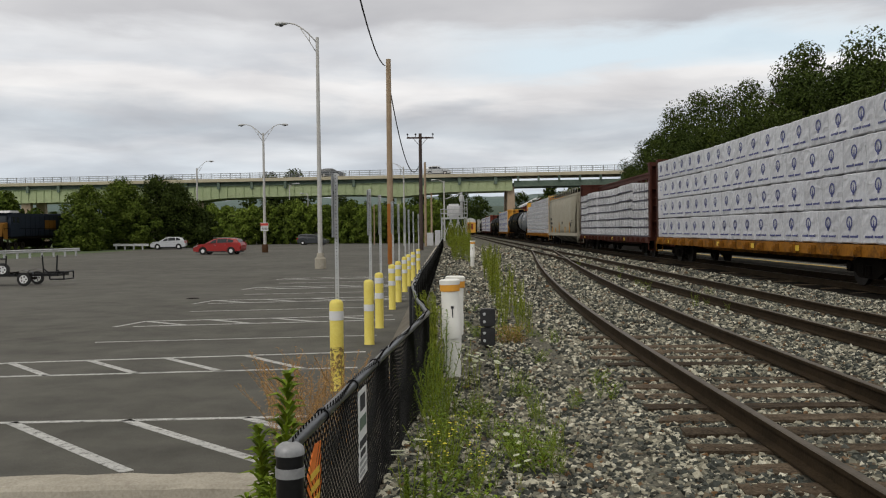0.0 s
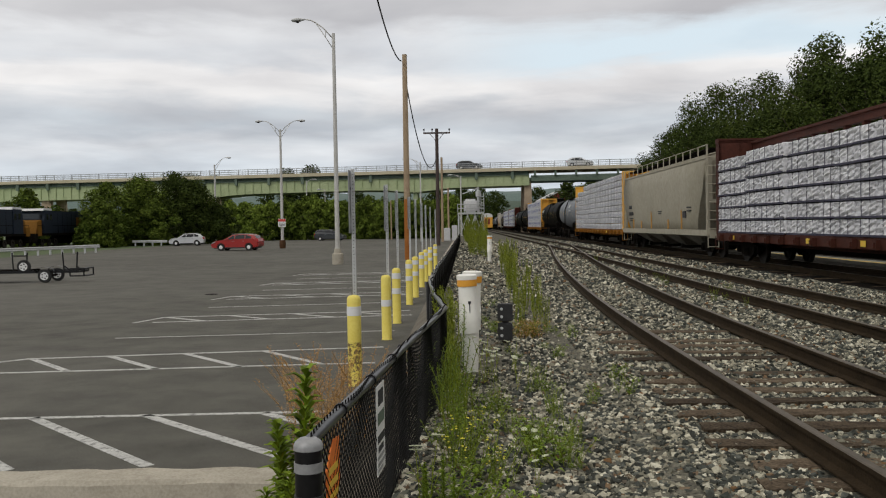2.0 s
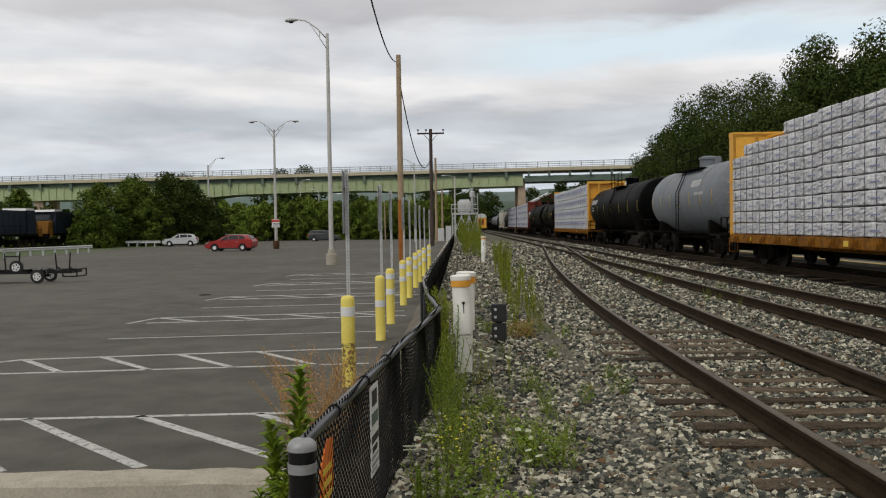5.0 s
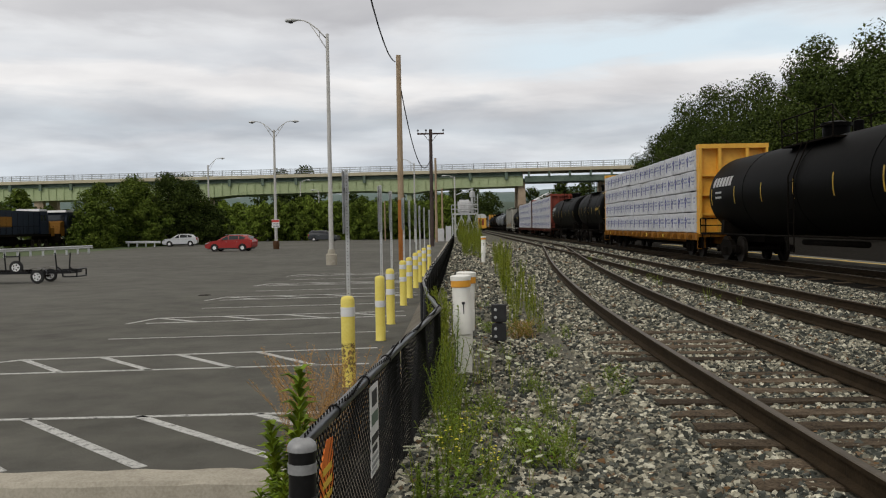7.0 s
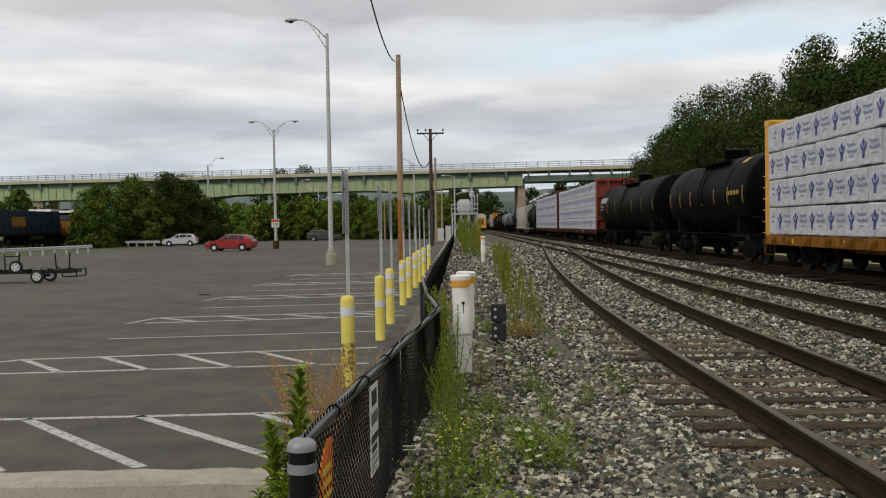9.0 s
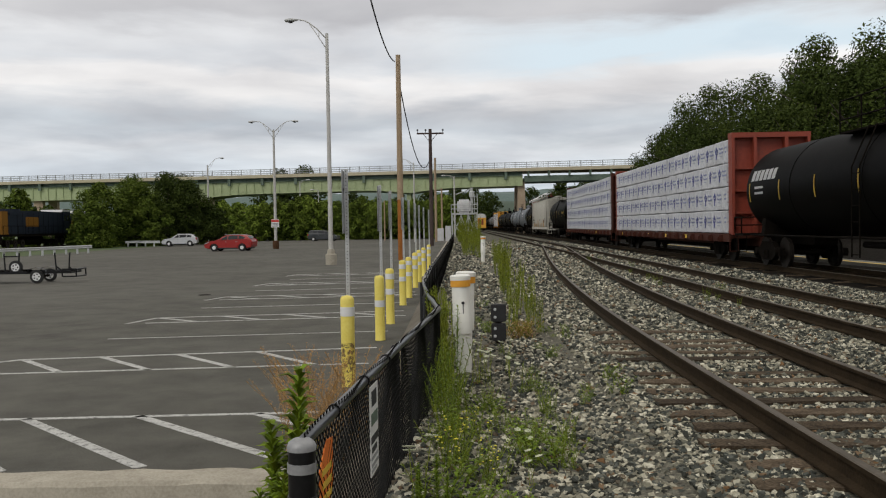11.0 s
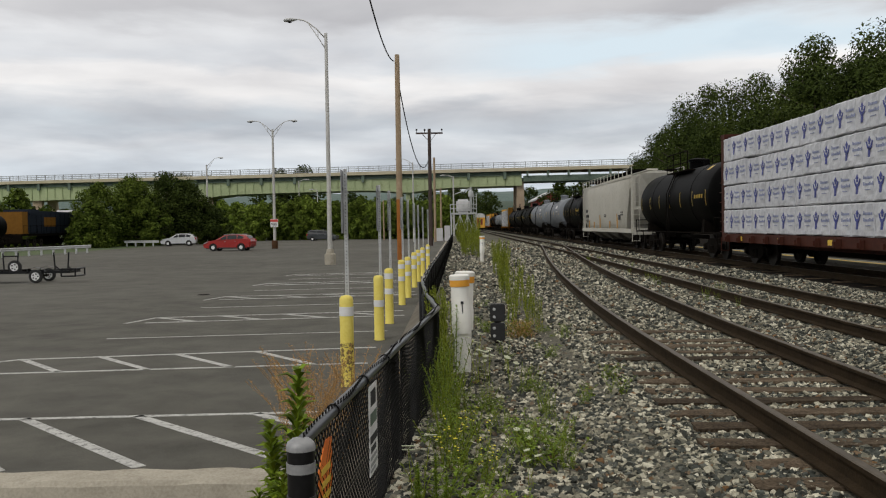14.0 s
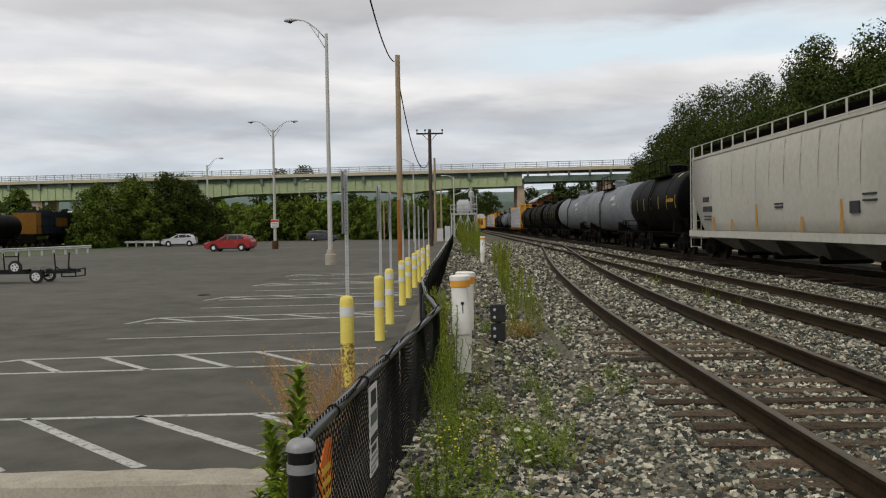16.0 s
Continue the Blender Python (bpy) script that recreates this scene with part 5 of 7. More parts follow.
    part("brake_pipe", bm, M["under"], ob, "dark hand rail and brake gear")

    # marks follow the shell's curve
    def decal(name, y0, y1, a0, a1, m, label):
        bmm = B()
        k = 5
        rows = []
        for i in range(k + 1):
            a = radians(a0 + (a1 - a0) * i / k)
            x, z = -(r + 0.006) * math.cos(a), zc + (r + 0.006) * math.sin(a)
            rows.append((bmm.verts.new((x, y0, z)), bmm.verts.new((x, y1, z))))
        for p, q in zip(rows, rows[1:]):
            bmm.faces.new((p[0], q[0], q[1], p[1]))
        bmesh.ops.solidify(bmm, geom=list(bmm.faces), thickness=0.004)
        part(name, bmm, m, ob, label)
    for k in range(7):
        y = -h + 1.0 + (L - 2.0) * k / 6
        decal("reflector_stripe", y - 0.04, y + 0.04, -14, 10, M["mark_yellow"], "yellow reflective stripe")
    if mark == "white":
        # a bold white word drawn as block shapes
        for k in range(6):
            y = h - 1.25 - k * 0.38
            decal("word_block", y - 0.15, y + 0.15, 12, 26, M["mark_white"], "white block of lettering")
        for k in range(2):
            decal("number_bar", h - 2.3, h - 1.5, 2 - k * 7, 5 - k * 7, M["mark_white"], "small white number bar")
    elif mark == "yellow":
        for k in range(4):
            y = -h + 1.5 + k * 0.34
            decal("word_block", y - 0.12, y + 0.12, -2, 4, M["mark_yellow"], "yellow lettering bar")
        decal("placard", -h + 2.0, -h + 2.5, 48, 60, M["mark_yellow"], "yellow stencil block")
    elif mark == "grey":
        decal("number_bar", -h + 2.2, -h + 3.6, 4, 9, M["mark_white"], "pale number bar")
        decal("scrawl", -h + 3.0, -h + 4.4, 18, 30, M["mark_white"], "pale paint scrawl")
    return ob


def build_train():
    q, s, L = centerbeam(19.2, 41.42, "car_brown", "sill_orange", "brown centre-beam flat car with orange side sills", 4.5)
    lumber(s, L, "ring_print", 4, 18, 3.45, "white-wrapped lumber packs printed with dark ring emblems", jitter=0.015, bunch=6, sag=0.03, stagger=(0.5, 0.3, 0.3, 0))
    q, s, L = centerbeam(43.7, 65.31, "car_brown", "car_brown", "dark red-brown centre-beam flat car, half-loaded", 4.5)
    lumber(s, L, "banded", 6, 18, 2.75, "wrinkled white lumber packs with dark bands", jitter=0.02, bunch=3, sag=0.11)
    hopper(66.2, 85.7, M["hopper_grey"], "beige-grey covered hopper car with four bays")
    q, s, L = centerbeam(86.52, 109.06, "car_yellow", "sill_orange", "yellow centre-beam flat car stacked with lumber", 4.5)
    lumber(s, L, "thin", 9, 18, 3.45, "low white lumber packs in many tiers", skip=lambda r, c: r == 8 and c > 13 or r == 7 and c > 16, bunch=6, sag=0.035)
    tankcar(110.6, 122.9, M["tank_grey"], "plain weathered grey tank car", "grey")
    tankcar(124.9, 143.6, M["tank_black"], "black tank car with a bold white word", "white")
    q, s, L = centerbeam(145.08, 167.42, "car_yellow", "sill_orange", "yellow centre-beam flat car with printed lumber packs", 4.5)
    lumber(s, L, "tree_print", 4, 18, 3.42, "white-wrapped lumber packs printed with blue emblems", jitter=0.015, bunch=4, sag=0.035, stagger=(0.55, 0.55, 0, 0.3))
    tankcar(169.0, 181.3, M["tank_black"], "sooty black tank car", "yellow")
    tankcar(183.2, 201.4, M["tank_black"], "black tank car with a bold white word", "white")
    q, s, L = centerbeam(203.01, 225.52, "car_red", "car_brown", "red centre-beam flat car with printed lumber packs", 4.5)
    lumber(s, L, "tree_print", 4, 18, 3.42, "white-wrapped lumber packs printed with blue emblems", jitter=0.015, bunch=4, sag=0.035, stagger=(0.55, 0.55, 0, 0.3))
    q, s, L = centerbeam(227.81, 250.21, "car_brown", "car_brown", "brown centre-beam flat car with printed lumber packs", 4.5)
    lumber(s, L, "tree_print", 4, 18, 3.42, "white-wrapped lumber packs printed with blue emblems", jitter=0.015, bunch=4, sag=0.035, stagger=(0.55, 0.55, 0, 0.3))
    tankcar(251.6, 265.6, M["tank_black"], "black tank car with yellow stencils", "yellow")
    hopper(266.7, 286.6, M["hopper_white"], "dirty white covered hopper car with roof rails")
    for a, b, m, mark, lab in ((288.0, 300.0, "tank_black", "yellow", "black tank car with scrawled paint"), (301.9, 317.3, "tank_grey", "grey", "plain weathered grey tank car"), (319.1, 335.5, "tank_grey", "grey", "plain weathered grey tank car"), (337.3, 351.2, "tank_black", "", "plain sooty black tank car"), (353.0, 367.3, "tank_black", "", "plain sooty black tank car"), (369.1, 385.2, "tank_black", "", "plain sooty black tank car")):
        tankcar(a, b, M[m], lab, mark)
    q, s, L = centerbeam(387.6, 410.4, "car_yellow", "sill_orange", "yellow centre-beam flat car stacked with lumber", 4.5)
    lumber(s, L, "thin", 5, 9, 3.2, "low white lumber packs in many tiers")
    y = 412.6
    for m in ("tank_grey", "tank_grey", "tank_black", "tank_black"):
        tankcar(y, y + 15.2, M[m], "tank car far down the train", "")
        y += 17.3
    for k in range(3):
        q, s, L = centerbeam(y + 0.6, y + 22.9, "car_yellow", "sill_orange", "yellow centre-beam flat car far down the train", 4.5)
        lumber(s, L, "thin", 3, 6, 3.2, "white lumber packs far down the train")
        y += 24.8


build_train()


# ---- locomotives on the far side of the car park ----
def locomotive(label, flip):
    ob = thing("locomotive", Matrix(), label, "locomotive", "locomotives leaving the yard")
    f = -1 if flip else 1          # the cab is towards +y unless flipped
    bm = B()
    quad_box(bm, -1.5, -10.6, 1.35, 1.5, 10.6, 1.62)
    for sy in (-1, 1):
        quad_box(bm, -1.45, sy * 10.5 - 0.25, 0.5, 1.45, sy * 10.5 + 0.25, 1.6)
    part("frame", bm, M["under"], ob, "grimy dark underframe with walkways")
    bm = B()
    quad_box(bm, -1.48, min(f * 6.2, f * -8.9), 1.62, 1.48, max(f * 6.2, f * -8.9), 4.45)
    bmesh.ops.bevel(bm, geom=list(bm.edges), offset=0.12, segments=2, affect="EDGES")
    hood = part("long_hood", bm, M["loco_blue"], ob, "dark blue engine hood")
    for k in range(9):
        y = f * (4.6 - k * 1.4)
        bm = B()
        quad_box(bm, 1.482, y - 0.02, 1.7, 1.50, y + 0.02, 4.2)
        part("door_seam", bm, M["under"], hood)
    bm = B()
    quad_box(bm, 1.483, min(f * -4.4, f * -1.0), 2.5, 1.495, max(f * -4.4, f * -1.0), 3.7)
    part("emblem", bm, M["loco_yellow"], hood, "yellow emblem block")
    bm = B()
    quad_box(bm, -1.62, min(f * -8.6, f * -6.0), 3.9, 1.62, max(f * -8.6, f * -6.0), 4.62)
    part("radiator_wing", bm, M["loco_blue"], ob, "overhanging radiator wings")
    bm = B()
    quad_box(bm, -1.44, min(f * -10.2, f * -8.6), 1.62, 1.44, max(f * -10.2, f * -8.6), 4.3)
    part("rear_hood", bm, M["loco_yellow"], ob, "orange-yellow end of the hood")
    bm = B()
    prism(bm, [(f * 6.25, 1.62), (f * 8.6, 1.62), (f * 8.6, 3.3), (f * 8.3, 4.5), (f * 6.25, 4.5)], -1.55, 1.55, axis="x")
    cab = part("cab", bm, M["loco_blue"], ob, "dark blue cab")
    bm = B()
    prism(bm, [(f * 6.1, 4.46), (f * 8.8, 4.46), (f * 8.3, 4.75), (f * 6.3, 4.78)], -1.45, 1.45, axis="x")
    part("cab_roof", bm, M["roof_white"], cab, "white cab roof")
    for y in (6.7, 7.7):
        bm = B()
        quad_box(bm, 1.55, f * y - 0.3, 3.3, 1.565, f * y + 0.3, 4.0)
        part("cab_window", bm, M["car_glass"], cab, "dark cab window")
    bm = B()
    quad_box(bm, -1.2, min(f * 8.56, f * 8.62), 3.4, 1.2, max(f * 8.56, f * 8.62), 4.1)
    part("cab_window", bm, M["car_glass"], cab, "dark cab windows")
    bm = B()
    prism(bm, [(f * 8.6, 1.62), (f * 10.1, 1.62), (f * 9.8, 3.1), (f * 8.6, 3.3)], -1.2, 1.2, axis="x")
    part("nose", bm, M["loco_yellow"], ob, "orange-yellow nose")
    bm = B()
    quad_box(bm, 1.5, min(f * 9.3, f * 10.3), 1.3, 1.53, max(f * 9.3, f * 10.3), 2.35)
    part("step_panel", bm, M["loco_yellow"], ob, "yellow step panel")
    bm = B()
    for sx in (-1, 1):
        tube(bm, [(sx * 1.5, -10.2, 2.6), (sx * 1.5, 10.2, 2.6)], 0.025, 6)
        for k in range(12):
            rod(bm, (sx * 1.5, -10 + k * 1.82, 1.6), (sx * 1.5, -10 + k * 1.82, 2.6), 0.02, n=6)
    part("handrail", bm, M["under"], ob, "dark walkway handrail")
    bm = B()
    lathe(bm, [(0.1, -2.4), (0.62, -2.3), (0.62, 2.3), (0.1, 2.4)], (0, 0, 0.86), "y", 16)
    part("fuel_tank", bm, M["under"], ob, "dark fuel tank")
    for y in (-6.6, 6.6):
        bm = B()
        quad_box(bm, -1.2, y - 2.4, 0.42, 1.2, y + 2.4, 0.9)
        tr = part("truck", bm, M["under"], ob, "dark three-axle truck")
        for sx in (-1, 1):
            for dy in (-1.9, 0, 1.9):
                piece("wheel", shared(CACHE, "wh", wheel_me), tr, pose(sx * 1.15, y + dy, 0.50, 0, 0, 0 if sx > 0 else 180))
    return ob


LOCO_X, LOCO_V = -52.2, 1.75
LOCO_THINGS = []


def loco_rows(y0):
    return [(float(t), pose(LOCO_X + 0.002 * (y0 + LOCO_V * t), y0 + LOCO_V * t, 0.42, 0, 0, 0)) for t in (0, 4, 8, 12, 16)]


def build_locos():
    front = 115.3 - LOCO_V * 6.5
    b = locomotive("dark blue locomotive with a white cab roof", False)
    LOCO_THINGS.append((b, front - 10.4))
    a = locomotive("dark blue and orange leading locomotive", True)
    LOCO_THINGS.append((a, front + 12.2))
    t = tankcar(0, 15.0, M["tank_black"], "black tank car behind the locomotives", "")
    MOVING.pop()
    t.matrix_basis = pose(LOCO_X, front - 31, 0.1)
    LOCO_THINGS.append((t, front - 31.2))
    for ob, y in LOCO_THINGS:
        ob.matrix_basis = loco_rows(y)[0][1]
    tr = thing("track_far", Matrix(), "track beyond the car park's guard rail", "railway track", kind="structure")
    for sx in (-0.754, 0.754):
        piece("rail", rail_mesh("rail", [(LOCO_X + sx + 0.002 * y, y) for y in (40, 100, 160, 240, 340)], 0.42), tr)


build_locos()


# ---- car park ----
def build_kerbs():
    rnd = random.Random(4)
    x = -7.2
    kb = thing("kerb", Matrix(), "worn pale concrete kerb at the edge of the car park", "kerb", kind="structure")
    for k in range(2):
        bm = B()
        L = 3.04
        prism(bm, [(7.35, -0.12), (7.38, 0.13), (7.41, 0.16), (7.76, 0.16), (7.80, 0.12), (7.82, -0.12)], x, x + L - 0.008, axis="x")
        bmesh.ops.subdivide_edges(bm, edges=[e for e in bm.edges if abs(e.verts[0].co.x - e.verts[1].co.x) > 1], cuts=15)
        for v in bm.verts:
            v.co += Vector((0, rnd.uniform(-0.014, 0.014), rnd.uniform(-0.012, 0.004)))
        part("kerb_stone", bm, M["concrete"], kb)
        x += L
    lk = thing("kerb_edging", Matrix(), "long concrete kerb along the fence side of the car park", "kerb", kind="structure")
    y = 34.0
    k = 0
    while y < 150:
        bm = B()
        x0 = -1.38 + SLANT * y
        quad_box(bm, x0, y, -0.1, x0 + 0.2, y + 5.98, 0.15)
        part("kerb_stone", bm, M["concrete"], lk)
        y += 6
        k += 1


build_kerbs()


def paint_line(parent, a, b, w=0.10, z=0.005):
    """A painted stripe on the asphalt."""
    d = Vector((b[0] - a[0], b[1] - a[1], 0))
    n = Vector((-d.y, d.x, 0)).normalized() * w / 2
    bm = B()
    lo = [bm.verts.new((p[0] + s * n.x, p[1] + s * n.y, -0.01)) for p, s in ((a, -1), (b, -1), (b, 1), (a, 1))]
    hi = [bm.verts.new((v.co.x, v.co.y, z)) for v in lo]
    for k in range(4):
        bm.faces.new((lo[k], lo[(k + 1) % 4], hi[(k + 1) % 4], hi[k]))
    bm.faces.new(hi)
    part("stripe", bm, M["line_paint"], parent)


def build_lines():
    ob = thing("parking_marking", Matrix(), "worn white parking bay stripes with hatched aisles", "road marking", kind="structure")
    sk = 0.135
    # first aisle against the kerb
    paint_line(ob, (-7.4, 10.62), (-1.55, 10.82))
    for xa, ya, xb, yb in ((-5.06, 10.70, -2.90, 8.42), (-3.72, 10.76, -1.70, 8.72), (-2.29, 10.79, -1.44, 9.91), (-6.4, 10.66, -4.2, 8.34)):
        paint_line(ob, (xa, ya), (xb, yb), 0.13)
    # second aisle
    paint_line(ob, (-7.46, 15.72), (-1.25, 16.56))
    paint_line(ob, (-9.0, 14.02), (-1.25, 14.66))
    paint_line(ob, (-7.46, 15.72), (-9.2, 14.04))
    for xa, ya, xb, yb in ((-7.41, 15.70, -6.15, 14.24), (-6.10, 15.88, -4.76, 14.34), (-4.78, 16.05, -3.42, 14.44), (-3.39, 16.24, -2.10, 14.56)):
        paint_line(ob, (xa, ya), (xb, yb), 0.12)
    paint_line(ob, (-7.0, 18.55), (-1.2, 19.15), 0.06)
    for k in range(1, 9):
        yu = 16.35 + 6.72 * k + (0 if k == 0 else 0.15)
        left = -7.45 + 0.12 * k
        gap = 1.72 if k == 0 else 1.25
        f = lambda x, y: (x, y + sk * (x + 3.45) if k == 0 else y + sk * (x + 4.5))
        right = -1.45 + SLANT * yu
        paint_line(ob, f(left, yu), f(right, yu))
        paint_line(ob, f(left - (2.0 if k == 0 else -0.1), yu - gap), f(right + 0.1, yu - gap))
        n = 4
        for q in range(n):
            x = left + (right - left) * (q + 0.02) / n
            paint_line(ob, f(x, yu), f(x + 1.28, yu - gap), 0.13)
        paint_line(ob, f(left, yu), f(left - (2.0 if k == 0 else 0.35), yu - gap))
        paint_line(ob, f(left + 0.4, yu + 2.62), f(right, yu + 2.62), 0.075)


build_lines()


def build_bollards():
    spots = [(-1.39, 12.6), (-1.26, 17.64), (-1.23, 20.58), (-1.15, 25.41), (-1.07, 27.98), (-1.01, 32.57), (-0.95, 35.82), (-0.85, 39.79), (-0.71, 45.89)]
    r, h = 0.098, 1.27

    def make(worn, bands=(0.75, 1.10)):
        ob = thing("bollard", Matrix(), "yellow bollard with " + ("two white bands" if len(bands) > 1 else "one white band") + (", flaking paint" if worn else ""), "bollard", "bollards along the parking bays")
        bm = B()
        lathe(bm, [(r + 0.006, 0), (r + 0.006, 0.02), (r, 0.03), (r, 0.62)], n=24)
        part("post_lower", bm, M["yellow_worn" if worn else "yellow"], ob, "chipped yellow paint" if worn else "")
        bm = B()
        lathe(bm, [(r, 0.62), (r, h - 0.05), (r * 0.93, h - 0.02), (r * 0.7, h + 0.005), (0.02, h + 0.015)], n=24)
        part("post_upper", bm, M["yellow"], ob)
        for z in bands:
            bm = B()
            lathe(bm, [(r + 0.001, z - 0.065), (r + 0.004, z - 0.065), (r + 0.004, z + 0.065), (r + 0.001, z + 0.065)], n=24)
            part("band", bm, M["white_band"], ob, "white reflective band")
        return ob
    first = None
    for k, (x, y) in enumerate(spots):
        if k == 0:
            make(True, (1.06,)).matrix_basis = pose(x + 0.03, y, 0)
        elif k == 1:
            make(False, (0.73,)).matrix_basis = pose(x, y, 0)
        elif first is None:
            first = make(False)
            first.matrix_basis = pose(x, y, 0)
        else:
            copy_thing(first, pose(x, y, 0, 0, 0, k * 40))
    # steel sign posts behind them: square perforated tube with a plate seen edge-on
    top = 3.08
    base = None
    posts = [(-1.37, 12.85), (-1.235, 17.9), (-1.20, 20.85), (-1.12, 25.7), (-1.04, 28.25), (-0.98, 32.85), (-0.92, 36.1), (-0.82, 40.1), (-0.68, 46.2)]
    for k, (x, y) in enumerate(posts):
        if base is None:
            base = thing("sign_post", pose(x, y, 0), "galvanised perforated steel sign post with a sign plate", "sign post", "sign posts at the parking bays")
            bm = B()
            quad_box(bm, -0.026, -0.026, -0.2, 0.026, 0.026, top)
            tube_ob = part("post", bm, M["galv"], base)
            bm = B()
            z = 0.1
            while z < top:
                lathe(bm, [(0.007, -0.029), (0.007, -0.024)], (0, 0, z), "y", 8)
                z += 0.05
            tagged(part("hole", bm, M["ink"], tube_ob), kind="stuff")
            bm = B()
            quad_box(bm, -0.042, -0.23, top - 0.92, -0.037, 0.23, top - 0.02)
            part("sign_plate", bm, M["sign_back"], base, "grey sign plate seen from its edge")
            bm = B()
            quad_box(bm, -0.05, -0.02, top - 0.30, -0.02, 0.02, top - 0.26)
            part("bolt", bm, M["under"], base)
        else:
            copy_thing(base, pose(x, y, 0, 0, 0, (k * 7) % 5 - 2))


build_bollards()


# ---- fence ----
FENCE = [(-0.585, 3.6), (-0.33, 6.5), (-0.05, 9.4), (-0.20, 11.3), (-0.30, 13.7), (-0.27, 16.6), (-0.24, 19.5), (-0.12, 24.4), (-0.02, 29.3), (0.08, 34.2), (0.17, 39), (0.35, 48), (0.52, 57), (0.70, 66), (0.87, 75), (1.02, 84), (1.2, 94)]
F_TOP, F_LOW = 1.385, 0.50


def build_fence():
    ob = thing("fence", Matrix(), "low black chain-link fence, bent, with a steel top rail", "fence")
    # terminal post with domed cap and reflective band
    x, y = FENCE[0]
    bm = B()
    lathe(bm, [(0.056, -0.05), (0.056, F_TOP - 0.035)], (x, y, 0), "z", 24)
    tp = part("terminal_post", bm, M["black_paint"], ob, "black round terminal post")
    bm = B()
    lathe(bm, [(0.060, F_TOP - 0.035), (0.060, F_TOP - 0.02), (0.054, F_TOP - 0.004), (0.036, F_TOP + 0.010), (0.005, F_TOP + 0.015)], (x, y, 0), "z", 24)
    part("cap", bm, M["silver"], tp, "grey domed cap")
    bm = B()
    lathe(bm, [(0.057, F_TOP - 0.125), (0.0595, F_TOP - 0.125), (0.0595, F_TOP - 0.085), (0.057, F_TOP - 0.085)], (x, y, 0), "z", 24)
    part("reflective_band", bm, M["silver"], tp, "silver band")
    bm = B()
    lathe(bm, [(0.057, F_TOP - 0.232), (0.060, F_TOP - 0.232), (0.060, F_TOP - 0.220), (0.057, F_TOP - 0.220)], (x, y, 0), "z", 24)
    part("clamp", bm, M["rail_grey"], tp)
    # line posts
    for x, y in FENCE[1:]:
        bm = B()
        lathe(bm, [(0.032, 0.2), (0.032, F_TOP - 0.02), (0.02, F_TOP), (0.004, F_TOP + 0.004)], (x - 0.03, y, 0), "z", 12)
        part("line_post", bm, M["black_paint"], ob, "black line post")
    # top rail, with sleeves
    for (xa, ya), (xb, yb) in zip(FENCE, FENCE[1:]):
        bm = B()
        rod(bm, (xa, ya, F_TOP - 0.01), (xb, yb, F_TOP - 0.01), 0.0265, n=12)
        part("top_rail", bm, M["rail_grey"], ob, "dark grey tubular top rail")
        bm = B()
        rod(bm, (xa, ya, F_LOW + 0.04), (xb, yb, F_LOW + 0.04), 0.006, n=6)
        part("tension_wire", bm, M["black_wire"], ob)
    for t in (0.22, 0.5, 0.78):
        x, y = FENCE[0][0] + (FENCE[1][0] - FENCE[0][0]) * t, FENCE[0][1] + (FENCE[1][1] - FENCE[0][1]) * t
        bm = B()
        d = Vector((FENCE[1][0] - FENCE[0][0], FENCE[1][1] - FENCE[0][1], 0)).normalized()
        c = Vector((x, y, F_TOP - 0.01))
        rod(bm, c - d * 0.012, c + d * 0.012, 0.035, n=12)
        part("tie_band", bm, M["black_paint"], ob)
    # woven wire: zig-zag strands that cross in diamonds
    verts, faces = [], []

    def strand(p, q, r):
        p, q = Vector(p), Vector(q)
        d = (q - p).normalized()
        s = d.cross(Vector((0.1, 0.9, 0.3))).normalized() * r
        t = d.cross(s).normalized() * r
        i = len(verts)
        for o in (p, q):
            verts.extend([tuple(o + s), tuple(o - s * 0.5 + t * 0.87), tuple(o - s * 0.5 - t * 0.87)])
        for k in range(3):
            faces.append((i + k, i + (k + 1) % 3, i + 3 + (k + 1) % 3, i + 3 + k))
    H = F_TOP - F_LOW + 0.03
    for (xa, ya), (xb, yb) in zip(FENCE, FENCE[1:]):
        L = math.hypot(xb - xa, yb - ya)
        step, r = (0.056, 0.0036) if ya < 12 else ((0.075, 0.0052) if ya < 40 else (0.2, 0.01))
        n = int(L / step)

        def at(s, z):
            f = s / L
            b = 0.012 * math.sin(s * 5) * math.sin(z * 3)
            return (xa + (xb - xa) * f + 0.012 + b, ya + (yb - ya) * f, z)
        for k in range(-int(H / step), n + 1):
            for sg in (1, -1):
                s0, s1 = k * step, k * step + H
                z0, z1 = (F_LOW, F_LOW + H) if sg > 0 else (F_LOW + H, F_LOW)
                if s0 < 0:
                    z0 += (z1 - z0) * (-s0 / H)
                    s0 = 0
                if s1 > L:
                    f = (L - s0) / (s1 - s0)
                    z1 = z0 + (z1 - z0) * f
                    s1 = L
                if s1 - s0 > 0.01:
                    m = (s0 + s1) / 2
                    strand(at(s0, z0), at(m, (z0 + z1) / 2), r)
                    strand(at(m, (z0 + z1) / 2), at(s1, z1), r)
    me = raw_mesh("chain_link", verts, faces, M["black_wire"])
    w = piece("chain_link", me, ob, label="black vinyl chain-link mesh")
    tagged(w, kind="stuff")
    # notices wired to the fence
    d = Vector((FENCE[1][0] - FENCE[0][0], FENCE[1][1] - FENCE[0][1], 0)).normalized()
    ang = math.degrees(math.atan2(d.y, d.x))
    sg = thing("notice", pose(-0.425, 5.25, 0, 0, 0, ang), "narrow white notice with dark lettering wired to the fence", "sign")
    bm = B()
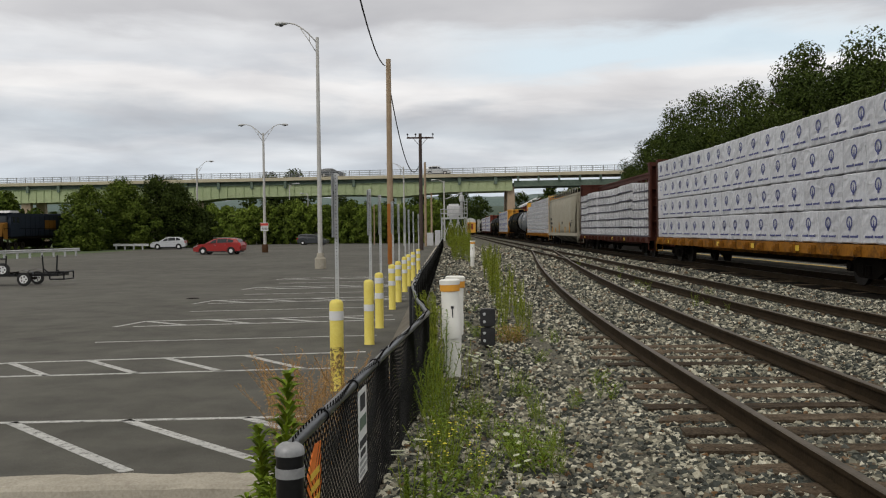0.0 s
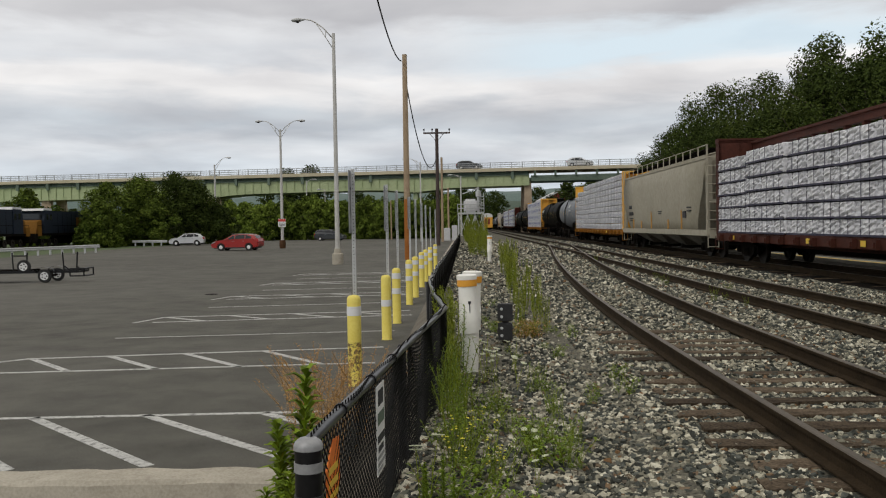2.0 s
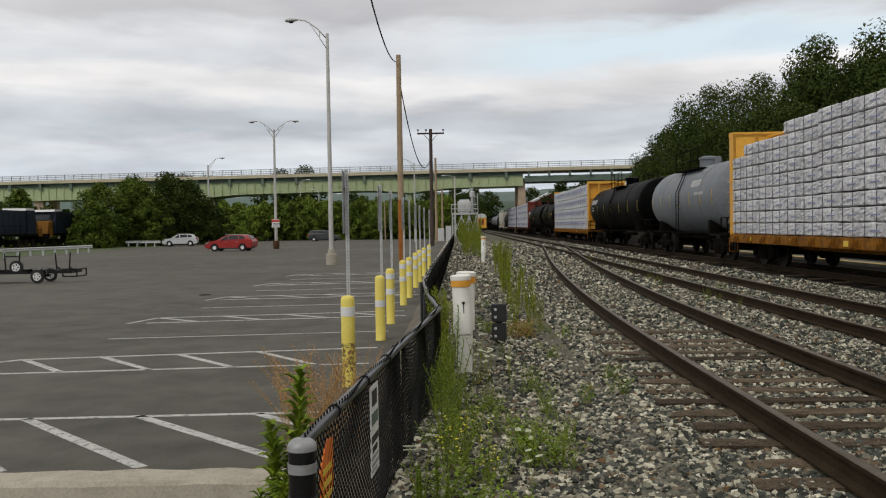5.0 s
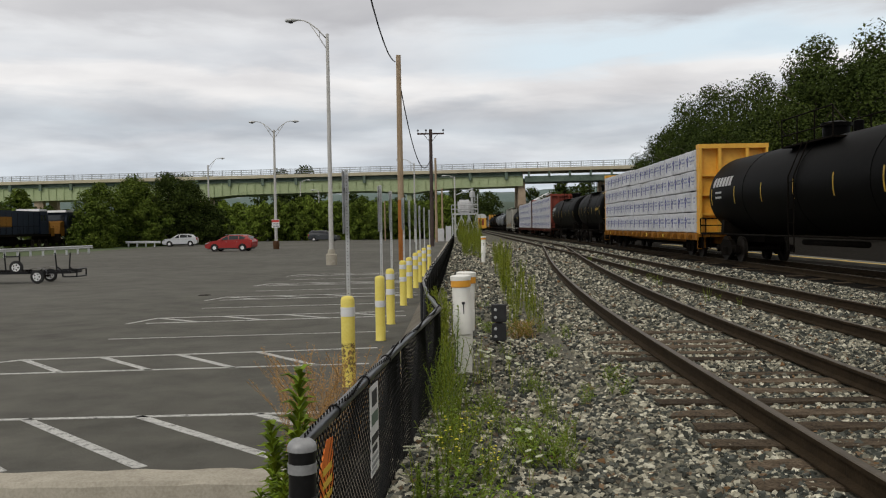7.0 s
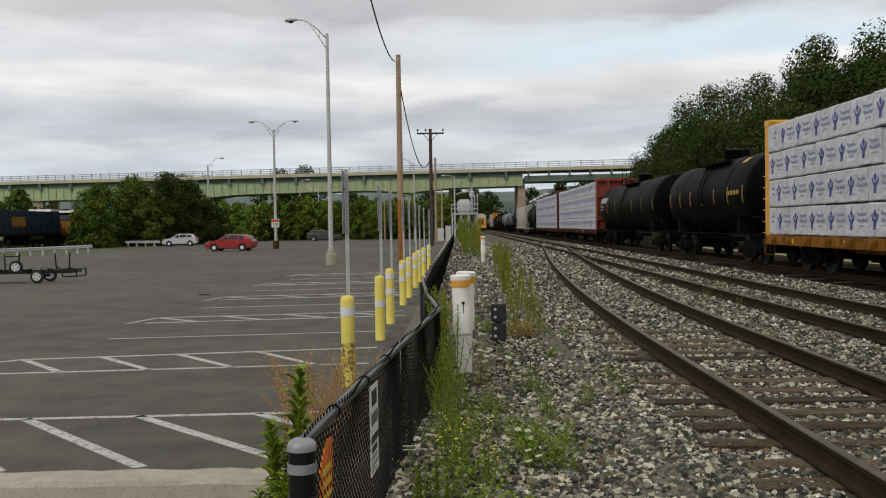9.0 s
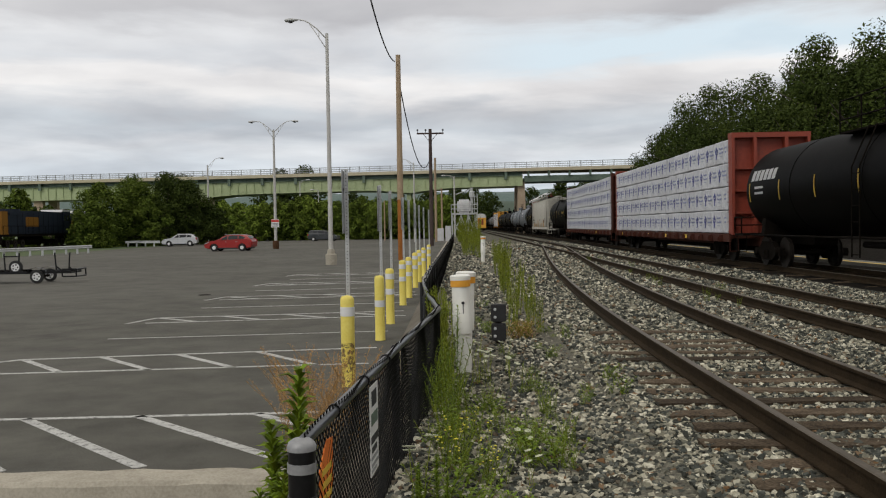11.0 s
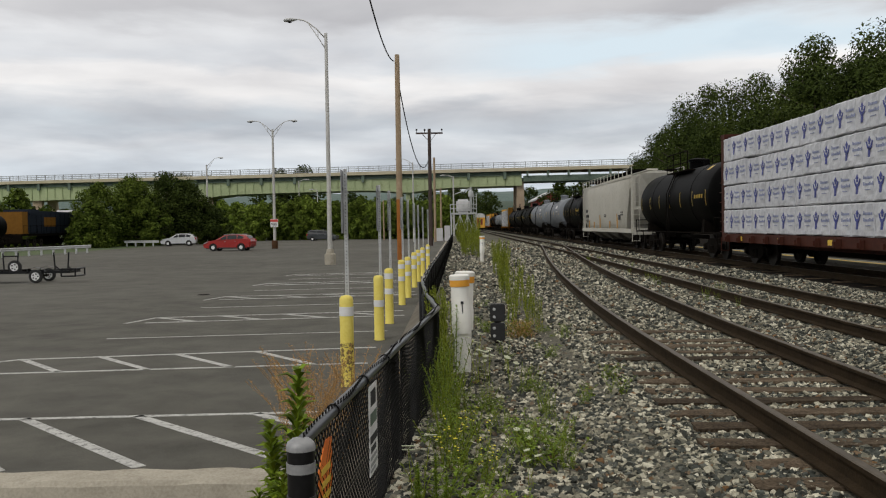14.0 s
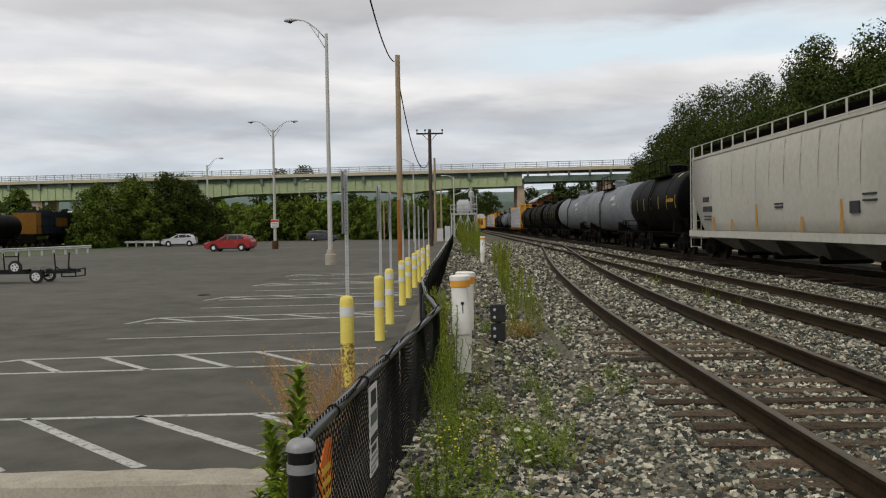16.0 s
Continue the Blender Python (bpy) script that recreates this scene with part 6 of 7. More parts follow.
    quad_box(bm, -0.135, -0.006, 0.80, 0.135, 0.0, 1.32)
    part("plate", bm, M["sign_white"], sg)
    for x0, x1, z0, z1, m in ((-0.09, 0.08, 1.20, 1.29, "ink"), (-0.11, 0.11, 1.09, 1.16, "bridge_dark"), (-0.12, 0.12, 0.985, 1.03, "ink"), (-0.10, 0.07, 0.93, 0.965, "ink"), (-0.12, 0.10, 0.89, 0.91, "sign_back"), (-0.12, 0.12, 0.85, 0.87, "sign_back"), (-0.12, 0.04, 0.82, 0.835, "sign_back")):
        bm = B()
        quad_box(bm, x0, -0.008, z0, x1, -0.005, z1)
        part("lettering", bm, M[m], sg)
    tg = thing("warning_tag", pose(-0.545, 3.98, 0, 0, 0, ang), "orange tag with yellow lettering on the fence", "sign")
    bm = B()
    prism(bm, [(-0.12, 0.98), (-0.12, 1.18), (0.02, 1.29), (0.15, 1.28), (0.15, 1.06), (0.02, 0.97)], -0.006, 0.0)
    part("plate", bm, M["orange_tag"], tg)
    for k in range(3):
        bm = B()
        quad_box(bm, -0.08, -0.009, 1.03 + k * 0.06, 0.10, -0.005, 1.06 + k * 0.06)
        part("lettering", bm, M["mark_yellow"], tg)


build_fence()


# ---- markers by the track ----
def pipe_marker(m, h, label):
    ob = thing("pipe_marker", m, label, "marker post", "white marker pipes")
    bm = B()
    lathe(bm, [(0.090, -0.2), (0.090, 0.46), (0.112, 0.465), (0.112, 0.72), (0.106, 0.73), (0.106, h - 0.13)], n=28)
    part("pipe", bm, M["pvc"], ob)
    bm = B()
    lathe(bm, [(0.106, h - 0.13), (0.118, h - 0.125), (0.118, h - 0.05), (0.106, h - 0.05)], n=28)
    part("orange_band", bm, M["orange_band"], ob, "orange plastic band")
    bm = B()
    lathe(bm, [(0.121, h - 0.05), (0.123, h - 0.03), (0.123, h), (0.10, h + 0.012), (0.01, h + 0.014)], n=28)
    part("cap", bm, M["pvc"], ob, "white cap")
    bm = B()
    quad_box(bm, -0.017, -0.112, h - 0.33, 0.017, -0.10, h - 0.30)
    quad_box(bm, -0.005, -0.112, h - 0.44, 0.005, -0.10, h - 0.30)
    part("mark", bm, M["ink"], ob, "small dark arrow mark")
    return ob


pipe_marker(pose(0.235, 10.6, 0.5, 0, -1.6, 10), 1.15, "white plastic pipe marker with an orange band, in weeds")
pipe_marker(pose(0.25, 10.95, 0.5, 0, -1.6, 190), 1.17, "white plastic pipe marker standing close behind another")
pipe_marker(pose(1.85, 41.0, 0.5, 0, 1.0, 0), 1.22, "white plastic pipe marker with an orange band, in tall grass")


def relay_box():
    ob = thing("relay_box", pose(0.80, 12.95, 0.5, 0, 0, -4), "two stacked dark grey metal boxes on a stake", "junction box")
    bm = B()
    quad_box(bm, -0.05, 0.0, -0.1, 0.05, 0.06, 0.6)
    part("stake", bm, M["pole_wood_dark"], ob)
    for z, w in ((0.07, 0.105), (0.345, 0.11)):
        bm = B()
        quad_box(bm, -w, -0.10, z, w, 0.0, z + 0.255)
        bmesh.ops.bevel(bm, geom=list(bm.edges), offset=0.012, segments=2, affect="EDGES")
        bx = part("box", bm, M["dark_plastic"], ob, "dark grey lidded box")
        for dz in (0.07, 0.18):
            bm = B()
            lathe(bm, [(0.012, -0.112), (0.022, -0.108), (0.022, -0.099)], (-0.05, 0, z + dz), "y", 10)
            part("bolt", bm, M["galv"], bx)


relay_box()


# ---- poles ----
def lamp_head(bm, p, d, s=1.0):
    """A cobra-head luminaire at p pointing along d."""
    d = Vector(d).normalized()
    p = Vector(p)
    prof = [(0.03, 0.0), (0.07, 0.12), (0.16, 0.35), (0.17, 0.55), (0.12, 0.72), (0.02, 0.78)]
    side = d.cross(Vector((0, 0, 1))).normalized()
    up = side.cross(d)
    rings = []
    for r, h in prof:
        rings.append([bm.verts.new(p + d * h * s + s * r * (math.cos(a) * side + 0.62 * math.sin(a) * up)) for a in [k * math.tau / 12 for k in range(12)]])
    for a, b in zip(rings, rings[1:]):
        for k in range(12):
            bm.faces.new((a[k], a[(k + 1) % 12], b[(k + 1) % 12], b[k])).smooth = True
    bm.faces.new(rings[0])
    bm.faces.new(rings[-1])


def street_lamp(x, y, h, arms, label, r=0.125, base=True, arm_len=2.4, rise=0.9):
    ob = thing("street_lamp", pose(x, y, 0), label, "street lamp", "car park lamps")
    bm = B()
    rod(bm, (0, 0, 0.0), (0, 0, h), r, r * 0.62, 16)
    part("pole", bm, M["alu_pole"], ob, "tapered pale metal pole")
    if base:
        bm = B()
        lathe(bm, [(0.34, -0.1), (0.34, 0.62), (0.31, 0.66), (0.24, 0.68), (0.20, 0.95), (0.02, 0.98)], n=16)
        part("footing", bm, M["concrete"], ob, "round concrete footing")
    for sx in arms:
        bm = B()
        pts = [(sx * 0.08, 0, h - 0.25), (sx * arm_len * 0.35, 0, h + rise * 0.35), (sx * arm_len * 0.62, 0, h + rise * 0.75), (sx * arm_len * 0.8, 0, h + rise * 0.93), (sx * arm_len, 0, h + rise)]
        tube(bm, pts, 0.035, 8)
        tube(bm, [(sx * 0.08, 0, h - 0.85), (sx * arm_len * 0.3, 0, h - 0.18), (sx * arm_len * 0.62, 0, h + rise * 0.72)], 0.025, 8)
        tube(bm, [(sx * arm_len * 0.28, 0, h - 0.2), (sx * arm_len * 0.28, 0, h + rise * 0.26)], 0.02, 6)
        arm = part("arm", bm, M["alu_pole"], ob, "curved truss arm")
        bm = B()
        lamp_head(bm, (sx * arm_len * 0.97, 0, h + rise), (sx, 0, -0.06), 1.15)
        part("lamp_head", bm, M["galv"], arm, "grey cobra-head lamp")
        bm = B()
        lathe(bm, [(0.02, -0.16), (0.11, -0.13), (0.15, -0.05), (0.15, 0.0)], (sx * (arm_len * 0.97 + 0.52), 0, h + rise - 0.05), "z", 12)
        part("lens", bm, M["dark_plastic"], arm, "dim glass refractor")
    return ob


street_lamp(-6.66, 53.3, 13.75, (-1,), "tall grey car park lamp with one curved arm", 0.15, True, 1.66, 0.85)
street_lamp(-17.54, 94.0, 12.6, (-1, 1), "tall grey car park lamp with two curved arms", 0.17, False, 1.8, 0.9)
street_lamp(-36.56, 140.0, 12.3, (1,), "tall grey lamp behind the thicket", 0.19, False, 1.8, 1.1)
street_lamp(-3.75, 122.0, 10.9, (-1,), "slim grey lamp near the bridge", 0.13, False, 1.6, 0.5)
street_lamp(2.0, 140.0, 9.9, (-1,), "slim grey lamp beside the bridge", 0.16, False, 1.2, 0.2)
street_lamp(-25.5, 161.0, 10.6, (1,), "slim lamp under the bridge", 0.12, False, 1.0, 0.3)
street_lamp(-22.2, 161.0, 9.0, (-1,), "slim lamp under the bridge", 0.12, False, 0.6, 0.1)


def lamp_sign_and_barrel():
    sg = thing("notice_board", pose(-17.51, 93.75, 0.1), "small white and red notice on the lamp pole", "sign")
    bm = B()
    quad_box(bm, -0.40, -0.06, 2.25, 0.40, -0.02, 3.1)
    part("plate", bm, M["sign_white"], sg)
    bm = B()
    quad_box(bm, -0.40, -0.068, 2.80, 0.38, -0.058, 3.06)
    part("red_panel", bm, M["sign_red"], sg, "red heading panel")
    for k in range(3):
        bm = B()
        quad_box(bm, -0.32, -0.066, 2.35 + k * 0.14, 0.32, -0.058, 2.40 + k * 0.14)
        part("lettering", bm, M["ink"], sg)
    bm = B()
    lathe(bm, [(0.27, -0.05), (0.31, 0.05), (0.34, 0.45), (0.34, 0.55), (0.31, 0.85), (0.25, 0.88), (0.20, 0.87), (0.20, 0.88)], n=20)
    single("barrel", bm, M["barrel"], pose(-17.54, 94, 0.07), "brown half barrel round the lamp's foot", "barrel")


lamp_sign_and_barrel()


def wood_pole(x, y, h, r, label, m="pole_wood", foot=False, arm=0.0):
    ob = thing("utility_pole", pose(x, y, 0), label, "utility pole", "wooden poles")
    bm = B()
    z0 = 0.0
    if foot:
        rod(bm, (0, 0, -0.3), (0, 0, 4.0), r * 1.15, r * 1.1, 14)
        part("butt", bm, M["creosote"], ob, "orange-brown treated butt")
        bm = B()
        z0 = 4.0
    rod(bm, (0, 0, z0), (0, 0, h), r * 1.09, r * 0.85, 14)
    part("shaft", bm, M[m], ob)
    if arm:
        bm = B()
        quad_box(bm, -arm / 2, -0.12, h - 0.55, arm / 2, 0.0, h - 0.38)
        ca = part("cross_arm", bm, M[m], ob, "wooden cross-arm")
        for sx in (-1, 1):
            bm = B()
            rod(bm, (0, -0.1, h - 1.4), (sx * arm * 0.27, -0.1, h - 0.5), 0.03, n=6)
            part("brace", bm, M[m], ob)
        for f in (-0.47, -0.17, 0.0, 0.47):
            bm = B()
            lathe(bm, [(0.03, h - 0.38), (0.03, h - 0.2), (0.09, h - 0.18), (0.10, h - 0.05), (0.05, h)], (f * arm, -0.06, 0), "z", 10)
            part("insulator", bm, M["dark_plastic"], ca, "dark insulator")
    return ob


wood_pole(-2.71, 58.7, 13.45, 0.185, "weathered brown wooden utility pole with an orange-brown butt", foot=True)
wood_pole(-1.11, 95.0, 12.5, 0.20, "dark wooden pole with a cross-arm", "pole_wood_dark", False, 2.85)
wood_pole(-0.8, 118.0, 11.2, 0.16, "grey wooden pole near the bridge")
wood_pole(0.0, 128.0, 7.6, 0.14, "short grey wooden pole")
wood_pole(-9.0, 140.0, 6.3, 0.10, "slim pale post at the car park's edge", "pole_wood")


def cable(name, a, b, sag, r, label):
    cu = B()
    a, b = Vector(a), Vector(b)
    pts = [a.lerp(b, k / 24) - Vector((0, 0, sag * 4 * (k / 24) * (1 - k / 24))) for k in range(25)]
    tube(cu, pts, r, 6)
    single(name, cu, M["black_wire"], Matrix(), label, "cable")


cable("overhead_cable", (-2.91, 58.5, 13.0), (-2.05, 6.0, 12.6), 2.2, 0.035, "black overhead cable strung from the wooden pole")
cable("overhead_cable", (-2.61, 58.9, 11.4), (-1.1, 94.8, 9.6), 2.9, 0.04, "black slack cable between two wooden poles")


# ---- vehicles ----
CAR_SHAPES = {
    # side outlines (x, z) of the body above the sills and of the cabin; axles; wheel radius
    "crossover": ([(2.30, 0.40), (2.40, 0.62), (2.38, 0.95), (2.28, 1.16), (1.90, 1.20), (-1.05, 1.10), (-1.55, 1.05), (-2.10, 0.96), (-2.36, 0.82), (-2.42, 0.60), (-2.34, 0.36)],
                  [(-1.22, 1.09), (-0.34, 1.54), (0.25, 1.64), (1.20, 1.63), (1.92, 1.52), (2.26, 1.15)], (-1.42, 1.42), 0.37,
                  [(-0.92, 1.13), (-0.22, 1.49), (0.30, 1.56), (1.15, 1.55), (1.72, 1.38), (1.62, 1.20)], (-0.02, 1.02)),
    "minivan": ([(2.42, 0.40), (2.48, 0.62), (2.46, 0.95), (2.40, 1.10), (1.90, 1.14), (-1.55, 1.06), (-2.10, 0.94), (-2.40, 0.78), (-2.46, 0.58), (-2.38, 0.34)],
                [(-1.72, 1.05), (-0.70, 1.60), (0.30, 1.72), (1.90, 1.70), (2.22, 1.58), (2.42, 1.09)], (-1.5, 1.5), 0.34,
                [(-1.35, 1.10), (-0.58, 1.54), (0.30, 1.62), (1.85, 1.60), (2.12, 1.46), (2.20, 1.16)], (-0.35, 0.85)),
}


def road_car(m, paint, label, style, width=1.84):
    """A parked car facing -x."""
    outline, cabin, axles, wheel_r, dlo, pillars = CAR_SHAPES[style]
    ob = thing("car", m, label, "car", "parked cars")
    # the lower edge of the body runs over both wheel arches
    low = []
    arch = wheel_r + 0.05
    for ax in axles:
        low += [(ax - arch * math.cos(a), max(0.26, wheel_r + arch * math.sin(a))) for a in [k * math.pi / 10 - 0.2 for k in range(13)] if a < math.pi + 0.2]
    bm = B()
    prism(bm, outline + low, -width / 2, width / 2)
    bmesh.ops.bevel(bm, geom=[e for e in bm.edges if abs(e.verts[0].co.y - e.verts[1].co.y) < 0.01 and max(e.verts[0].co.z, e.verts[1].co.z) > 0.85], offset=0.09, segments=3, affect="EDGES")
    bd = part("body", bm, M[paint], ob, "painted car body")
    bm = B()
    quad_box(bm, outline[-1][0] + 0.1, -width / 2 + 0.25, 0.24, outline[0][0] - 0.1, width / 2 - 0.25, 0.80)
    part("underbody", bm, M["dark_plastic"], ob, "dark underbody")
    z0, z1 = cabin[0][1], max(z for x, z in cabin)

    def half(z):
        return width / 2 * (0.955 - 0.175 * (z - z0) / (z1 - z0))
    bm = B()
    k = len(cabin)
    a = [bm.verts.new((x, -half(z), z)) for x, z in cabin]
    b = [bm.verts.new((x, half(z), z)) for x, z in cabin]
    for i in range(k):
        bm.faces.new((a[i], a[(i + 1) % k], b[(i + 1) % k], b[i]))
    bm.faces.new(a[::-1])
    bm.faces.new(b)
    bmesh.ops.bevel(bm, geom=list(bm.edges), offset=0.035, segments=2, affect="EDGES")
    cb = part("cabin", bm, M[paint], ob, "roof and pillars")

    def pane(name, pts, out, label):
        bmm = B()
        f = bmm.faces.new([bmm.verts.new(p) for p in pts])
        ex = bmesh.ops.extrude_face_region(bmm, geom=[f])
        for e in ex["geom"]:
            if isinstance(e, bmesh.types.BMVert):
                e.co += Vector(out)
        part(name, bmm, M["car_glass"], cb, label)
    # side glass, cut by the door pillars
    cuts = [min(x for x, z in dlo)] + list(pillars) + [max(x for x, z in dlo)]

    def edge(x, upper):
        pts = dlo[:5] if upper else [dlo[0], dlo[5], dlo[4]]
        pts = sorted(pts)
        return float(np.interp(x, [p[0] for p in pts], [p[1] for p in pts]))
    for sy in (-1, 1):
        for x0, x1 in zip(cuts, cuts[1:]):
            xs = np.linspace(x0 + 0.035, x1 - 0.035, 6)
            loop = [(float(x), edge(x, False)) for x in xs] + [(float(x), edge(x, True)) for x in xs[::-1]]
            pane("side_window", [(x, sy * (half(z) - 0.004), z) for x, z in loop], (0, sy * 0.014, 0), "dark side window")
        bm = B()
        tube(bm, [(cuts[0] + 0.55, sy * half(z1) * 0.97, z1 + 0.01), (cuts[-1] - 0.2, sy * half(z1) * 0.97, z1)], 0.022, 6)
        part("roof_rail", bm, M["silver"], cb, "silver roof rail")
    for i, name in ((0, "windscreen"), (k - 2, "rear_window")):
        (xa, za), (xb, zb) = cabin[i], cabin[i + 1]
        f0, f1 = (0.12, 0.90) if i == 0 else (0.08, 0.80)
        p, q = (xa + (xb - xa) * f0, za + (zb - za) * f0), (xa + (xb - xa) * f1, za + (zb - za) * f1)
        n = Vector((-(zb - za), 0, xb - xa)).normalized() * 0.012
        pane(name, [(p[0], -half(p[1]) * 0.9, p[1]), (p[0], half(p[1]) * 0.9, p[1]), (q[0], half(q[1]) * 0.9, q[1]), (q[0], -half(q[1]) * 0.9, q[1])], n, "dark raked glass")
    for sy in (-1, 1):
        for x in axles:
            bm = B()
            lathe(bm, [(wheel_r * 0.68, -0.11), (wheel_r * 0.95, -0.11), (wheel_r, -0.07), (wheel_r, 0.07), (wheel_r * 0.95, 0.11), (wheel_r * 0.68, 0.11)], (x, sy * (width / 2 - 0.10), wheel_r), "y", 22)
            w = part("wheel", bm, M["tyre"], ob, "black tyre")
            bm = B()
            lathe(bm, [(0.03, -0.115), (wheel_r * 0.3, -0.12), (wheel_r * 0.69, -0.10), (wheel_r * 0.69, 0.10), (wheel_r * 0.3, 0.12), (0.03, 0.115)], (x, sy * (width / 2 - 0.10), wheel_r), "y", 16)
            part("rim", bm, M["rim"], w, "silver alloy rim")
    xf, xr = min(x for x, z in outline), max(x for x, z in outline)
    for sy in (-1, 1):
        bm = B()
        prism(bm, [(xf + 0.05, 0.72), (xf + 0.10, 0.84), (xf + 0.50, 0.95), (xf + 0.42, 0.84)], sy * width * 0.505 - 0.02, sy * width * 0.505 + 0.006)
        part("headlight", bm, M["silver"], bd, "clear headlight")
        bm = B()
        prism(bm, [(xr - 0.10, 0.86), (xr + 0.012, 0.86), (xr - 0.06, 1.16), (xr - 0.22, 1.13)], sy * width * 0.46 - 0.08, sy * width * 0.46 + 0.08)
        part("tail_light", bm, M["lamp_red"], bd, "red tail light")
        bm = B()
        quad_box(bm, cuts[0] + 0.12, sy * (width / 2 + 0.05) - 0.07, 1.10, cuts[0] + 0.30, sy * (width / 2 + 0.05) + 0.07, 1.24)
        part("mirror", bm, M[paint], bd, "door mirror")
        for x in pillars:
            bm = B()
            quad_box(bm, x - 0.26, sy * (width / 2 + 0.005) - 0.015, 0.94, x - 0.08, sy * (width / 2 + 0.005) + 0.015, 0.97)
            part("door_handle", bm, M["silver"], bd)
        bm = B()
        quad_box(bm, axles[0] + arch + 0.05, sy * (width / 2) - 0.03, 0.26, axles[1] - arch - 0.05, sy * (width / 2) + 0.008, 0.37)
        part("sill", bm, M["dark_plastic"], bd, "dark lower sill")
    return ob


road_car(pose(-20.9, 88.3, 0.06, 0, 0, -7), "paint_red", "red crossover car parked on the asphalt", "crossover")
road_car(pose(-34.7, 118.2, 0.07, 0, 0, 8), "paint_silver", "silver-white crossover car parked by the thicket", "crossover").scale = (0.94, 0.97, 1.0)
road_car(pose(-19.1, 144.0, 0.07, 0, 0, 172), "paint_dark", "dark blue minivan parked at the far edge", "minivan")


def trailer():
    ob = thing("utility_trailer", pose(-17.83, 39.3, 0, 0, 0, 1.5), "black steel utility trailer with a spare wheel", "trailer")
    bm = B()
    for y in (-0.05, 1.75):
        quad_box(bm, -3.4, y - 0.04, 0.42, 1.45, y + 0.04, 0.54)
    for x in (-3.2, -2.2, -1.2, -0.5, 0.5, 1.42):
        quad_box(bm, x - 0.04, -0.05, 0.42, x + 0.04, 1.75, 0.50)
    part("chassis", bm, M["black_paint"], ob, "black welded steel chassis")
    bm = B()
    quad_box(bm, -3.3, 0.0, 0.54, -0.75, 1.7, 0.58)
    part("deck", bm, M["under"], ob, "dark timber deck")
    bm = B()
    rod(bm, (0, -0.1, 0.30), (0, 1.8, 0.30), 0.05)
    part("axle", bm, M["under"], ob)
    r = 0.30

    def wheel(x, y, z, parent):
        bm = B()
        lathe(bm, [(r * 0.6, -0.09), (r * 0.93, -0.09), (r, -0.05), (r, 0.05), (r * 0.93, 0.09), (r * 0.6, 0.09)], (x, y, z), "y", 22)
        w = part("wheel", bm, M["tyre"], parent, "black tyre")
        bm = B()
        lathe(bm, [(0.02, -0.12), (0.06, -0.12), (0.07, -0.10), (r * 0.45, -0.10), (r * 0.6, -0.115), (r * 0.6, 0.11), (0.02, 0.11)], (x, y, z), "y", 18)
        part("rim", bm, M["rim"], w, "white spoked rim")
        bm = B()
        for k in range(5):
            a = k * math.tau / 5
            lathe(bm, [(0.035, -0.115), (0.035, -0.08)], (x + 0.11 * math.cos(a), y, z + 0.11 * math.sin(a)), "y", 8)
        part("rim_holes", bm, M["ink"], w)
    wheel(0, -0.2, r, ob)
    wheel(0, 1.9, r, ob)
    wheel(-0.98, 0.06, 0.72, ob)
    for y in (-0.2, 1.9):
        bm = B()
        pts = [(-0.42, y, 0.48), (-0.36, y, 0.62), (0, y, 0.70), (0.36, y, 0.62), (0.42, y, 0.48)]
        for a, b in zip(pts, pts[1:]):
            c = [bm.verts.new((p[0], p[1] + o, p[2])) for p in (a, b) for o in (-0.12, 0.12)]
            d = [bm.verts.new((v.co.x, v.co.y, v.co.z + 0.012)) for v in c]
            for q in ((0, 1, 3, 2), ):
                bm.faces.new([c[i] for i in q])
                bm.faces.new([d[i] for i in q])
        part("mudguard", bm, M["black_paint"], ob)
    # upright stakes and tail frame
    for x, lean in ((0.80, -0.06), (1.34, 0.06), (-1.42, -0.05), (-0.86, 0.06)):
        bm = B()
        rod(bm, (x, 0.0, 0.5), (x + lean, 0.0, 1.34), 0.035, n=8)
        part("stake", bm, M["black_paint"], ob)
    bm = B()
    for a, b in (((0.82, 0, 0.72), (1.1, 0, 0.5)), ((1.34, 0, 0.72), (1.62, 0, 0.5)), ((-1.45, 0, 1.2), (-0.85, 0, 1.2))):
        rod(bm, a, b, 0.03, n=8)
    part("brace", bm, M["black_paint"], ob)
    bm = B()
    for a, b in (((1.05, 0, 0.28), (1.66, 0, 0.28)), ((1.66, 0, 0.28), (1.66, 0, 0.60)), ((1.05, 0, 0.60), (1.66, 0, 0.60)), ((1.05, 0, 0.28), (1.05, 0, 0.60)), ((1.66, 1.7, 0.28), (1.66, 1.7, 0.60)), ((1.66, 0, 0.6), (1.66, 1.7, 0.6)), ((1.66, 0, 0.28), (1.66, 1.7, 0.28))):
        rod(bm, a, b, 0.035, n=8)
    part("tail_frame", bm, M["black_paint"], ob)
    bm = B()
    tube(bm, [(-3.3, 0.85, 0.46), (-4.6, 0.85, 0.46)], 0.05, 8)
    rod(bm, (-4.4, 0.85, 0.46), (-4.4, 0.85, 0.0), 0.04)
    part("tongue", bm, M["black_paint"], ob)

    ob.scale = (1.0, 0.66, 1.0)


trailer()


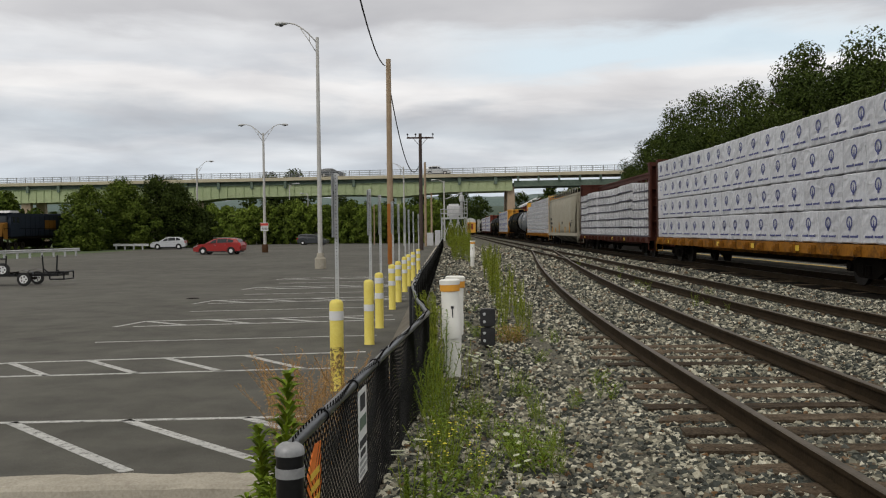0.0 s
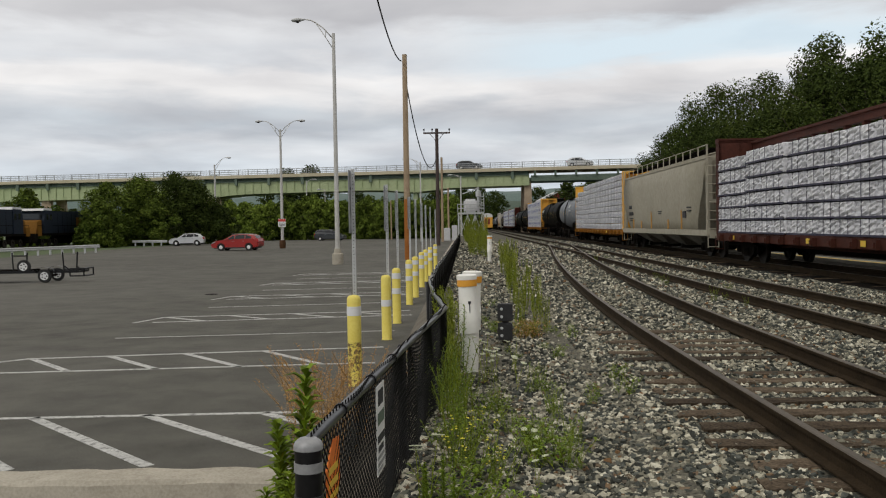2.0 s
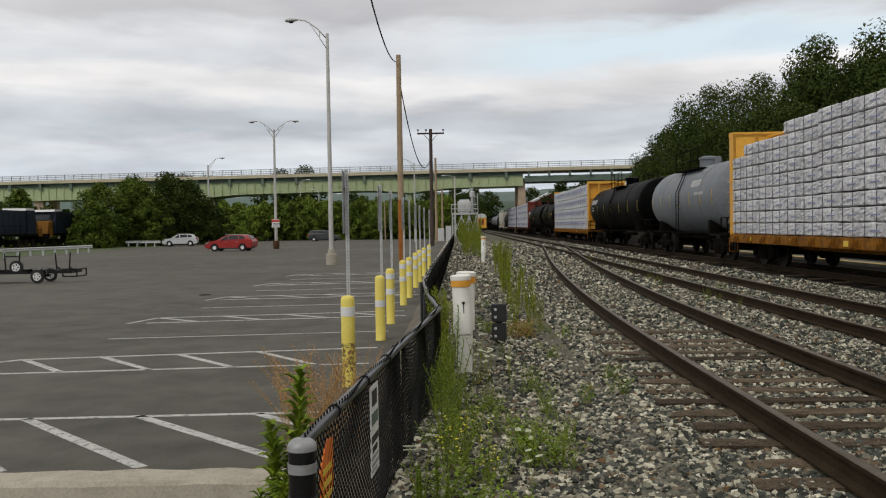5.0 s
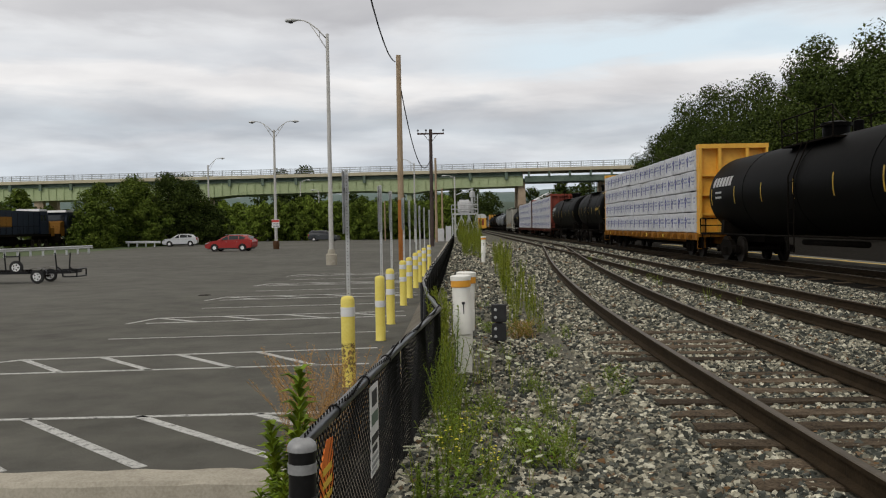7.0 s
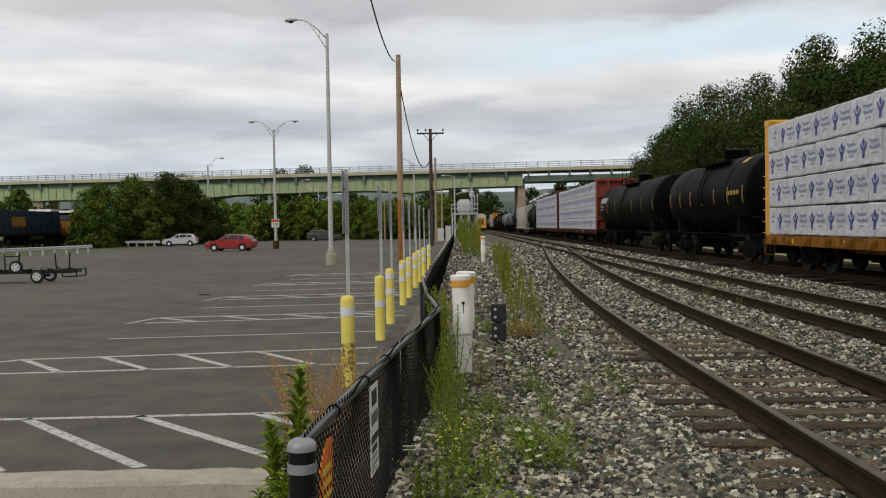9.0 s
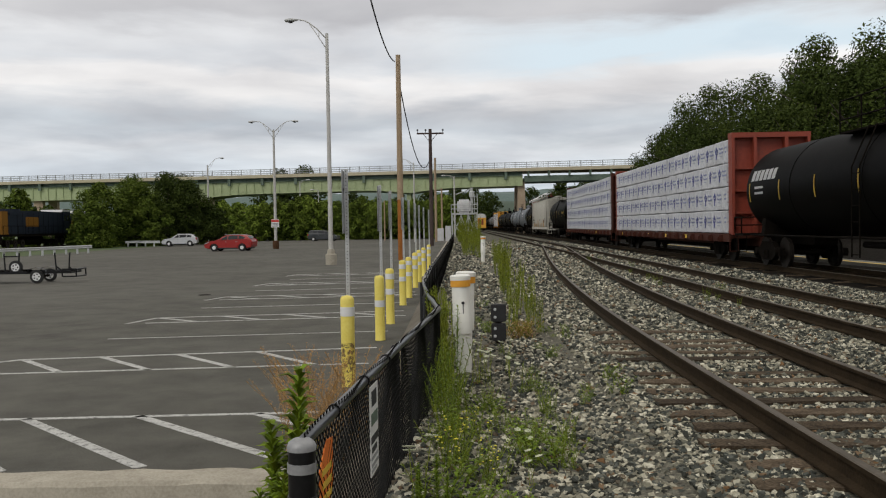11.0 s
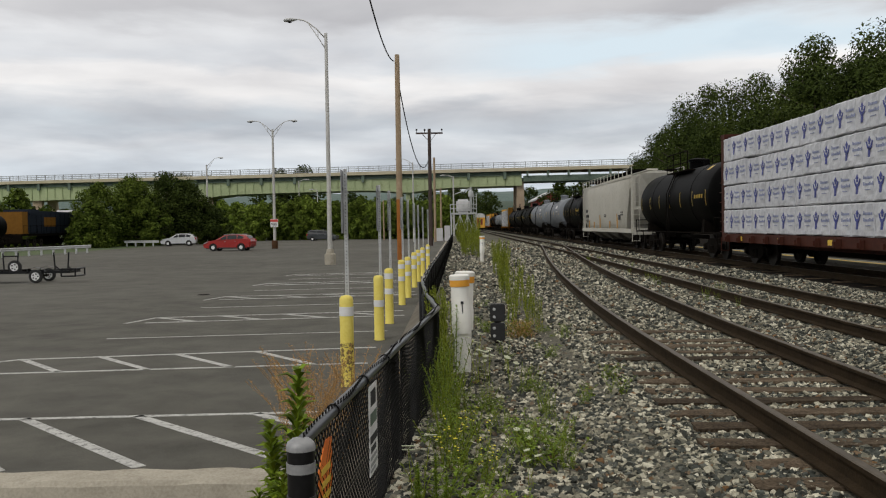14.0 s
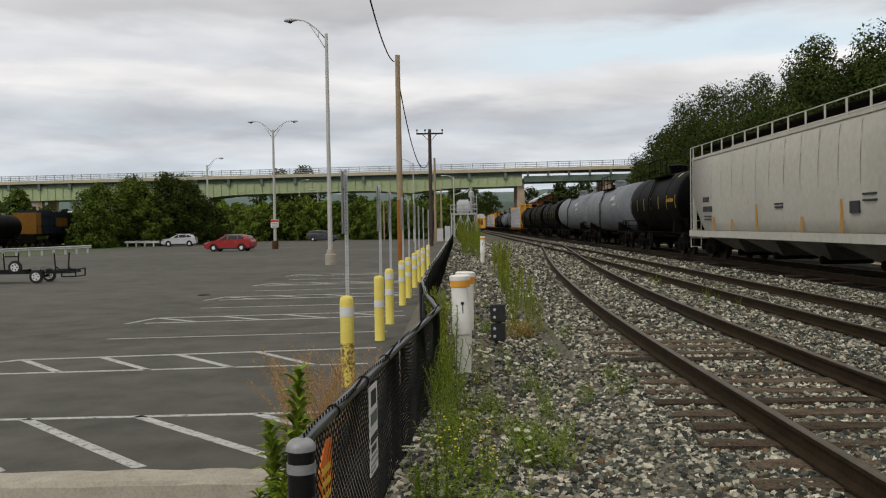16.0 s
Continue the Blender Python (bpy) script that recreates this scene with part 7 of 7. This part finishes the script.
def guard_rail(a, b, n, label):
    ob = thing("guard_rail", Matrix(), label, "guard rail")
    a, b = Vector((*a, 0.10)), Vector((*b, 0.06))
    d = (b - a).normalized()
    s = Vector((-d.y, d.x, 0))
    if s.y > 0:
        s = -s
    sec = [(0.0, 0.42), (0.06, 0.47), (0.0, 0.53), (0.0, 0.58), (0.06, 0.64), (0.0, 0.70)]
    bm = B()
    r0 = [[bm.verts.new(p + s * (o + t) + Vector((0, 0, z * 1.12))) for o, z in sec] for t in (0.06, 0.045) for p in (a, b)]
    for i in (0, 2):
        for k in range(len(sec) - 1):
            bm.faces.new((r0[i][k], r0[i][k + 1], r0[i + 1][k + 1], r0[i + 1][k]))
    part("beam", bm, M["galv"], ob, "galvanised corrugated beam")
    for k in range(n):
        p = a.lerp(b, (k + 0.3) / n)
        bm = B()
        quad_box(bm, p.x - 0.08, p.y - 0.09, -0.2, p.x + 0.08, p.y + 0.05, 0.84)
        part("post", bm, M["galv"], ob)
    return ob


guard_rail((-35.0, 89), (-41.0, 72), 12, "galvanised steel guard rail along the car park")
guard_rail((-42.6, 120), (-37.6, 119), 4, "short galvanised guard rail by the thicket")


# ---- tower by the tracks, standing railcar, sheds ----
def sand_tower():
    ob = thing("service_tower", pose(2.75, 110, 0.45), "pale steel service tower with a white tank on its platform", "tower")
    for x in (-1.5, -0.4, 0.5, 1.45):
        for y in (-0.9, 0.9):
            bm = B()
            rod(bm, (x, y, -0.2), (x, y, 3.2), 0.09, n=8)
            part("leg", bm, M["galv"], ob)
    for a, b in ((-1.5, -0.4), (-0.4, 0.5), (0.5, 1.45)):
        bm = B()
        rod(bm, (a, -0.9, 0.2), (b, -0.9, 3.0), 0.05, n=6)
        rod(bm, (b, -0.9, 0.2), (a, -0.9, 3.0), 0.05, n=6)
        part("brace", bm, M["galv"], ob)
    bm = B()
    quad_box(bm, -1.6, -1.1, 3.1, 1.6, 1.1, 3.3)
    part("platform", bm, M["galv"], ob, "steel platform")
    bm = B()
    for z in (3.8, 4.3):
        tube(bm, [(-1.6, 1.1, z), (-1.6, -1.1, z), (1.6, -1.1, z), (1.6, 1.1, z)], 0.04, 6)
    for x in (-1.6, -0.8, 0, 0.8, 1.6):
        rod(bm, (x, -1.1, 3.3), (x, -1.1, 4.3), 0.04, n=6)
    part("railing", bm, M["galv"], ob, "pipe railing")
    bm = B()
    quad_box(bm, -0.85, -0.8, 3.3, 0.8, 0.8, 4.95)
    bmesh.ops.bevel(bm, geom=list(bm.edges), offset=0.22, segments=3, affect="EDGES")
    part("tank", bm, M["roof_white"], ob, "white box-shaped tank")
    bm = B()
    rod(bm, (0.95, 0, 3.3), (0.95, 0, 6.4), 0.16)
    lathe(bm, [(0.05, 5.1), (0.32, 5.3), (0.32, 5.9), (0.05, 6.1)], (0.95, 0, 0), "z", 12)
    tube(bm, [(0.95, 0, 6.3), (-1.0, 0, 5.6)], 0.06, 6)
    part("filler_pipe", bm, M["galv"], ob, "upright filler pipe with a valve body")
    bm = B()
    for x in (1.25, 1.6):
        rod(bm, (x, -0.7, 0), (x, -0.7, 5.6), 0.04, n=6)
    for k in range(14):
        rod(bm, (1.25, -0.7, 0.3 + k * 0.38), (1.6, -0.7, 0.3 + k * 0.38), 0.025, n=6)
    part("ladder", bm, M["galv"], ob, "steel ladder")
    hut = thing("equipment_hut", pose(0.3, 112, 0.3), "small white equipment hut beside the fence", "hut")
    for x0, x1, z in ((-0.9, -0.1, 1.6), (0.1, 0.8, 1.9)):
        bm = B()
        quad_box(bm, x0, -0.6, 0, x1, 0.6, z)
        bmesh.ops.bevel(bm, geom=list(bm.edges), offset=0.04, segments=1, affect="EDGES")
        part("cabinet", bm, M["roof_white"], hut)



sand_tower()


def standing_car():
    y = 250.0
    ob = thing("boxcar", pose(10.75, y, RAIL_Z, 0, 0, -1), "orange railcar with a white rounded roof standing on the middle track", "freight car")
    bm = B()
    quad_box(bm, -1.35, -7, 0.6, 1.35, 7, 3.6)
    bmesh.ops.bevel(bm, geom=list(bm.edges), offset=0.1, segments=2, affect="EDGES")
    part("body", bm, M["car_yellow"], ob, "orange-yellow body")
    bm = B()
    pts = [(1.36, 3.45)] + [(1.36 * math.cos(a), 3.7 + 0.9 * math.sin(a)) for a in [k * math.pi / 10 for k in range(11)]] + [(-1.36, 3.45)]
    prism(bm, pts, -7.02, 7.02)
    part("roof", bm, M["roof_white"], ob, "white rounded roof")
    bm = B()
    for x in (-0.75, 0.1):
        quad_box(bm, x, -7.03, 1.5, x + 0.55, -6.98, 3.1)
    part("door", bm, M["car_red"], ob)
    bogie(ob, -5)
    bogie(ob, 5)


standing_car()


def shed(x, y, w, d, h, label):
    ob = thing("shed", pose(x, y, 0), label, "building", "sheds beyond the bridge")
    bm = B()
    prism(bm, [(-w / 2, 0), (w / 2, 0), (w / 2, h), (0, h + w * 0.22), (-w / 2, h)], 0, d)
    part("walls", bm, M["shed_red"], ob, "red board walls")
    bm = B()
    for sx in (-1, 1):
        prism(bm, [(0, h + w * 0.22 + 0.35), (sx * (w / 2 + 0.6), h - 0.15), (sx * (w / 2 + 0.6), h - 0.55), (0, h + w * 0.22)], -0.4, d + 0.4)
    part("roof", bm, M["roof_white"], ob, "pale gable roof")
    bm = B()
    quad_box(bm, -0.8, -0.05, 0.1, 0.8, 0.02, 2.3)
    part("door", bm, M["roof_grey"], ob)
    bm = B()
    quad_box(bm, -w * 0.36, -0.05, 2.2, -w * 0.2, 0.02, 3.6)
    quad_box(bm, w * 0.2, -0.05, 2.2, w * 0.36, 0.02, 3.6)
    part("window", bm, M["car_glass"], ob)


shed(26.5, 215, 7.0, 14, 8.2, "red gabled shed with a white roof beyond the bridge")
shed(34.0, 222, 12.0, 16, 6.6, "broad red gabled shed with a pale roof beyond the bridge")
shed(-26.0, 185, 8.0, 6, 3.0, "low red shed behind the scrub")


# ---- cars crossing the bridge, a sunken cover in the asphalt ----
BRIDGE_CARS = []


def bridge_rows(x0):
    return [(float(t), pose(x0 + 11.3 * t, 163 - 0.17 * (x0 + 11.3 * t) + 2.6, 12.36, 0, 0, 180 - math.degrees(math.atan(0.17)))) for t in (0, 4, 8, 12, 16)]


for x0, lab in ((-18.6, "dark car driving over the highway bridge"), (1.3, "grey car driving over the highway bridge")):
    ob = road_car(bridge_rows(x0)[0][1], "paint_dark" if x0 < 0 else "paint_silver", lab, "crossover")
    BRIDGE_CARS.append((ob, x0))
    ob["group"] = "cars on the bridge"


def drain_cover():
    bm = B()
    lathe(bm, [(0.22, -0.05), (0.22, 0.006), (0.19, 0.012), (0.02, 0.012)], n=20)
    single("drain_cover", bm, M["under"], pose(-8.2, 30.6, 0.0), "dark round cover sunk in the asphalt", "drain cover")


drain_cover()


# ---- weeds ----
def leaf_quads(rng, base, direction, length, width, verts, faces, droop=0.25):
    """A narrow bent leaf of four triangles."""
    b = np.array(base, float)
    d = np.array(direction, float)
    d /= np.linalg.norm(d)
    s = np.cross(d, (0, 0, 1.0))
    k = np.linalg.norm(s)
    s = s / k if k > 1e-4 else np.array((1.0, 0, 0))
    m = b + d * length * 0.5 + np.array((0, 0, 0.06 * length))
    t = b + d * length - np.array((0, 0, droop * length))
    i = len(verts)
    if width > 0.026:
        # broad leaves are folded along the midrib
        q = b + d * length * 0.25 + np.array((0, 0, 0.05 * length))
        rise = np.cross(s, d) * width * 0.22
        verts.extend([tuple(b), tuple(q - s * width * 0.38 + rise), tuple(q), tuple(q + s * width * 0.38 + rise), tuple(m - s * width * 0.5 + rise), tuple(m), tuple(m + s * width * 0.5 + rise), tuple(t)])
        for f in ((0, 1, 2), (0, 2, 3), (1, 4, 5, 2), (2, 5, 6, 3), (4, 7, 5), (5, 7, 6)):
            faces.append(tuple(i + k for k in f))
        return
    verts.extend([tuple(b), tuple(m - s * width / 2), tuple(m + s * width / 2), tuple(t)])
    faces.append((i, i + 1, i + 2))
    faces.append((i + 1, i + 3, i + 2))


def weed_thing(name, seed, h, stems, leaf_len, leaf_w, per_m, leafmat, stemmat, label, category, spread=0.12, flowers="", upright=0.5, bare=0.1):
    rng = np.random.default_rng(seed)
    ob = thing(name, Matrix(), label, category, "weeds along the fence")
    bm = B()
    verts, faces = [], []
    tips = []
    for k in range(stems):
        a = rng.uniform(0, math.tau)
        p = np.array((rng.uniform(-spread, spread) * 0.5, rng.uniform(-spread, spread) * 0.5, -0.04))
        lean = np.array((math.cos(a), math.sin(a), 0)) * spread * rng.uniform(0.3, 1.0)
        hh = h * rng.uniform(0.78, 1.0)
        pts = [p + np.array((0, 0, hh * f)) + lean * f ** 1.6 for f in (0, 0.33, 0.66, 1.0)]
        for q, w in zip(pts, pts[1:]):
            rod(bm, q, w, (0.0032 if stems < 20 else 0.0016) * (0.6 + h), (0.002 if stems < 20 else 0.0011) * (0.6 + h), 5, caps=False)
        tips.append(pts[-1])
        n = max(3, int(hh * per_m))
        for j in range(n):
            f = bare + (1 - bare) * j / n
            c = p + np.array((0, 0, hh * f)) + lean * f ** 1.6
            az = j * 2.4 + rng.uniform(-0.4, 0.4)
            d = (math.cos(az), math.sin(az), upright + rng.uniform(-0.2, 0.3))
            leaf_quads(rng, c, d, leaf_len * (1.1 - 0.55 * f) * rng.uniform(0.7, 1.2), leaf_w * rng.uniform(0.7, 1.2), verts, faces)
    tagged(part("stem", bm, M[stemmat], ob), kind="stuff")
    tagged(piece("leaves", raw_mesh("leaves", verts, faces, M[leafmat]), ob), kind="stuff")
    if flowers:
        for t in tips:
            if flowers == "umbel":
                bm = B()
                n = 34
                for j in range(n):
                    rr = 0.050 * math.sqrt(j / n)
                    a = j * 2.4
                    c = Vector((t[0] + rr * math.cos(a), t[1] + rr * math.sin(a), t[2] + 0.02 + rr * 0.3 * math.sin(a)))
                    lathe(bm, [(0.004, -0.003), (0.0095, 0.0), (0.004, 0.004)], c, "z", 5)
                    if j % 5 == 0:
                        rod(bm, t, c, 0.001, 0.001, 4, caps=False)
                part("umbel", bm, M["flower_white"], ob, "flat white flower head")
            else:
                for j in range(3):
                    c = Vector((t[0] + rng.uniform(-0.06, 0.06), t[1] + rng.uniform(-0.06, 0.06), t[2] - rng.uniform(-0.02, 0.16)))
                    bm = B()
                    lathe(bm, [(0.003, -0.006), (0.017, 0.0), (0.005, 0.009)], c, "z", 6)
                    part("flower", bm, M["flower_yellow"], ob, "small yellow flower")
    return ob


def build_weeds():
    rnd = random.Random(12)
    kinds = {
        "leafy": weed_thing("weed", 1, 1.70, 1, 0.20, 0.044, 100, "leaf_near", "leaf_near", "lush green leafy weed beside the fence post", "weed", 0.05, upright=0.75),
        "tall": weed_thing("weed", 2, 1.05, 7, 0.13, 0.016, 46, "grass", "grass", "tall thin green weed in the ballast", "weed", 0.22, upright=0.9),
        "tall2": weed_thing("weed", 3, 0.8, 9, 0.11, 0.014, 50, "leaf_near", "grass", "bushy green weed in the ballast", "weed", 0.30, upright=0.8),
        "dry": weed_thing("weed", 4, 1.10, 20, 0.085, 0.013, 44, "dry", "dry", "dry reddish-brown weed stalks", "weed", 0.68, upright=0.35, bare=0.35),
        "lace": weed_thing("wildflower", 5, 0.62, 3, 0.07, 0.010, 22, "grass", "grass", "white lace-like wildflower in the gravel", "wildflower", 0.22, "umbel", upright=0.6),
        "yellow": weed_thing("wildflower", 6, 0.62, 7, 0.07, 0.013, 34, "leaf_near", "grass", "small yellow wildflower among weeds", "wildflower", 0.26, "yellow", upright=0.6),
        "low": weed_thing("weed", 7, 0.30, 10, 0.10, 0.022, 50, "leaf_near", "grass", "low green weed in the gravel", "weed", 0.26, upright=0.5),
        "spire": weed_thing("weed", 8, 1.0, 1, 0.085, 0.021, 70, "leaf_near", "leaf_near", "single tall narrow-leaved weed by the marker pipe", "weed", 0.05, upright=0.7),
        "rust": weed_thing("weed", 9, 0.34, 12, 0.09, 0.014, 44, "dry", "grass", "low rust-red weed patch", "weed", 0.34, upright=0.7),
    }
    used = set()

    def plant(kind, x, y, s=1.0, z=None):
        u = x - SLANT * y
        zz = ground_height(u, y) if z is None else z
        m = pose(x, y, zz, 0, 0, rnd.uniform(0, 360))
        if kind not in used:
            used.add(kind)
            ob = kinds[kind]
            ob.matrix_basis = m
        else:
            ob = copy_thing(kinds[kind], m)
        ob.scale = (s, s, s * rnd.uniform(0.92, 1.08))
    # beside the terminal post
    for x, y, k in ((-0.735, 4.30, 1.06), (-0.70, 4.42, 0.95), (-0.82, 4.30, 0.93), (-0.86, 4.40, 0.80), (-0.90, 4.28, 0.66), (-0.80, 4.15, 0.70), (-0.75, 4.10, 0.78)):
        plant("leafy", x, y, k, 0.02)
    plant("dry", -1.28, 9.0, 1.0, 0.0)
    plant("dry", -1.12, 9.5, 0.9, 0.05)
    plant("dry", -1.45, 9.3, 0.75, 0.0)
    plant("dry", -1.30, 8.6, 0.8, 0.0)
    plant("dry", -1.38, 9.7, 0.9, 0.0)
    # at the foot of the fence and round the pipe
    for k in range(7):
        plant("tall2", -0.06 + rnd.uniform(-0.05, 0.07), 8.0 + k * 0.36, rnd.uniform(0.7, 0.95))
    for k in range(6):
        plant("tall", -0.02 + rnd.uniform(-0.06, 0.05), 9.8 + k * 0.5, rnd.uniform(0.8, 1.05))
    for k in range(6):
        plant("tall2", 0.05 + rnd.uniform(-0.06, 0.12), 7.2 + k * 0.35, rnd.uniform(0.4, 0.6))
    plant("spire", 0.155, 9.3, 1.08)
    plant("lace", 0.33, 9.75, 0.95)
    for x, y, k in ((-0.14, 4.85, 0.27), (-0.06, 5.0, 0.30), (-0.17, 5.15, 0.24), (0.0, 4.8, 0.25)):
        plant("leafy", x, y, k)
    # belt of tall weeds between path and track
    for k in range(40):
        y = 14.0 + 33 * (k / 40) ** 1.15
        plant("tall", 0.735 + (0.025 + SLANT) * y + rnd.uniform(-0.22, 0.24), y, rnd.choice((0.45, 0.6, 0.75, 0.9, 1.15)))
    for k in range(40):
        y = 46 + 46 * (k / 40)
        plant("tall", 0.9 + SLANT * y + rnd.uniform(-0.5, 0.8), y, rnd.uniform(1.0, 1.5))
    for k in range(5):
        plant("rust", 1.22 + rnd.uniform(-0.2, 0.3), 13.6 + rnd.uniform(-0.3, 0.5), rnd.uniform(0.8, 1.1))
    # low growth in the foreground gravel
    for k in range(11):
        plant("low", rnd.uniform(-0.1, 0.75), rnd.uniform(5.0, 8.6), rnd.uniform(0.6, 1.2))
    for k in range(30):
        y = rnd.uniform(7, 20)
        plant("low", rnd.uniform(0.3, 1.7) + SLANT * y, y, rnd.uniform(0.35, 0.75))
    for k in range(18):
        y = rnd.uniform(6, 12)
        plant("tall2", rnd.uniform(0.35, 1.0), y, rnd.uniform(0.22, 0.4))
    for k in range(4):
        plant("tall2", rnd.uniform(0.0, 0.42), rnd.uniform(5.2, 7.4), rnd.uniform(0.4, 0.62))
    for x, y, s in ((0.02, 6.1, 0.6), (0.14, 6.7, 0.6), (0.27, 5.9, 0.5)):
        plant("yellow", x, y, s)
    for x, y, s in ((-0.14, 5.3, 0.8), (0.45, 9.6, 0.75), (0.66, 9.3, 0.7), (0.55, 6.4, 0.5), (0.40, 9.9, 0.6), (0.44, 10.2, 0.55), (0.72, 10.4, 0.7), (0.58, 5.9, 0.45)):
        plant("lace", x, y, s)
    for k in range(14):
        y = rnd.uniform(16, 40)
        plant("tall2", 4.95 + 0.045 * y + rnd.uniform(-0.4, 0.4), y, rnd.uniform(0.25, 0.5))
    # scrub near the tower and grass at the far fence
    for k in range(24):
        y = rnd.uniform(60, 112)
        plant("tall", 1.6 + SLANT * y * 0.6 + rnd.uniform(-1.0, 1.2), y, rnd.uniform(1.5, 2.6))


build_weeds()


def motions():
    for ob, s in MOVING:
        walk(ob, train_rows(s))
    for ob, y in LOCO_THINGS:
        walk(ob, loco_rows(y))
    for ob, x0 in BRIDGE_CARS:
        walk(ob, bridge_rows(x0))


motions()
